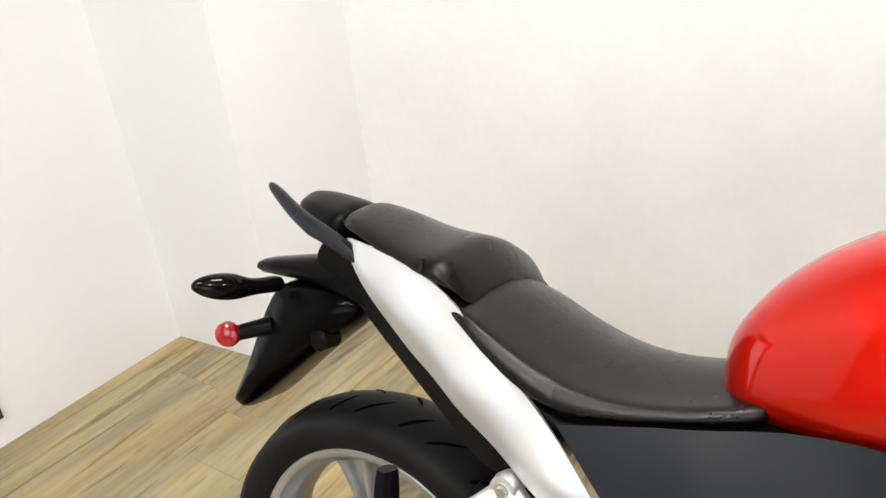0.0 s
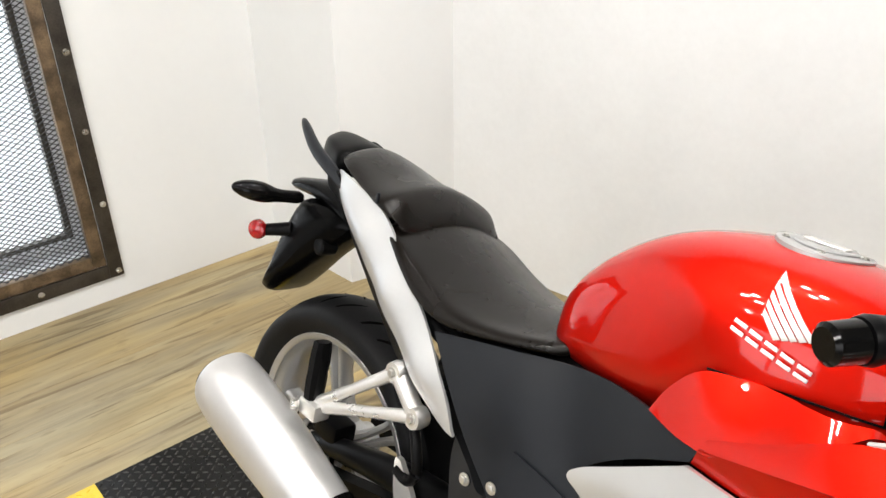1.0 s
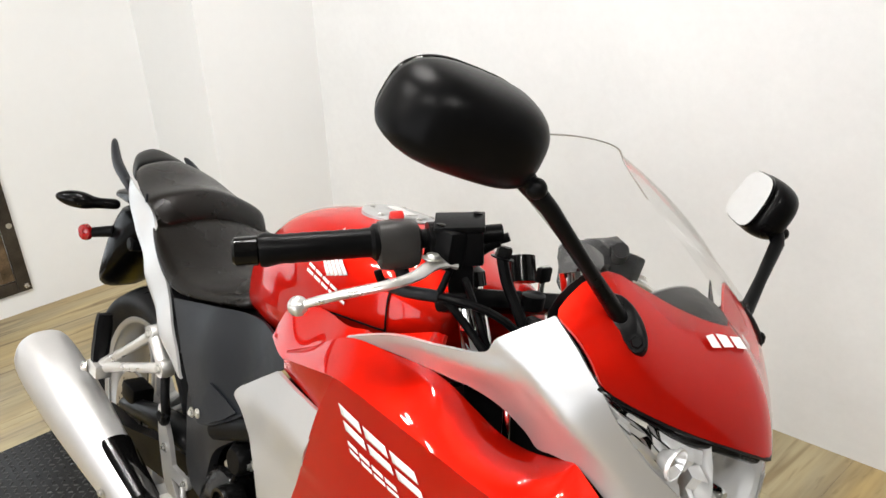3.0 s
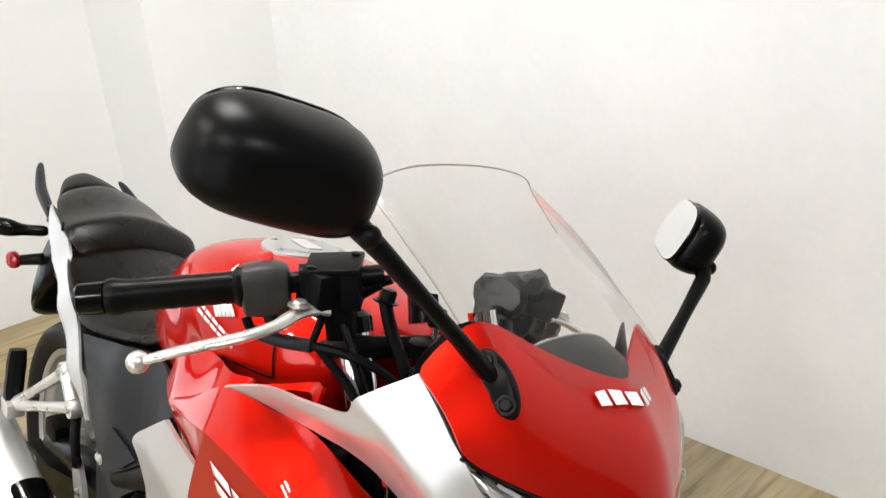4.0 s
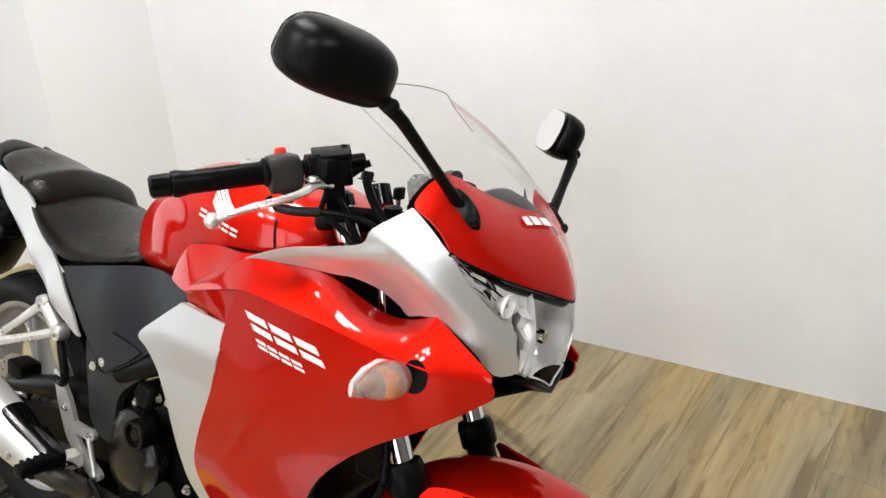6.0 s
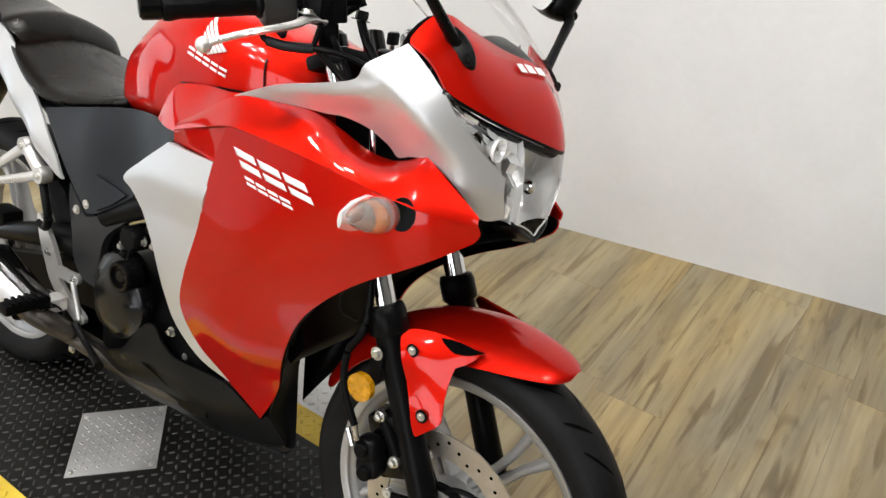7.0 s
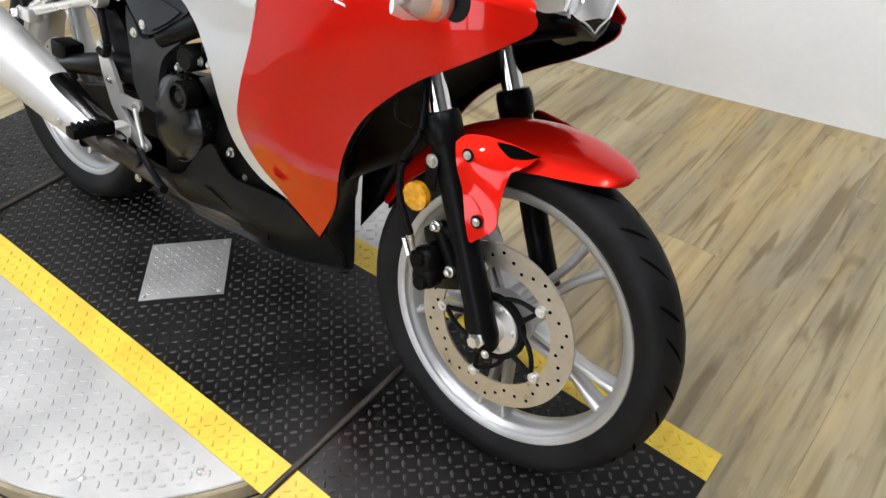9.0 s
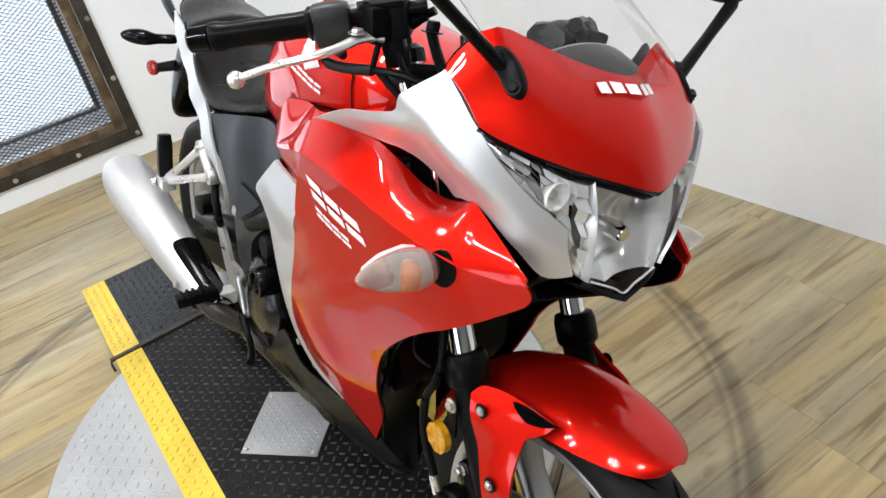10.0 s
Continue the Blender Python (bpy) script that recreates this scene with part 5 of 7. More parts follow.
for k in range(5):
    y0 = 0.024 - 0.0135 * k
    bm = bmesh.new()
    pts = []
    for y, zz in ((y0, 0.9945), (y0 - 0.0105, 0.9945), (y0 - 0.0105, 0.9855), (y0, 0.9855)):
        i = max(j for j in range(len(full_t) - 1) if full_t[j][1] <= y)
        f = (y - full_t[i][1]) / (full_t[i + 1][1] - full_t[i][1])
        a, b = Vector(full_t[i]).lerp(Vector(full_t[i + 1]), f), Vector(full_b[i]).lerp(Vector(full_b[i + 1]), f)
        v = min((abs(between(a, b, q / 60, 0.014).z - zz), q / 60) for q in range(61))[1]
        p = between(a, b, v, 0.014)
        pts.append(bm.verts.new((p.x + 0.0042, y, p.z + 0.004)))
    bm.faces.new(pts)
    part("decal_bar", bm, M_WHITE, nose, "small white decal bar")

# headlight
head = tagged(new("headlight"), "large clear headlight with bright reflectors")
head.parent = bike
low_e = [(1.403, 0.0, 0.762), (1.402, -0.025, 0.770), (1.399, -0.05, 0.781), (1.392, -0.072, 0.795), (1.381, -0.090, 0.858), (1.356, -0.121, 0.888), (1.332, -0.150, 0.925), (1.313, -0.167, 0.955)]
hb = [(p[0] - 0.003, p[1], p[2] - 0.004) for p in bot_e]
full_h, full_l = hb[::-1] + far_half(hb[1:]), low_e[::-1] + far_half(low_e[1:])
lens = strip_surface("lens", [[between(a, b, v, 0.012) for a, b in zip(full_h, full_l)] for v in (0, 0.33, 0.66, 1)], M_LENS, head, "clear outer lens", 0, 1)


def lamp_point(y, v, deep):
    """A point deep behind the lens, at the width y and the share v from top to bottom."""
    i = max([j for j in range(len(full_h) - 1) if full_h[j][1] <= y] or [0])
    f = min(1, max(0, (y - full_h[i][1]) / (full_h[i + 1][1] - full_h[i][1])))
    a, b = Vector(full_h[i]).lerp(Vector(full_h[i + 1]), f), Vector(full_l[i]).lerp(Vector(full_l[i + 1]), f)
    p = between(a, b, v, 0.010)
    return Vector((p.x - deep, y if abs(y) < 0.062 else p.y, p.z))


HALF = 0.060
rows = []
for i in range(27):
    v = 0.03 + 0.94 * i / 26
    row = []
    for j in range(61):
        y = -HALF + 2 * HALF * j / 60
        bowl = 1 - (y / HALF) ** 2
        d = 0.010 + 0.060 * bowl ** 0.6 * math.sin(math.pi * (0.06 + 0.88 * v)) ** 0.7
        if 0.10 < v < 0.46:
            d += 0.0045 * abs(math.sin(y * math.pi / 0.011))
        if abs(y) < 0.036 and 0.56 < v < 0.86:
            d += 0.012 * min(1, (0.036 - abs(y)) / 0.006) * min(1, (v - 0.56) / 0.05, (0.86 - v) / 0.05)
        row.append(lamp_point(y, v, d))
    rows.append(row)
strip_surface("main_reflector", rows, M_REFLECTOR, head, "bright bowl with fluted upper half", 0, 0)
rnd = random.Random(11)
for sgn in (-1, 1):
    # stepped facets of the side chamber
    bm = bmesh.new()
    for i in range(7):
        for j in range(7):
            y0, y1 = (sgn * (HALF + 0.004 + 0.0145 * q) for q in (j, j + 1))
            v0, v1 = 0.10 + 0.125 * i, 0.10 + 0.125 * (i + 1)
            d0 = 0.010 + 0.030 * math.sin(math.pi * (j + 0.5) / 7) * math.sin(math.pi * (i + 0.5) / 7)
            t1, t2 = rnd.uniform(-0.007, 0.007), rnd.uniform(-0.006, 0.006)
            q = [lamp_point(y, v, d0 + (t1 if y == y1 else -t1) + (t2 if v == v1 else -t2)) for y, v in ((y0, v0), (y1, v0), (y1, v1), (y0, v1))]
            if (q[0] - q[2]).length > 0.004:
                bm.faces.new([bm.verts.new(p) for p in q])
    part("side_reflector", bm, M_REFLECTOR, head, "bright faceted side chamber", smooth=False)
    bm = bmesh.new()
    skin(bm, [[bm.verts.new(lamp_point(sgn * (HALF + 0.001), v, d)) for v in (0.02, 0.2, 0.4, 0.6, 0.8, 0.97)] for d in (0.004, 0.020, 0.045)], False, False)
    part("chamber_wall", bm, M_REFLECTOR, head, "bright wall between the lamp chambers")
    bm = bmesh.new()
    c = lamp_point(sgn * 0.108, 0.45, 0.006)
    revolve(bm, [(0.0, -0.022), (0.008, -0.018), (0.0125, -0.008), (0.0145, 0.0), (0.0165, 0.0), (0.0165, -0.004)], 28, "x", c)
    part("position_lamp_bowl", bm, M_REFLECTOR, head, "small round position lamp")
    bm = bmesh.new()
    bmesh.ops.create_uvsphere(bm, u_segments=12, v_segments=8, radius=0.005, matrix=Matrix.Translation(c + Vector((-0.008, 0, 0))))
    part("position_bulb", bm, M_PRISM, head, "small clear bulb")
strip_surface("lamp_shroud", [[lamp_point(-0.160 + 0.30 * j / 40, v, d) for j in range(41)] for v, d in ((0.0, 0.003), (0.045, 0.006), (0.085, 0.013), (0.09, 0.03))], M_DEEP, head, "black shroud along the upper edge", 0, 0)
bm = bmesh.new()
revolve(bm, [(0.0, 0.012), (0.008, 0.012), (0.011, 0.008), (0.011, -0.03), (0.0, -0.03)], 20, "x", lamp_point(0.0, 0.5, 0.045))
part("bulb_shield", bm, M_CHROME, head, "small bright bulb shield")
bar("chamber_rim", [lamp_point(y, 0.965 - 0.02 * abs(y) / HALF, 0.003) for y in (-0.06, -0.04, -0.02, 0, 0.02, 0.04, 0.06)], 0.0016, M_REFLECTOR, head, "bright lower rim of the lamp chamber", 8, 4)
rows = [[Vector(b) + Vector((dx, 0, dz)) for b in full_l if abs(b[1]) < 0.075] for dx, dz in ((0.001, 0.002), (0.002, -0.004), (-0.03, -0.012))]
sur = strip_surface("surround", rows, M_BLACK, head, "black lamp surround", 0.002, 0)
sur.modifiers["crisp_edges"].split_angle = radians(110)
chin = [[(1.398 - 0.09 * v, (0.012 + 0.105 * v) * u, 0.766 - 0.02 * v - 0.012 * v * u * u) for u in (-1, -0.5, 0, 0.5, 1)] for v in (0, 0.4, 1)]
strip_surface("chin_panel", chin, M_BLACK, bike, "black panel under the headlight", 0.003, 1)

# windscreen
scr_b = [(1.337, 0.0, 0.999), (1.333, -0.020, 0.999), (1.325, -0.042, 1.000), (1.314, -0.062, 1.003), (1.303, -0.078, 1.006), (1.294, -0.090, 1.009), (1.287, -0.098, 1.011), (1.280, -0.104, 1.014), (1.273, -0.109, 1.017)]
st = [(1.268, -0.106, 1.018), (1.240, -0.112, 1.032), (1.190, -0.113, 1.063), (1.135, -0.119, 1.098), (1.096, -0.121, 1.122), (1.078, -0.104, 1.137), (1.068, -0.060, 1.1465), (1.063, -0.020, 1.149), (1.062, 0.020, 1.1495), (1.066, 0.055, 1.149),
      (1.075, 0.090, 1.146), (1.087, 0.111, 1.139), (1.096, 0.119, 1.122), (1.135, 0.128, 1.085), (1.185, 0.137, 1.047), (1.235, 0.144, 1.007), (1.268, 0.147, 0.982)]
sb = [settle(Vector(p)) for p in scr_b[::-1] + mirrored(scr_b[1:])]
scr = strip_surface("windscreen", [[between(a, b, v, 0.022) for a, b in zip(st, sb)] for v in (0, 0.25, 0.5, 0.75, 1)], M_SCREEN, bike, "clear plastic windscreen", 0, 2)
scr.visible_shadow = False
bar("screen_edge", [Vector(p) for p in st[:14]], 0.0011, plain("screen_edge_plastic", (0.36, 0.35, 0.32), 0.2), scr, "", 6, 5)

# ---- fuel tank ----
tank = tagged(new("fuel_tank"), "glossy red fuel tank with white winged decal")
tank.parent = bike


def tank_section(x, zb, zt, w, wz, k=3.3):
    """A half-round ring: width w at height wz, top zt, bottom zb."""
    pts = []
    n = 44
    for i in range(n):
        a = 2 * math.pi * i / n
        c, s = math.cos(a), math.sin(a)
        y = w * math.copysign(abs(c) ** (2 / k), c)
        z = wz + (zt - wz if s > 0 else wz - zb) * math.copysign(abs(s) ** (2 / k), s)
        if s > 0:
            y *= 1 - 0.06 * s
        pts.append((x + (0.0 if s > 0 else 0.0), y, z))
    return pts


TANK = [(0.548, 0.770, 0.800, 0.030, 0.785), (0.552, 0.750, 0.822, 0.060, 0.785), (0.566, 0.745, 0.850, 0.088, 0.790), (0.590, 0.742, 0.884, 0.108, 0.798), (0.630, 0.740, 0.922, 0.128, 0.812), (0.680, 0.740, 0.953, 0.143, 0.830),
        (0.740, 0.740, 0.973, 0.150, 0.846), (0.800, 0.750, 0.982, 0.150, 0.862), (0.870, 0.770, 0.982, 0.144, 0.876), (0.940, 0.790, 0.972, 0.130, 0.884), (1.000, 0.80, 0.955, 0.112, 0.882), (1.035, 0.81, 0.935, 0.092, 0.875), (1.045, 0.82, 0.915, 0.06, 0.868)]
KNEE = [(0.60, 0.935), (0.68, 0.935), (0.74, 0.915), (0.79, 0.885), (0.815, 0.862), (0.86, 0.800)]


def knee(x, y, z):
    """The flank steps in behind a curved crease where the rider's knee sits."""
    d = min(math.hypot(x - a[0] - (b[0] - a[0]) * q, z - a[1] - (b[1] - a[1]) * q) for a, b in zip(KNEE, KNEE[1:]) for q in [min(1, max(0, ((x - a[0]) * (b[0] - a[0]) + (z - a[1]) * (b[1] - a[1])) / ((b[0] - a[0]) ** 2 + (b[1] - a[1]) ** 2)))])
    lim = np.interp(x, [p[0] for p in KNEE], [p[1] for p in KNEE]) if x < 0.86 else 0
    if z > lim or x < 0.585:
        return y
    return y * (1 - 0.060 * min(1, d / 0.022) * min(1, (x - 0.585) / 0.04))


def tank_rows(step=3):
    P = [Vector((t[0], t[1], t[2])) for t in TANK]
    W = [Vector((t[3], t[4], 0)) for t in TANK]
    return [(p.x, p.y, p.z, w.x, w.y) for p, w in zip(spline(P, step), spline(W, step))]


loft("tank_shell", [[(x, knee(x, y, z), z) for x, y, z in tank_section(*t)] for t in tank_rows()], M_RED, tank, "glossy red tank shell", sub=1, angle=180)
TSIDE = sheet([(0.758, -0.158, 0.783), (0.792, -0.155, 0.846), (0.869, -0.150, 0.858), (0.961, -0.134, 0.868), (0.843, -0.188, 0.784), (0.893, -0.188, 0.818), (0.941, -0.188, 0.852), (0.980, -0.186, 0.876), (1.08, -0.150, 0.912), (1.05, -0.118, 0.90), (1.03, -0.16, 0.89), (0.88, -0.172, 0.835)], 1.5e-3)
both("tank_skirt", [(0.756, 0.782, 1), (0.768, 0.814), (0.793, 0.846), (0.828, 0.858), (0.880, 0.864), (0.950, 0.871), (1.020, 0.894), (1.085, 0.918, 1), (1.10, 0.90, 1), (1.04, 0.893), (0.980, 0.877), (0.941, 0.852), (0.893, 0.818), (0.843, 0.784, 1), (0.80, 0.780)], TSIDE, M_RED, tank, "red skirt under the tank", thick=0.004, push=0.001, step=0.010)
# winged decal on the flank, without lettering
def tank_y(x, z):
    for a, b in zip(TANK, TANK[1:]):
        if a[0] <= x <= b[0]:
            f = (x - a[0]) / (b[0] - a[0])
            _, zb, zt, w, wz = [p + (q - p) * f for p, q in zip(a, b)]
            sn = min(0.999, max(0.0, (z - wz) / (zt - wz))) ** (3.3 / 2)
            return -w * (1 - sn * sn) ** (1 / 3.3) * (1 - 0.06 * sn)
    return -0.1


# five feathers that fan out from one root, and a row of small bars below
for k in range(5):
    q = k / 4
    tip, root = (0.8264 + 0.004 * q, 0.967 - 0.034 * q), (0.886 - 0.030 * q, 0.921 - 0.010 * q)
    tip2, root2 = (tip[0] + 0.0012, tip[1] - 0.0062), (root[0] - 0.0055, root[1] - 0.0030)
    decal_bars([[root2, root, tip, tip2]], tank_y, tank, "white feather stripe of a decal", 0.0040)
decal_bars([[(0.8100 + 0.0172 * k + dx, 0.9145 - 0.0044 * k + dz), (0.8240 + 0.0172 * k + dx, 0.9110 - 0.0044 * k + dz), (0.8235 + 0.0172 * k + dx, 0.9070 - 0.0044 * k + dz), (0.8095 + 0.0172 * k + dx, 0.9105 - 0.0044 * k + dz)] for k in range(5) for dx, dz in ((0, 0), (-0.001, -0.0085))], tank_y, tank, "white decal bar", 0.0040)
bm = bmesh.new()
CAP = Vector((0.821, -0.022, 0.9815))
tube(bm, [CAP + Vector((0, 0, q)) for q in (-0.02, 0.001, 0.0025)], [0.050, 0.050, 0.047], 40)
tube(bm, [CAP + Vector((0, 0, q)) for q in (0.0025, 0.004)], [0.034, 0.031], 32)
cap = part("filler_cap", bm, M_CAST, tank, "brushed aluminium filler cap")
bm = bmesh.new()
box(bm, tuple(CAP + Vector((-0.024, -0.009, 0.003))), tuple(CAP + Vector((0.024, 0.009, 0.006))), 0.002)
part("key_flap", bm, M_BARE, cap)
for k in range(5):
    a = 2 * math.pi * k / 5
    bm = bmesh.new()
    bolt(bm, CAP + Vector((0.041 * math.cos(a), 0.041 * math.sin(a), 0.0022)), (0, 0, 1), 0.003, 0.003)
    part("cap_screw", bm, M_ZINC, cap)

# seams of the tank covers
decal("tank_seam", [[(0.800, 0.852), (0.880, 0.862), (0.880, 0.8645), (0.800, 0.8545)], [(0.880, 0.862), (0.962, 0.868), (0.962, 0.8705), (0.880, 0.8645)], [(0.9595, 0.868), (0.962, 0.868), (0.956, 0.925), (0.9535, 0.925)]], tank_y, M_BLACK, tank, "dark seam between tank covers", 0.0028)

# ---- seats ----
def seat_ring(x, zt, w, zl, full=1.04, rise=0.0, crown=0.012, tuck=0.0):
    """From the low right edge over the top to the low left edge and back underneath."""
    half = [(-w, zl), (-w * 1.015, zl + (zt - zl) * 0.35), (-w * 0.95, zl + (zt - zl) * 0.74), (-w * 0.78, zt - 0.008), (-w * 0.4, zt), (0, zt + crown * 0.4)]
    pts = half + [(-a * full, b + rise) for a, b in half[-2::-1]]
    low = [(w * 0.5, zl - 0.01), (-w * 0.5, zl - 0.01)]
    return [(x + tuck * (1 if b < zt - 0.02 else 0), a, b) for a, b in pts + low]


def squared(ring):
    """The same ring with a firm edge between its sides and its top."""
    out = list(ring)
    for a, b in ((2, 3), (8, 7)):
        x, y, z = ring[b]
        out[a] = (x, ring[a - 1 if a < 5 else a + 1][1] * 0.985, z - 0.014)
        out[b] = (x, ring[a - 1 if a < 5 else a + 1][1] * 0.90, z)
    return out


loft("rider_seat", [seat_ring(*s, 1.15, 0.008) for s in ((0.215, 0.815, 0.105, 0.800), (0.245, 0.818, 0.126, 0.796), (0.285, 0.808, 0.140, 0.776), (0.335, 0.787, 0.150, 0.742), (0.400, 0.766, 0.156, 0.720), (0.460, 0.759, 0.149, 0.728), (0.520, 0.765, 0.138, 0.741), (0.575, 0.780, 0.128, 0.752), (0.606, 0.786, 0.118, 0.760), (0.612, 0.780, 0.10, 0.765))],
     M_SEAT, bike, "smooth black vinyl rider seat", sub=2, angle=180)
loft("passenger_seat", [squared(seat_ring(*s)) for s in ((0.030, 0.876, 0.060, 0.860), (0.042, 0.882, 0.082, 0.858), (0.09, 0.876, 0.100, 0.850), (0.15, 0.863, 0.113, 0.838), (0.195, 0.862, 0.122, 0.828), (0.219, 0.863, 0.124, 0.824), (0.232, 0.860, 0.123, 0.820), (0.250, 0.845, 0.120, 0.816), (0.266, 0.826, 0.115, 0.811), (0.270, 0.814, 0.110, 0.806))],
     M_SEAT, bike, "raised black vinyl passenger seat", sub=2, angle=180)
loft("seat_pan", [[(x, y * w, z + q) for y, q in ((-1, -0.035), (-1, 0.0), (-0.6, 0.018), (0.6, 0.018), (1, 0.0), (1, -0.035))] for x, w, z in ((0.16, 0.075, 0.805), (0.26, 0.105, 0.775), (0.36, 0.128, 0.735), (0.46, 0.126, 0.728), (0.56, 0.112, 0.742), (0.66, 0.100, 0.755))], M_BLACK, bike, "black pan under the seat", sub=0)
bm = bmesh.new()
box(bm, (0.206, -0.1275, 0.836), (0.211, -0.123, 0.854), 0.001)
part("seat_strap_tab", bm, M_GREY, bike)

# ---- tail ----
TAIL = sheet([(0.087, -0.106, 0.855), (0.213, -0.122, 0.816), (0.283, -0.136, 0.782), (0.366, -0.152, 0.717), (0.422, -0.161, 0.691), (0.502, -0.167, 0.600), (0.080, -0.104, 0.835), (0.162, -0.112, 0.744), (0.232, -0.124, 0.704), (0.333, -0.142, 0.640), (0.440, -0.158, 0.604),
              (0.13, -0.120, 0.820), (0.201, -0.133, 0.785), (0.298, -0.152, 0.724), (0.409, -0.169, 0.655)])
both("tail_cowl", [(0.076, 0.853, 1), (0.105, 0.853), (0.150, 0.846), (0.200, 0.833), (0.2456, 0.8145), (0.300, 0.782), (0.356, 0.7450), (0.4035, 0.7100), (0.4450, 0.675), (0.4790, 0.638), (0.503, 0.599, 1), (0.4535, 0.602), (0.4058, 0.626), (0.3291, 0.664), (0.2484, 0.702), (0.1806, 0.738), (0.1266, 0.7840), (0.0880, 0.8241)],
     creased(TAIL, [(0.09, 0.838), (0.14, 0.806), (0.2484, 0.748), (0.3291, 0.706), (0.4058, 0.662), (0.49, 0.606)], 0.007, 0.040), M_SILVER, bike, "silver painted tail cowl", thick=0.005, step=0.011)
UND = sheet([(0.0, -0.085, 0.84), (0.08, -0.092, 0.80), (0.16, -0.098, 0.74), (0.25, -0.112, 0.69), (0.32, -0.122, 0.63), (0.1, -0.075, 0.74), (0.2, -0.09, 0.66), (0.05, -0.06, 0.76)])
both("undertail", [(0.030, 0.842, 1), (0.085, 0.848), (0.11, 0.80), (0.17, 0.745), (0.25, 0.70), (0.36, 0.630, 1), (0.30, 0.612), (0.21, 0.665), (0.12, 0.715), (0.05, 0.752), (0.0, 0.770, 1), (-0.02, 0.80)], UND, M_BLACK, bike, "satin black undertail panel", thick=0.004)
loft("tail_hump", [seat_ring(*s) for s in ((-0.098, 0.868, 0.014, 0.842), (-0.088, 0.881, 0.034, 0.832), (-0.05, 0.884, 0.054, 0.822), (0.0, 0.880, 0.068, 0.822), (0.035, 0.874, 0.078, 0.832))], M_BLACK, bike, "satin black tail end", sub=2, angle=180)
for sgn in (-1, 1):
    loft("grab_rail", [[(p[0], sgn * (p[1] + a), p[2] + b - (0.016 if sgn > 0 else 0.0)) for a, b in ((-h, -v), (h, -v), (h * 1.1, 0), (h * 0.7, v), (-h * 0.7, v), (-h * 1.1, 0))] for p, h, v in
                       (((-0.098, 0.078, 0.898), 0.004, 0.004), ((-0.078, 0.084, 0.893), 0.008, 0.008), ((-0.040, 0.094, 0.876), 0.010, 0.011), ((0.0, 0.103, 0.860), 0.011, 0.012), ((0.05, 0.106, 0.848), 0.010, 0.013), ((0.115, 0.112, 0.824), 0.006, 0.010))], M_GREY, bike, "grey moulded grab rail", sub=1, angle=180)
# tail lamp, number plate bracket and mudguard
loft("undertail_tray", [[(x, y * w, z + q * h) for y, q in ((-1, -0.3), (-0.85, 0.7), (-0.4, 1), (0.4, 1), (0.85, 0.7), (1, -0.3), (0.6, -1), (-0.6, -1))] for x, w, z, h in ((0.16, 0.09, 0.735, 0.03), (0.06, 0.078, 0.765, 0.03), (-0.03, 0.066, 0.775, 0.025), (-0.12, 0.052, 0.760, 0.016), (-0.178, 0.046, 0.752, 0.012))], M_DEEP, bike, "black undertail tray and plate lamp", sub=1, angle=60)
rows = []
for x0, z0, x1, z1, w in ((0.075, 0.760, -0.110, 0.752, 0.055), (0.045, 0.715, -0.130, 0.715, 0.062), (-0.015, 0.665, -0.150, 0.665, 0.072), (-0.085, 0.600, -0.165, 0.600, 0.076), (-0.145, 0.540, -0.195, 0.548, 0.068), (-0.190, 0.500, -0.222, 0.515, 0.055)):
    rows.append([(x1 + (x0 - x1) * a, w * b, z1 + (z0 - z1) * a) for a, b in ((0, -0.75), (0.25, -1), (0.75, -1), (1, -0.7), (1, 0), (1, 0.7), (0.75, 1), (0.25, 1), (0, 0.75), (-0.03, 0))])
loft("rear_mudguard", rows, M_DEEP, bike, "black rear mudguard and plate carrier", sub=1, angle=50)
bm = bmesh.new()
tube(bm, [(-0.012, -0.062, 0.675), (-0.012, -0.058, 0.675), (-0.012, -0.020, 0.672)], [0.012, 0.016, 0.016], 18)
part("carrier_boss", bm, M_BLACK, bike)
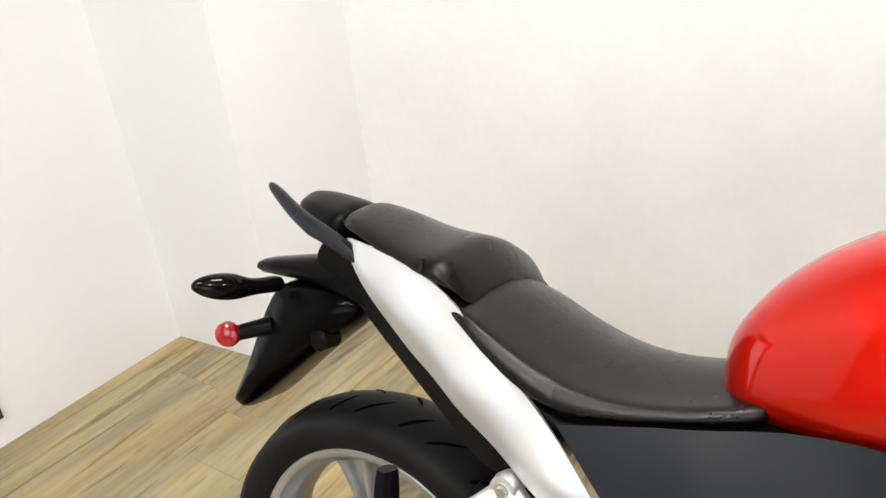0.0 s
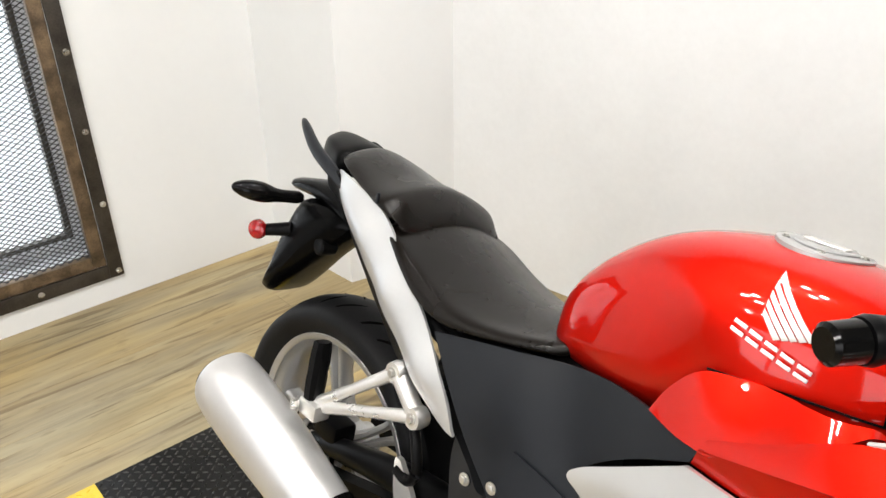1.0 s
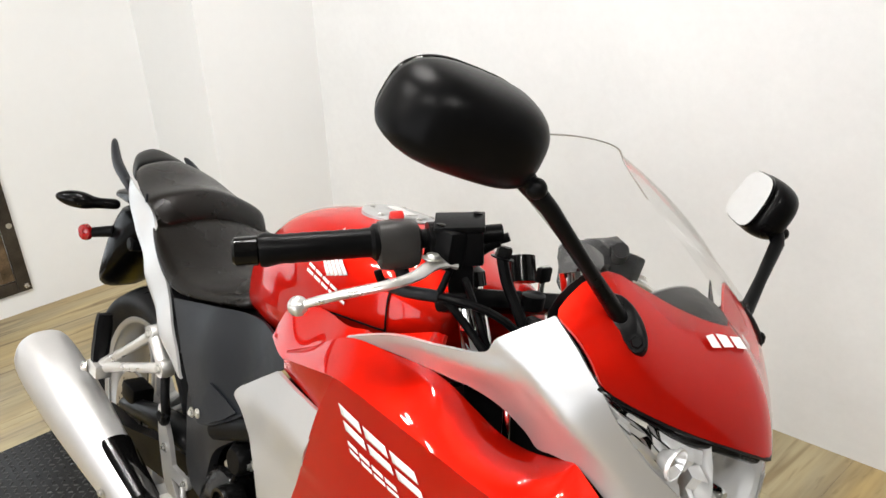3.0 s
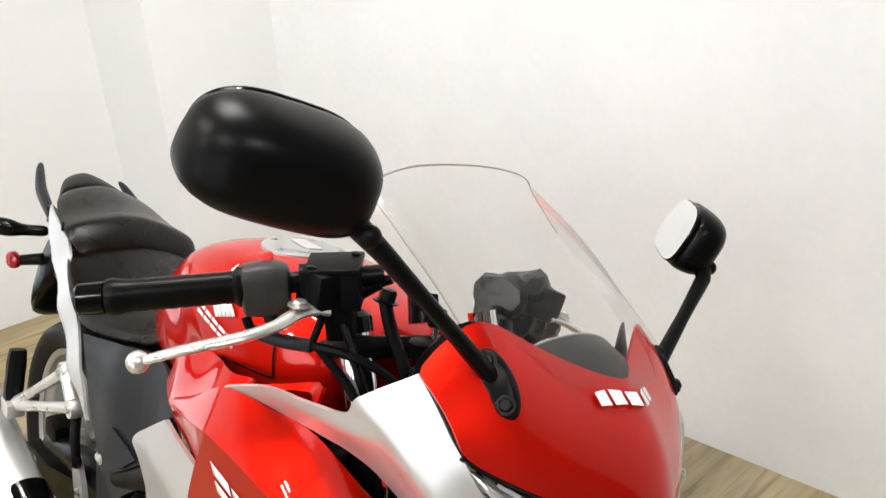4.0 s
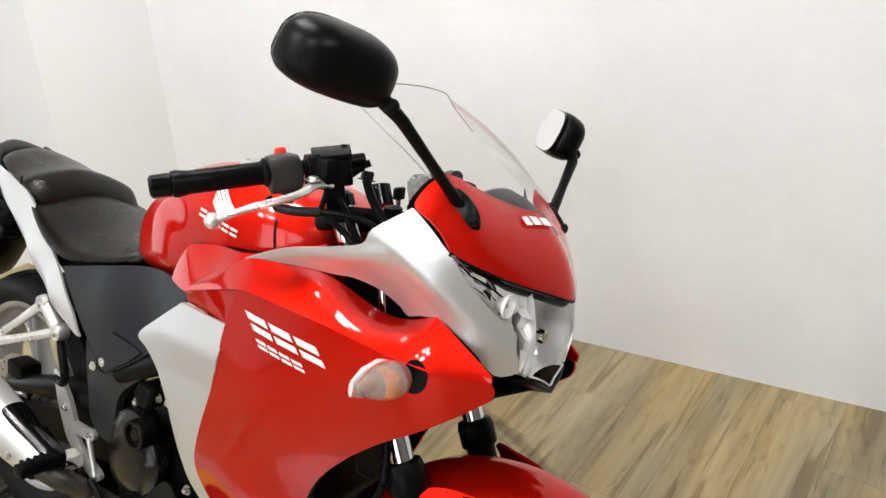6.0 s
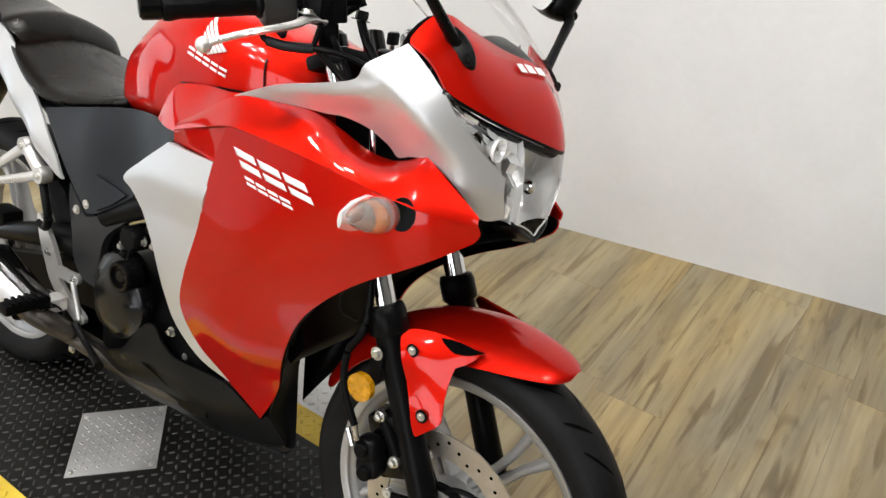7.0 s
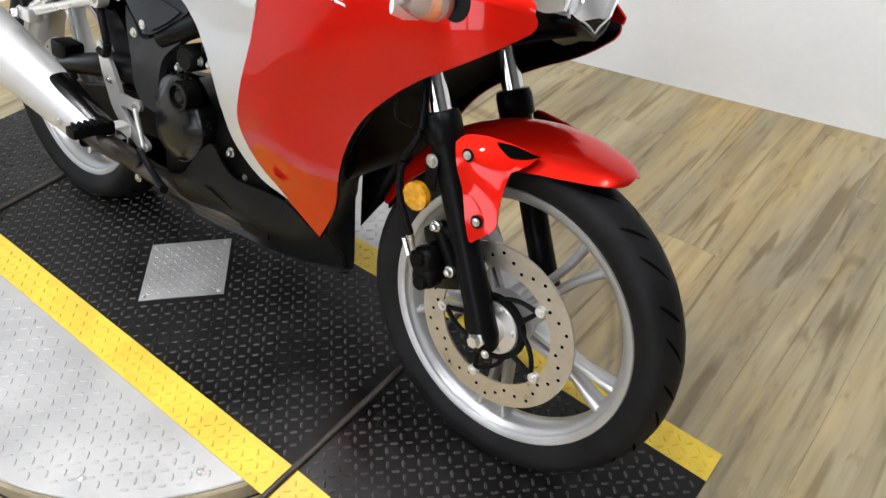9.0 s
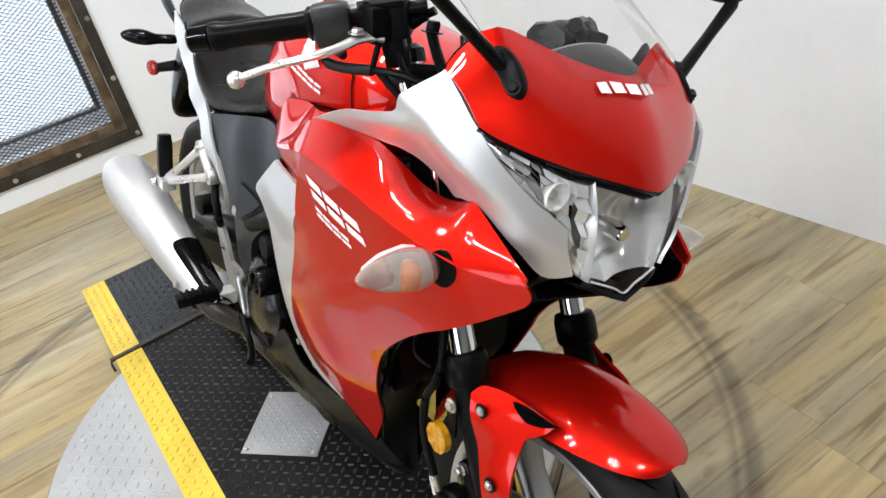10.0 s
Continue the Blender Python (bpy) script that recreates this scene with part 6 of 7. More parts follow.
for sgn in (-1, 1):
    ind = tagged(new("rear_indicator"), "slim black rear turn signal on a stalk")
    ind.parent = bike
    bm = bmesh.new()
    rings = []
    for p, a, b in (((-0.088, 0.055, 0.746), 0.011, 0.014), ((-0.096, 0.085, 0.748), 0.009, 0.012), ((-0.104, 0.112, 0.750), 0.010, 0.013), ((-0.114, 0.124, 0.752), 0.017, 0.020), ((-0.122, 0.146, 0.754), 0.019, 0.021), ((-0.130, 0.166, 0.756), 0.015, 0.017), ((-0.136, 0.180, 0.758), 0.007, 0.009), ((-0.137, 0.184, 0.758), 0.003, 0.004)):
        rings.append([bm.verts.new((p[0] + a * 1.25 * math.cos(q), sgn * p[1], p[2] + b * math.sin(q))) for q in [2 * math.pi * k / 14 for k in range(14)]])
    skin(bm, rings)
    body = part("stalk", bm, M_GLOSSBLK, ind)
    body.modifiers.new("round", "SUBSURF").levels = 1
    bm = bmesh.new()
    r0 = bmesh.ops.create_uvsphere(bm, u_segments=16, v_segments=8, radius=1)
    for v in bm.verts:
        v.co = Vector((-0.134 + v.co.x * 0.011, sgn * (0.150 + v.co.y * 0.022), 0.755 + v.co.z * 0.015))
    part("lens", bm, M_AMBER, ind, "amber lens")
    rr = tagged(new("rear_reflector"), "round red reflector beside the plate carrier")
    rr.parent = bike
    bm = bmesh.new()
    revolve(bm, [(0.0, sgn * 0.006), (0.012, sgn * 0.005), (0.018, sgn * 0.002), (0.0195, sgn * -0.002), (0.0195, sgn * -0.008), (0.0, sgn * -0.008)], 32, "y", (-0.147, sgn * 0.116, 0.667))
    bmesh.ops.rotate(bm, cent=(-0.147, sgn * 0.116, 0.667), matrix=Matrix.Rotation(-sgn * radians(24), 3, "Z"), verts=bm.verts)
    part("lens", bm, M_REDLENS, rr, "faceted red lens")
    bar("reflector_arm", [(-0.152, sgn * 0.111, 0.668), (-0.140, sgn * 0.100, 0.668), (-0.11, sgn * 0.06, 0.676)], [0.007, 0.012, 0.014], M_BLACK, rr)

# ---- side covers ----
COVER = sheet([(0.411, -0.150, 0.715), (0.524, -0.142, 0.745), (0.619, -0.132, 0.769), (0.693, -0.137, 0.779), (0.828, -0.180, 0.776), (0.766, -0.165, 0.733), (0.693, -0.154, 0.655), (0.665, -0.172, 0.598), (0.600, -0.178, 0.566), (0.529, -0.170, 0.606), (0.470, -0.162, 0.655), (0.600, -0.162, 0.68), (0.56, -0.155, 0.72)])
both("side_cover", [(0.410, 0.713, 1), (0.524, 0.742), (0.615, 0.764), (0.690, 0.776), (0.757, 0.781), (0.832, 0.786, 1), (0.824, 0.764, 1), (0.766, 0.727), (0.712, 0.684), (0.688, 0.652), (0.706, 0.632), (0.668, 0.600), (0.624, 0.572), (0.592, 0.562), (0.575, 0.572), (0.529, 0.604), (0.47, 0.655)], COVER, M_GREY, bike, "moulded dark grey side cover", thick=0.005)
both("cover_crease", [(0.594, 0.572, 1), (0.6075, 0.640, 1), (0.690, 0.626, 1), (0.664, 0.602, 1), (0.622, 0.576, 1)], COVER, M_GREY, bike, "triangular facet", push=0.005, thick=0.003, step=0.03)
for sgn in (-1, 1):
    bolt_part((0.594, sgn * 0.181, 0.580), (0, sgn, 0), bike, 0.006, 0.004)

# ---- frame, engine ----
for sgn in (-1, 1):
    bar("frame_spar", [(1.13, sgn * 0.06, 0.84), (0.95, sgn * 0.125, 0.72), (0.78, sgn * 0.150, 0.64), (0.62, sgn * 0.155, 0.56)], [0.03, 0.026, 0.022, 0.02], M_ENGINE, bike, "black steel frame tube", 14, 5)
    panel("frame_plate", [(0.486, 0.585, 1), (0.530, 0.560), (0.566, 0.542), (0.650, 0.585), (0.722, 0.632, 1), (0.738, 0.608, 1), (0.664, 0.556), (0.624, 0.518), (0.606, 0.470), (0.598, 0.440, 1), (0.592, 0.400, 1), (0.540, 0.400, 1), (0.508, 0.430), (0.504, 0.490), (0.488, 0.550)],
          sheet([(0.49, -0.146, 0.58), (0.72, -0.162, 0.62), (0.66, -0.162, 0.57), (0.60, -0.158, 0.45), (0.50, -0.148, 0.42), (0.56, -0.150, 0.34), (0.56, -0.160, 0.52)]), M_FRAME, bike, "satin black frame plate", thick=0.016, side=sgn, step=0.03)
    bar("seat_rail", [(0.62, sgn * 0.12, 0.66), (0.40, sgn * 0.125, 0.70), (0.15, sgn * 0.085, 0.78)], 0.014, M_ENGINE, bike, "", 12)
    bar("down_tube", [(1.05, sgn * 0.07, 0.78), (0.98, sgn * 0.1, 0.58), (0.86, sgn * 0.11, 0.42)], 0.014, M_ENGINE, bike, "", 12)
for x, z in ((0.530, 0.545), (0.700, 0.606)):
    bolt_part((x, -0.158, z), (0, -1, 0), bike, 0.0065, 0.006)
eng = tagged(new("engine"), "black single-cylinder engine")
eng.parent = bike
bm = bmesh.new()
box(bm, (0.56, -0.135, 0.22), (0.90, 0.135, 0.46), 0.05)
part("crankcase", bm, M_ENGINE, eng)
for k in range(9):
    bm = bmesh.new()
    box(bm, (-0.075, -0.095, -0.004), (0.075, 0.095, 0.004), 0.003, Matrix.Translation((0.842 - 0.006 * k, 0, 0.47 + 0.018 * k)) @ Matrix.Rotation(radians(-18), 4, "Y"))
    part("cooling_fin", bm, M_ENGINE, eng)
bm = bmesh.new()
box(bm, (-0.06, -0.08, -0.08), (0.06, 0.08, 0.09), 0.01, Matrix.Translation((0.82, 0, 0.54)) @ Matrix.Rotation(radians(-18), 4, "Y"))
box(bm, (-0.075, -0.105, -0.04), (0.075, 0.105, 0.04), 0.02, Matrix.Translation((0.79, 0, 0.67)) @ Matrix.Rotation(radians(-18), 4, "Y"))
part("cylinder", bm, M_ENGINE, eng)
bm = bmesh.new()
C0 = Vector((0.670, 0, 0.412))
rings = []
for rr, yy in ((0.078, -0.130), (0.080, -0.152), (0.076, -0.164), (0.070, -0.166), (0.060, -0.178), (0.038, -0.182), (0.0, -0.183)):
    rings.append([bm.verts.new((C0.x + rr * (0.92 + 0.08 * math.cos(3 * a)) * math.cos(a), yy, C0.z + rr * (1.12 + 0.08 * math.sin(a)) * math.sin(a))) for a in [2 * math.pi * k / 48 for k in range(48)]])
skin(bm, rings, False)
cover = part("clutch_cover", bm, M_COVER, eng, "black clutch cover")
for k in range(9):
    a = 2 * math.pi * k / 9 + 0.2
    bolt_part((C0.x + 0.081 * math.cos(a), -0.150, C0.z + 0.093 * math.sin(a)), (0, -1, 0), cover, 0.005, 0.006, M_ENGINE)
bm = bmesh.new()
revolve(bm, [(0.0, -0.192), (0.010, -0.192), (0.014, -0.188), (0.020, -0.188), (0.0215, -0.195), (0.027, -0.195), (0.029, -0.188), (0.029, -0.16)], 32, "y", (0.713, 0, 0.482))
part("oil_filler_cap", bm, M_GLOSSBLK, cover)
bm = bmesh.new()
revolve(bm, [(0.0, -0.170), (0.020, -0.170), (0.025, -0.164), (0.025, -0.13)], 24, "y", (0.70, 0, 0.545))
part("breather_boss", bm, M_ENGINE, eng)
for x, z in ((0.66, 0.515), (0.722, 0.545), (0.752, 0.547), (0.750, 0.575), (0.77, 0.590), (0.812, 0.400)):
    bolt_part((x, -0.15, z), (0, -1, 0), eng, 0.0065, 0.008)
bar("coolant_hose", [(0.80, -0.14, 0.62), (0.76, -0.15, 0.60), (0.73, -0.14, 0.57), (0.72, -0.1, 0.60)], 0.011, M_BLACK, eng, "black rubber hose", 12, 5)
bar("exhaust_header", [(0.88, -0.05, 0.60), (0.96, -0.075, 0.50), (0.94, -0.09, 0.34), (0.82, -0.105, 0.245), (0.62, -0.12, 0.235), (0.50, -0.15, 0.26), (0.44, -0.185, 0.30)], 0.021, M_STEEL, bike, "dark steel exhaust pipe", 16, 6)
bar("gear_cable", [(0.66, -0.15, 0.57), (0.70, -0.16, 0.545), (0.69, -0.158, 0.50), (0.655, -0.15, 0.47)], 0.0045, M_BLACK, eng, "", 8, 5)

# ---- silencer ----
sil = tagged(new("silencer"), "satin silver oval exhaust silencer")
sil.parent = bike
A, B = Vector((0.030, -0.258, 0.470)), Vector((0.455, -0.205, 0.318))
d = (B - A).normalized()
su = Vector((0, 1, 0)) - d * d.y
su.normalize()
sv = d.cross(su)
rings = []
for t, a, b in ((-0.012, 0.040, 0.042), (-0.004, 0.049, 0.051), (0.03, 0.056, 0.060), (0.12, 0.059, 0.064), (0.35, 0.058, 0.063), (0.6, 0.051, 0.056), (0.85, 0.042, 0.046), (0.98, 0.037, 0.040)):
    c = A.lerp(B, t)
    rings.append([c + su * a * math.copysign(abs(math.cos(q)) ** 0.85, math.cos(q)) + sv * b * math.copysign(abs(math.sin(q)) ** 0.85, math.sin(q)) for q in [2 * math.pi * k / 28 for k in range(28)]])
loft("can", rings, M_PIPE, sil, "satin silver can", cap=False, sub=1, angle=60)
bm = bmesh.new()
tube(bm, [A - d * 0.006, A + d * 0.02], [0.044, 0.044], 28)
tube(bm, [A - d * 0.018, A + d * 0.01], [0.018, 0.018], 20)
part("end_cap", bm, M_BLACK, sil, "black end cap")
rings = []
for t, a, b in ((0.70, 0.052, 0.057), (0.85, 0.046, 0.050), (1.0, 0.040, 0.043), (1.10, 0.034, 0.036)):
    c = A.lerp(B, t)
    rings.append([c + su * a * math.cos(q) + sv * b * math.sin(q) for q in [radians(-35 + 14 * k) for k in range(12)]])
strip_surface("heat_shield", rings, M_GLOSSBLK, sil, "black heat shield", 0.003, 1)
bar("link_pipe", [A.lerp(B, 0.96), A.lerp(B, 1.08), (0.52, -0.16, 0.27)], [0.032, 0.024, 0.019], M_STEEL, sil, "", 20, 4)
bolt_part(A.lerp(B, 0.86) - su * 0.044 + sv * 0.0, -su, sil, 0.006, 0.006)

# ---- swingarm, shock, hugger ----
for sgn in (-1, 1):
    loft("swingarm", [[(x, sgn * y + a * 0.014, z + b * h) for a, b in ((-1, -1), (1, -1), (1, 1), (-1, 1))] for x, y, z, h in ((0.04, 0.115, 0.295, 0.018), (0.09, 0.115, 0.292, 0.030), (0.18, 0.112, 0.300, 0.028), (0.36, 0.098, 0.335, 0.040), (0.54, 0.09, 0.36, 0.05))], M_ENGINE, bike, "black box-section swingarm", sub=0, angle=30)
    bm = bmesh.new()
    revolve(bm, [(0.0, sgn * 0.146), (0.013, sgn * 0.146), (0.015, sgn * 0.130), (0.021, sgn * 0.129), (0.021, sgn * 0.12), (0.0, sgn * 0.12)], 6, "y", AX_R)
    part("rear_axle_nut", bm, M_ZINC, bike)
rows = []
for ang in range(20, 128, 12):
    a = radians(ang)
    q = R_R + 0.018
    rows.append([(AX_R.x + (q - 0.03 * (abs(u) > 0.9)) * math.cos(a), 0.072 * u, AX_R.z + (q - 0.03 * (abs(u) > 0.9)) * math.sin(a)) for u in (-1, -0.85, -0.4, 0, 0.4, 0.85, 1)])
strip_surface("tyre_hugger", rows[:4], M_BLACK, bike, "black tyre hugger", 0.003, 1)
rows = [[(0.30, y, 0.52), (0.37, y, 0.60), (0.40, y, 0.68), (0.34, y * 0.9, 0.76)] for y in (-0.095, -0.05, 0, 0.05, 0.095)]
strip_surface("rear_inner_guard", rows, M_BLACK, bike, "black inner mudguard ahead of the rear tyre", 0.004, 1)
bar("chain_guard", [(0.12, -0.105, 0.350), (0.26, -0.108, 0.395), (0.40, -0.108, 0.43), (0.52, -0.1, 0.44)], [0.016, 0.024, 0.03, 0.03], M_BLACK, bike, "black chain and arm guard", 10, 4)
bm = bmesh.new()
box(bm, (-0.03, -0.028, -0.02), (0.035, 0.02, 0.02), 0.008, Matrix.Translation((0.165, -0.095, 0.40)))
part("rear_caliper", bm, M_ENGINE, bike)
bar("rear_brake_hose", [(0.40, -0.150, 0.575), (0.435, -0.165, 0.54), (0.445, -0.165, 0.50), (0.42, -0.155, 0.47), (0.39, -0.15, 0.47)], 0.0085, M_BLACK, bike, "black rubber hose", 10, 6)

# ---- foot rests ----
for sgn in (-1, 1):
    h = tagged(new("passenger_peg_hanger"), "bare aluminium triangular passenger foot-rest hanger")
    h.parent = bike
    PT, PL, PE = Vector((0.362, sgn * 0.158, 0.625)), Vector((0.422, sgn * 0.162, 0.582)), Vector((0.238, sgn * 0.212, 0.512))
    bm = bmesh.new()
    tube(bm, [PT, PT.lerp(PE, 0.5), PE], [0.011, 0.009, 0.012], 10)
    tube(bm, [PL, PL.lerp(PE, 0.5), PE], [0.011, 0.009, 0.012], 10)
    tube(bm, [PT, PL], [0.014, 0.014], 10)
    for p in (PT, PL):
        revolve(bm, [(0.0, sgn * 0.012), (0.016, sgn * 0.012), (0.018, 0.0), (0.016, -sgn * 0.012), (0.0, -sgn * 0.012)], 24, "y", p)
    box(bm, tuple(PE + Vector((-0.016, -0.016, -0.014))), tuple(PE + Vector((0.03, 0.016, 0.014))), 0.006)
    part("bracket", bm, M_BARE, h, "bare cast aluminium bracket")
    for p in (PT, PL):
        bolt_part(p + Vector((0, sgn * 0.012, 0)), (0, sgn, 0), h, 0.0065, 0.006)
    bm = bmesh.new()
    rings = []
    top = PE + Vector((-0.012, -sgn * 0.012, 0.105))
    s_, u_, d_ = frame_of(top - PE)
    for t, a, b in ((0.0, 0.012, 0.010), (0.12, 0.014, 0.012), (0.25, 0.015, 0.011), (0.4, 0.0155, 0.012), (0.55, 0.015, 0.011), (0.7, 0.0155, 0.012), (0.85, 0.015, 0.011), (1.0, 0.013, 0.010)):
        c = PE.lerp(top, t)
        rings.append([bm.verts.new(c + s_ * a * x + u_ * b * y) for x, y in ((-1, -0.6), (-0.5, -1), (0.5, -1), (1, -0.6), (1, 0.6), (0.5, 1), (-0.5, 1), (-1, 0.6))])
    skin(bm, rings)
    part("folding_peg", bm, M_BLACK, h, "folded black rubber peg", angle=30)
    bolt_part(PE + Vector((-0.018, sgn * 0.014, -0.004)), (-0.5, sgn, 0), h, 0.009, 0.012)
    g = tagged(new("rider_peg_hanger"), "bare aluminium heel guard and rider foot rest")
    g.parent = bike
    flat = lambda x, z: -0.152
    panel("heel_guard", [(0.384, 0.482), (0.392, 0.490), (0.402, 0.483), (0.436, 0.444), (0.460, 0.397, 1), (0.498, 0.398), (0.516, 0.402), (0.527, 0.390), (0.516, 0.376), (0.480, 0.374), (0.458, 0.372, 1), (0.496, 0.341), (0.540, 0.322), (0.550, 0.309), (0.538, 0.296), (0.522, 0.294), (0.472, 0.321), (0.432, 0.352), (0.412, 0.389), (0.394, 0.432)], flat, M_BARE, g, "bare cast aluminium heel guard", thick=0.009, step=0.03, side=sgn)
    bar("guard_strut", [(0.516, sgn * 0.156, 0.386), (0.540, sgn * 0.156, 0.312)], 0.0055, M_BARE, g, "", 10)
    for x, z in ((0.424, 0.418), (0.514, 0.388), (0.536, 0.308)):
        bolt_part((x, sgn * 0.1525, z), (0, sgn, 0), g, 0.0055, 0.006)
    bm = bmesh.new()
    box(bm, (0.462, min(sgn * 0.155, sgn * 0.195), 0.315), (0.50, max(sgn * 0.155, sgn * 0.195), 0.345), 0.006)
    part("peg_clevis", bm, M_BARE, g)
    bm = bmesh.new()
    box(bm, (0.468, min(sgn * 0.195, sgn * 0.285), 0.340), (0.498, max(sgn * 0.195, sgn * 0.285), 0.362), 0.005, Matrix.Translation((0.01, 0, 0.0)))
    peg = part("rider_peg", bm, M_BLACK, g, "black ribbed rubber peg")
    for k in range(6):
        bm = bmesh.new()
        box(bm, (0.478, sgn * (0.205 + 0.013 * k) - 0.003, 0.360), (0.508, sgn * (0.205 + 0.013 * k) + 0.003, 0.366), 0.001)
        part("rib", bm, M_BLACK, peg)
bar("brake_pedal", [(0.53, -0.16, 0.30), (0.60, -0.17, 0.27), (0.665, -0.195, 0.275)], [0.008, 0.007, 0.009], M_ENGINE, bike, "", 10, 4)
ss = tagged(new("side_stand"), "black side stand, lowered")
ss.parent = bike
bar("stand_leg", [(0.60, 0.13, 0.24), (0.585, 0.19, 0.145), (0.575, 0.230, 0.070)], [0.014, 0.012, 0.011], M_ENGINE, ss)
bm = bmesh.new()
box(bm, (0.545, 0.215, 0.060), (0.605, 0.255, 0.070), 0.004, Matrix.Translation((0.575, 0.235, 0.065)) @ Matrix.Rotation(radians(15.5), 4, "X") @ Matrix.Translation((-0.575, -0.235, -0.065)))
part("stand_foot", bm, M_ENGINE, ss)

# ---- handlebars ----
for sgn in (-1, 1):
    hb_ = tagged(new("handlebar"), "black clip-on handlebar with rubber grip and lever")
    hb_.parent = bike
    E0, E1 = Vector((0.952, sgn * 0.348, 0.988)), Vector((1.097, sgn * 0.097, 1.040))
    ax = (E1 - E0).normalized()
    L = (E1 - E0).length
    at = lambda s, dz=0.0: E0 + ax * s + Vector((0, 0, dz))
    bar("bar_tube", [at(0.02), at(L)], 0.011, M_BLACK, hb_)
    bm = bmesh.new()
    tube(bm, [at(0.0), at(0.003), at(0.026), at(0.028)], [0.012, 0.0155, 0.0160, 0.012], 20)
    part("bar_end_weight", bm, M_GLOSSBLK, hb_)
    bm = bmesh.new()
    prof = [(0.028, 0.0170), (0.034, 0.0185), (0.042, 0.0172), (0.050, 0.0158)] + [(0.055 + 0.0065 * k, 0.0158 + 0.0005 * (k % 2)) for k in range(13)] + [(0.146, 0.0165), (0.150, 0.0205), (0.156, 0.0205), (0.158, 0.014)]
    tube(bm, [at(s) for s, _ in prof], [r for _, r in prof], 24)
    part("grip", bm, M_BLACK, hb_, "black rubber grip", angle=25)
    bm = bmesh.new()
    s_, u_, d_ = frame_of(ax)
    M = Matrix((( *s_, 0), (*u_, 0), (*d_, 0), (0, 0, 0, 1))).transposed()
    M.translation = at(0.177)
    rings = []
    for t, a, b in ((-0.024, 0.017, 0.021), (-0.021, 0.021, 0.026), (-0.004, 0.022, 0.028), (0.012, 0.022, 0.027), (0.021, 0.020, 0.024), (0.024, 0.016, 0.018)):
        rings.append([bm.verts.new(M @ Vector((a * math.copysign(abs(math.cos(q)) ** 0.7, math.cos(q)), b * math.copysign(abs(math.sin(q)) ** 0.7, math.sin(q)) - 0.004, t))) for q in [2 * math.pi * k / 24 for k in range(24)]])
    skin(bm, rings)
    sw = part("switch_housing", bm, M_SWITCH, hb_, "grey-black switch housing", angle=40)
    bm = bmesh.new()
    back = radians(42) * (1 if s_.dot(Vector((-0.866, -0.5 * sgn, 0))) > 0 else -1)
    box(bm, (-0.011, 0.021, -0.007), (0.011, 0.032, 0.009), 0.003, M @ Matrix.Rotation(-back, 4, "Z"))
    part("kill_switch", bm, M_KILL if sgn < 0 else M_BLACK, sw, "red rocker switch" if sgn < 0 else "")
    bm = bmesh.new()
    tube(bm, [M @ Vector((0.0, -0.022, 0.0)), M @ Vector((0.0, -0.040, 0.004)), M @ Vector((0.004, -0.046, 0.006))], [0.009, 0.008, 0.005], 12)
    part("cable_boot", bm, M_GREY, sw)
    bm = bmesh.new()
    tube(bm, [at(0.210), at(0.232)], 0.0185, 20)
    box(bm, tuple(at(0.221) + Vector((-0.006, -0.014, -0.028))), tuple(at(0.221) + Vector((0.036, 0.014, 0.016))), 0.006)
    part("lever_clamp", bm, M_BLACK, hb_)
    lever = [Vector((x, sgn * y, z)) for x, y, z in ((1.0895, 0.1565, 1.005), (1.088, 0.175, 1.007), (1.092, 0.195, 1.006), (1.101, 0.222, 1.001), (1.099, 0.256, 0.994), (1.086, 0.290, 0.985), (1.068, 0.315, 0.973), (1.054, 0.328, 0.9636))]
    bm = bmesh.new()
    path = spline(lever, 6)
    rings = []
    for i, p in enumerate(path):
        q = path[min(i + 1, len(path) - 1)] - path[max(i - 1, 0)]
        s1, u1, d1 = frame_of(q)
        t = i / (len(path) - 1)
        a, b = 0.0095 - 0.004 * t, 0.0055 - 0.001 * t
        rings.append([bm.verts.new(p + s1 * a * math.cos(w_) + u1 * b * math.sin(w_)) for w_ in [2 * math.pi * k / 12 for k in range(12)]])
    skin(bm, rings)
    bmesh.ops.create_uvsphere(bm, u_segments=16, v_segments=10, radius=0.0105, matrix=Matrix.Translation(lever[-1]))
    part("brake_lever" if sgn < 0 else "clutch_lever", bm, M_BARE, hb_, "bare aluminium lever with ball end")
    bm = bmesh.new()
    bolt(bm, (1.089, sgn * 0.189, 1.0135), (0, 0, 1), 0.008, 0.006)
    part("lever_pivot", bm, M_ZINC, hb_)
    if sgn < 0:
        bm = bmesh.new()
        Mr = Matrix.Translation((1.076, -0.138, 1.026)) @ Matrix.Rotation(radians(15.5), 4, "X") @ Matrix.Rotation(radians(46), 4, "Z")
        box(bm, (-0.026, -0.020, -0.022), (0.026, 0.020, 0.020), 0.004, Mr)
        res = part("brake_reservoir", bm, M_BLACK, hb_, "square black brake fluid reservoir")
        bm = bmesh.new()
        box(bm, (-0.028, -0.022, 0.0203), (0.028, 0.022, 0.027), 0.002, Mr)
        part("reservoir_lid", bm, M_BLACK, res)
        for dx, dy in ((-0.020, -0.015), (0.020, 0.015)):
            bolt_part(Mr @ Vector((dx, dy, 0.027)), (0, 0, 1), res, 0.0035, 0.002, M_BLACK, "screw")
        bm = bmesh.new()
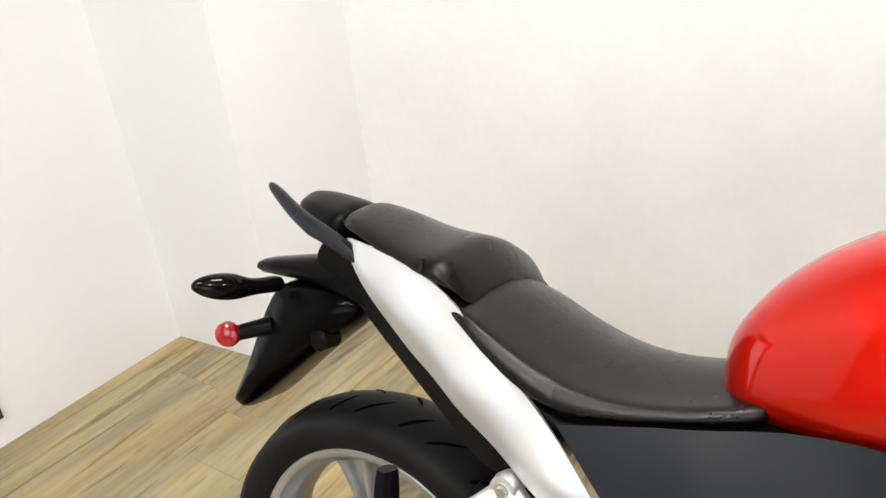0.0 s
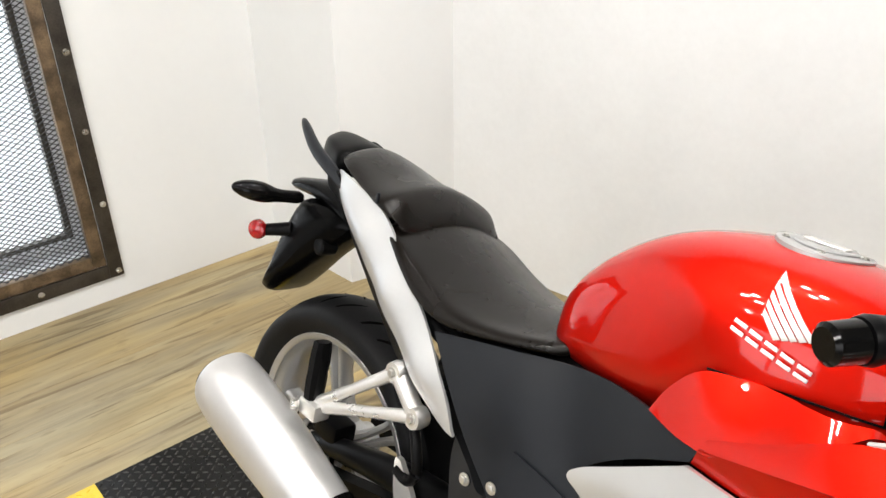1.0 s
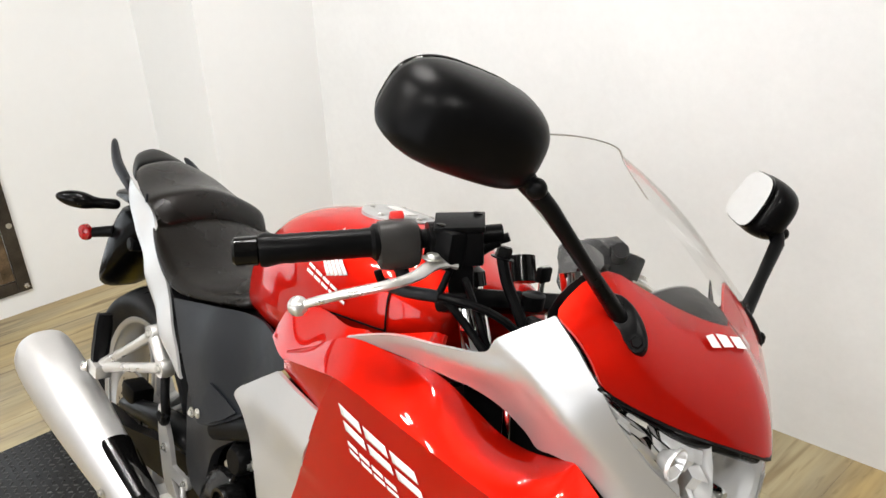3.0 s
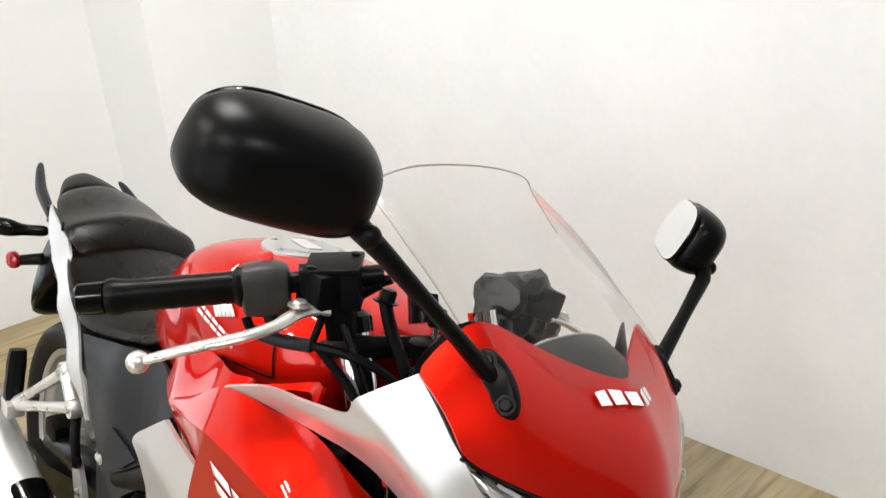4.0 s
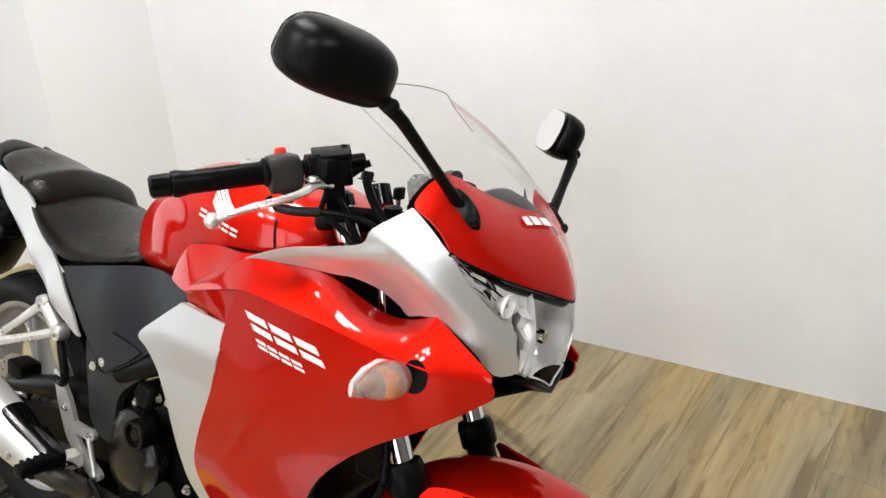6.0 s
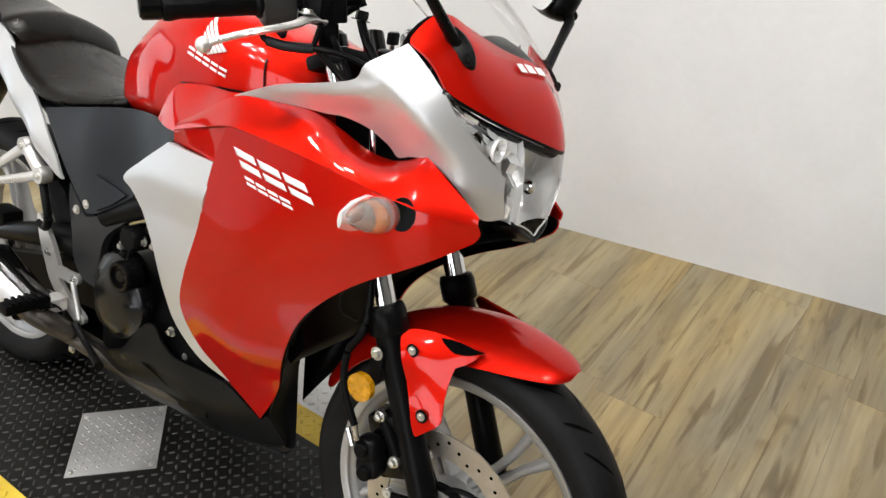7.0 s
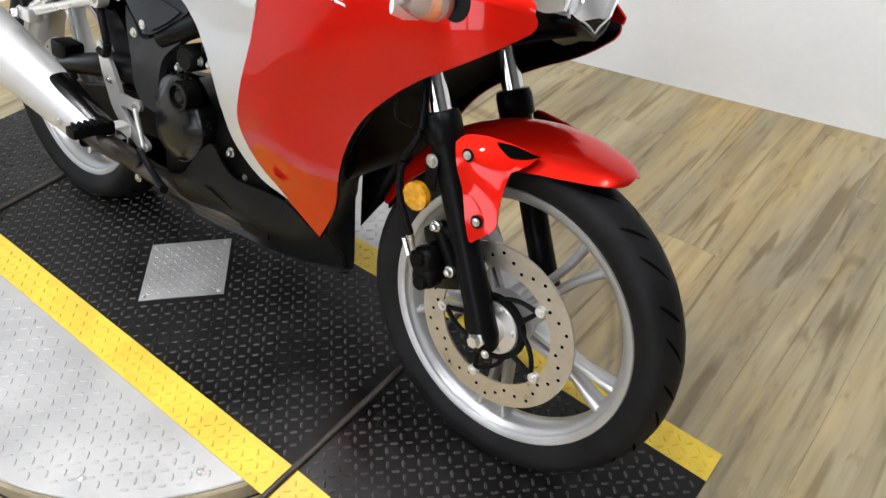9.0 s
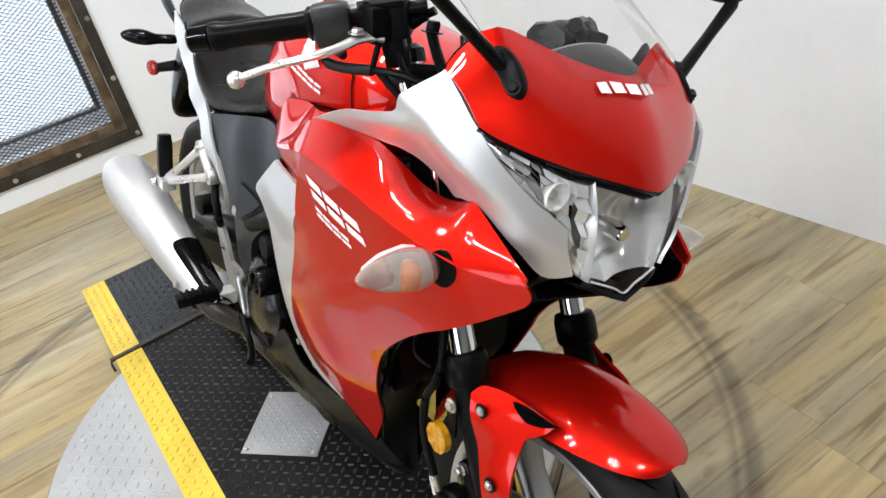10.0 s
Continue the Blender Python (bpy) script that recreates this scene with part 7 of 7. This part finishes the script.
        tube(bm, [Mr @ Vector((0.018, 0.006, -0.014)), Mr @ Vector((0.036, 0.012, -0.007)), Mr @ Vector((0.043, 0.013, -0.005)), Mr @ Vector((0.0435, 0.013, -0.005)), Mr @ Vector((0.054, 0.014, -0.002))], [0.009, 0.008, 0.008, 0.0055, 0.0055], 12)
        part("banjo_fitting", bm, M_BLACK, hb_)
        bm = bmesh.new()
        bolt(bm, (1.100, -0.092, 1.010), (0, 0.2, 1), 0.009, 0.014)
        part("banjo_bolt", bm, M_BLACK, hb_)
        bm = bmesh.new()
        box(bm, (-0.016, -0.011, -0.062), (0.014, 0.011, -0.0222), 0.005, Mr)
        part("master_cylinder", bm, M_BLACK, hb_)
for pts, r in (([(1.102, -0.094, 1.012), (1.115, -0.092, 0.985), (1.140, -0.090, 0.955), (1.165, -0.085, 0.915)], 0.0065), ([(1.022, -0.206, 0.980), (1.030, -0.201, 0.967), (1.050, -0.188, 0.9635), (1.087, -0.165, 0.967), (1.115, -0.145, 0.966), (1.145, -0.12, 0.955), (1.170, -0.095, 0.930)], 0.0050),
               ([(1.090, -0.160, 0.965), (1.115, -0.145, 0.940), (1.145, -0.135, 0.915), (1.17, -0.10, 0.88)], 0.005), ([(1.085, -0.130, 0.985), (1.115, -0.130, 0.950), (1.135, -0.12, 0.91), (1.12, -0.08, 0.89)], 0.0045),
               ([(1.05, 0.19, 0.97), (1.10, 0.15, 0.945), (1.15, 0.11, 0.94), (1.18, 0.06, 0.91)], 0.0055), ([(1.13, -0.05, 0.93), (1.16, -0.09, 0.955), (1.19, -0.06, 0.94), (1.21, 0.0, 0.92)], 0.007)):
    bar("control_cable", pts, r, M_BLACK, bike, "black control cable", 8, 6)
bar("cable_sleeve", [(1.031, -0.200, 0.9665), (1.052, -0.187, 0.9637), (1.085, -0.166, 0.9667)], 0.0072, M_GREY, bike, "grey-black sleeve on the throttle cable", 12, 4)
bar("lever_stay", [(1.089, -0.160, 1.0), (1.084, -0.166, 0.967)], 0.004, M_BLACK, bike)
bm = bmesh.new()
box(bm, (1.107, -0.034, 0.979), (1.116, -0.012, 0.998), 0.003)
ign = part("ignition_key", bm, M_BLACK, bike, "black-headed key in the ignition lock")
bm = bmesh.new()
box(bm, (1.1085, -0.030, 0.9982), (1.1145, -0.016, 0.9995), 0.0005)
part("key_band", bm, M_CAST, ign, "pale band on the key head")
bm = bmesh.new()
tube(bm, [(1.1115, -0.023, 0.979), (1.113, -0.023, 0.945)], [0.004, 0.004], 10)
part("key_blade", bm, M_ZINC, ign)

# instruments and inner cockpit
clu = tagged(new("instrument_cluster"), "black instrument cluster behind the windscreen")
clu.parent = bike
bm = bmesh.new()
rings = []
for t, w, h in ((0.0, 0.080, 0.028), (0.2, 0.092, 0.034), (0.6, 0.090, 0.034), (1.0, 0.065, 0.028)):
    c = Vector((1.195, 0, 0.962)).lerp(Vector((1.255, 0, 0.955)), t)
    rings.append([bm.verts.new(c + Vector((0.25 * h * math.sin(q), w * math.copysign(abs(math.cos(q)) ** 0.6, math.cos(q)), h * math.copysign(abs(math.sin(q)) ** 0.6, math.sin(q))))) for q in [2 * math.pi * k / 24 for k in range(24)]])
skin(bm, rings)
part("cluster_body", bm, M_BLACK, clu)
bm = bmesh.new()
tube(bm, [(1.189, -0.03, 0.968), (1.186, -0.03, 0.969)], [0.030, 0.028], 32)
part("dial_glass", bm, M_GLOSSBLK, clu)
bm = bmesh.new()
tube(bm, [(1.13, -0.063, 0.955), (1.13, -0.063, 0.972), (1.13, -0.063, 0.974)], [0.013, 0.013, 0.009], 16)
part("fork_cap", bm, M_BLACK, bike)
rows = []
for x, w, z in ((1.14, 0.165, 0.925), (1.20, 0.17, 0.945), (1.25, 0.15, 0.965), (1.30, 0.10, 0.975), (1.335, 0.045, 0.97)):
    rows.append([(x, w * u, z - 0.03 * (1 - abs(u)) ** 0.7) for u in (-1, -0.7, -0.3, 0, 0.3, 0.7, 1)])
strip_surface("cockpit_lining", rows, M_BLACK, bike, "black cockpit lining", 0.003, 1)
# the instrument hood: a low dark dome with a pale rim, close behind the screen
dome = []
for x, z, w in ((1.322, 0.999, 0.050), (1.308, 1.011, 0.058), (1.290, 1.021, 0.064), (1.266, 1.026, 0.066)):
    dome.append([(x - 0.012 * u * u, w * u, z - 0.020 * u * u) for u in (-1, -0.75, -0.5, -0.25, 0, 0.25, 0.5, 0.75, 1)])
hood = strip_surface("instrument_hood", dome, M_SWITCH, bike, "dark hood in front of the instruments", 0.003, 1)
bar("hood_rim", [Vector(p) + Vector((-0.001, 0, 0.001)) for p in dome[-1]], 0.0013, M_CAST, hood, "pale rim", 6, 3)


# the crumpled rubber sleeve over the clutch lever's pivot, on the far handlebar
def clutch_sleeve():
    bm = bmesh.new()
    a, b = Vector((1.030, 0.158, 0.958)), Vector((1.012, 0.318, 0.893))
    ax = (b - a).normalized()
    s1, u1, d1 = frame_of(ax)
    rings = []
    for i in range(15):
        t = i / 14
        c = a.lerp(b, t) + Vector((0, 0, 0.012 * math.sin(math.pi * t)))
        env = (0.55 + 0.75 * math.sin(math.pi * min(1, 0.18 + 0.72 * t)) - 0.30 * t) * 0.036
        ring = []
        for k in range(20):
            q = 2 * math.pi * k / 20
            r = env * (1 + 0.16 * math.sin(3 * q + 5 * t) + 0.10 * math.sin(9 * t * math.pi) + 0.07 * math.sin(5 * q - 11 * t))
            ring.append(bm.verts.new(c + s1 * r * math.cos(q) + u1 * r * 1.15 * math.sin(q)))
        rings.append(ring)
    skin(bm, rings)
    part("clutch_sleeve", bm, M_SLEEVE, bike, "crumpled black rubber sleeve over the clutch lever", angle=35)


clutch_sleeve()

# ---- mirrors ----
def mirror(base, pivot, centre, normal, along, hw, hh, sgn, deep):
    m = tagged(new("mirror"), "black mirror on a slim stalk")
    m.parent = bike
    base, pivot, centre, n, al = Vector(base), Vector(pivot), Vector(centre), Vector(normal).normalized(), Vector(along)
    al = (al - n * al.dot(n)).normalized()
    up = n.cross(al)
    if up.z < 0:
        up = -up
    bm = bmesh.new()
    rings = []
    out = lambda q: (hw * math.copysign(abs(math.cos(q)) ** 0.62, math.cos(q)) * (1 - 0.10 * math.sin(q)), hh * math.copysign(abs(math.sin(q)) ** 0.66, math.sin(q)) * (1 + 0.03 * math.cos(q)))
    for k, s in ((0.0, 0.93), (0.006, 1.0), (-0.010, 1.03), (-0.027, 1.02), (-0.043, 0.93), (-0.054, 0.72), (-0.059, 0.36)):
        ring = []
        for i in range(32):
            a, b = out(2 * math.pi * i / 32)
            ring.append(bm.verts.new(centre + al * a * s + up * (b * s) + n * k * deep))
        rings.append(ring)
    skin(bm, rings[1:], True)
    shell = part("mirror_shell", bm, M_BLACK, m, "satin black moulded shell", angle=70)
    sub = shell.modifiers.new("round", "SUBSURF")
    sub.levels = sub.render_levels = 1
    bm = bmesh.new()
    bm.faces.new([bm.verts.new(centre + al * a * 0.925 + up * b * 0.925 + n * 0.0068) for a, b in [out(2 * math.pi * i / 40) for i in range(40)]])
    part("mirror_glass", bm, M_MIRROR, m, "mirror glass")
    bm = bmesh.new()
    loop = [centre + al * a * 0.915 + up * b * 0.915 + n * 0.004 for a, b in [out(2 * math.pi * i / 40) for i in range(40)]]
    tube(bm, loop + loop[:1], 0.0024, 8)
    part("mirror_rim", bm, M_GLOSSBLK, m, "slim black rim")
    e = pivot.lerp(base, 0.12)
    bm = bmesh.new()
    pts = [pivot.lerp(centre, 0.30), e, pivot.lerp(base, 0.5), pivot.lerp(base, 0.88), base]
    dirn = (base - pivot).normalized()
    s1, u1, d1 = frame_of(dirn)
    rings = []
    for p, a, b in zip(pts, (0.015, 0.0095, 0.0078, 0.0092, 0.013), (0.010, 0.0078, 0.0068, 0.008, 0.011)):
        rings.append([bm.verts.new(p + s1 * a * math.cos(q) + u1 * b * math.sin(q)) for q in [2 * math.pi * k / 14 for k in range(14)]])
    skin(bm, rings)
    part("mirror_stalk", bm, M_BLACK, m, "slim black stalk")
    bm = bmesh.new()
    bmesh.ops.create_uvsphere(bm, u_segments=20, v_segments=12, radius=0.0092, matrix=Matrix.Translation(pivot))
    part("ball_joint", bm, M_BLACK, m)
    bm = bmesh.new()
    fx = Vector((0.72, 0, -0.69))
    nn = Vector((0.45, 0.75 * sgn, 0.48)).normalized()
    fy = nn.cross(fx).normalized()
    rings = []
    for h, s in ((-0.008, 1.0), (0.010, 1.0), (0.016, 0.92), (0.019, 0.72)):
        rings.append([bm.verts.new(base + nn * h + fx * (0.033 * s * math.cos(q)) + fy * (0.0155 * s * math.sin(q))) for q in [2 * math.pi * k / 24 for k in range(24)]])
    skin(bm, rings)
    part("mirror_foot", bm, M_BLACK, m, "black mounting foot")
    for k in (-1, 1):
        bm = bmesh.new()
        bolt(bm, base + fx * 0.020 * k + nn * 0.018, nn, 0.006, 0.006)
        part("foot_screw", bm, M_BLACK, m)
    return m


mirror((1.290, -0.117, 1.006), (1.262, -0.256, 1.136), (1.1995, -0.2990, 1.1855), (-0.915, 0.282, 0.287), (0.215, 0.950, -0.195), 0.0705, 0.0393, -1, 1.19)
mirror((1.281, 0.155, 0.962), (1.236, 0.318, 1.060), (1.1813, 0.3239, 1.0935), (-0.677, -0.640, 0.358), (0.676, -0.734, -0.033), 0.0637, 0.0409, 1, 0.85)

# ---- front indicators ----
for sgn in (-1, 1):
    f = tagged(new("front_indicator"), "clear front turn signal with amber bulb")
    f.parent = bike
    panel("rubber_base", [(1.295 + 0.0165 * math.cos(q), 0.797 + 0.0235 * math.sin(q)) for q in [2 * math.pi * k / 12 for k in range(12)]], SIDE, M_BLACK, f, "black oval rubber base", thick=0.004, step=0.02, push=0.0015, side=sgn)
    bar("stalk", [(1.285, sgn * 0.180, 0.796), (1.278, sgn * 0.196, 0.794)], [0.016, 0.013], M_BLACK, f, "", 16)
    rings = []
    for y, a, b, x in ((0.190, 0.014, 0.015, 1.276), (0.200, 0.023, 0.021, 1.277), (0.222, 0.029, 0.026, 1.280), (0.250, 0.026, 0.023, 1.284), (0.280, 0.016, 0.014, 1.288), (0.302, 0.004, 0.004, 1.291)):
        rings.append([(x + a * math.cos(q), sgn * y, 0.793 + 0.14 * (y - 0.19) + b * math.sin(q)) for q in [2 * math.pi * k / 20 for k in range(20)]])
    lens = loft("indicator_lens", rings, M_PRISM, f, "clear faceted lens", sub=1, angle=180)
    bm = bmesh.new()
    rings = []
    for y, a, x in ((0.200, 0.018, 1.268), (0.222, 0.024, 1.267), (0.252, 0.020, 1.267), (0.276, 0.010, 1.270)):
        rings.append([bm.verts.new((x - 0.010 + a * 0.35 * math.cos(q), sgn * y, 0.793 + (a + 0.0012 * (k % 2)) * math.sin(q))) for k, q in enumerate([2 * math.pi * k / 16 for k in range(16)])])
    skin(bm, rings)
    part("indicator_reflector", bm, M_REFLECTOR, f)
    bm = bmesh.new()
    bmesh.ops.create_uvsphere(bm, u_segments=16, v_segments=10, radius=0.0085)
    for v in bm.verts:
        v.co = Vector((v.co.x + 1.276, sgn * 0.230 + v.co.y * 1.4, v.co.z + 0.790))
    part("amber_bulb", bm, M_BULBAMB, f, "amber bulb")


# ---- how the body sits on the stand ----
STIFF = ("front_wheel", "rear_wheel", "fork_slider", "front_mudguard", "brake_caliper", "mirror", "silencer", "lower_yoke", "brake_hose", "side_stand", "swingarm", "belly_pan", "belly_keel", "pan_front", "splash_flap", "inner_fairing", "radiator", "clutch_sleeve", "ignition_key", "windscreen", "screen_edge")
todo = [c for c in bike.children if c.name.split(".")[0] not in STIFF]
done = set()
while todo:
    ob = todo.pop()
    todo += [c for c in ob.children if c.name.split(".")[0] not in STIFF]
    if ob.type == "MESH" and ob.data.name not in done and ob.matrix_basis == Matrix.Identity(4):
        done.add(ob.data.name)
        for vert in ob.data.vertices:
            vert.co = settle(vert.co.copy())

# ---- floor planks ----
def planks():
    wd, ln, g = 0.178, 1.22, 0.0002
    me = {}

    def mesh_for(length):
        key = round(length, 3)
        if key not in me:
            bm = bmesh.new()
            vs = box(bm, (-wd / 2 + g, -length / 2 + g, -0.003), (wd / 2 - g, length / 2 - g, 0))
            for v in bm.verts:
                if v.co.z > -0.001:
                    v.co.x *= 0.9982
                    v.co.y *= 0.9997
            m = bpy.data.meshes.new("plank")
            bm.to_mesh(m)
            bm.free()
            m.materials.append(M_PLANK)
            me[key] = m
        return me[key]
    rnd = random.Random(5)
    x = X0 + wd / 2
    row = 0
    while x - wd / 2 < X1:
        ymax = wall4_y(x) + 0.02 if x > -0.9 else 0.78
        y = Y0 - rnd.uniform(0, ln)
        while y < ymax:
            a, b = max(y, Y0), min(y + ln, ymax)
            if b - a > 0.02:
                o = new("plank", mesh_for(b - a))
                o.location = (x, (a + b) / 2, FLOOR_Z)
                o.parent = floor
            y += ln
        x += wd
        row += 1


planks()
# a ragged tear in the vinyl beside the turntable
bm = bmesh.new()
tear = spline([Vector((x, y, FLOOR_Z + 0.0008)) for x, y in ((1.226, -0.335), (1.212, -0.372), (1.203, -0.392), (1.189, -0.413), (1.180, -0.440), (1.166, -0.462), (1.172, -0.500), (1.160, -0.530))], 4)
tube(bm, tear, [0.0012 + 0.0009 * math.sin(2.3 * k) for k in range(len(tear))], 6)
part("floor_tear", bm, M_RUBBER, floor, "dark ragged tear in the vinyl")
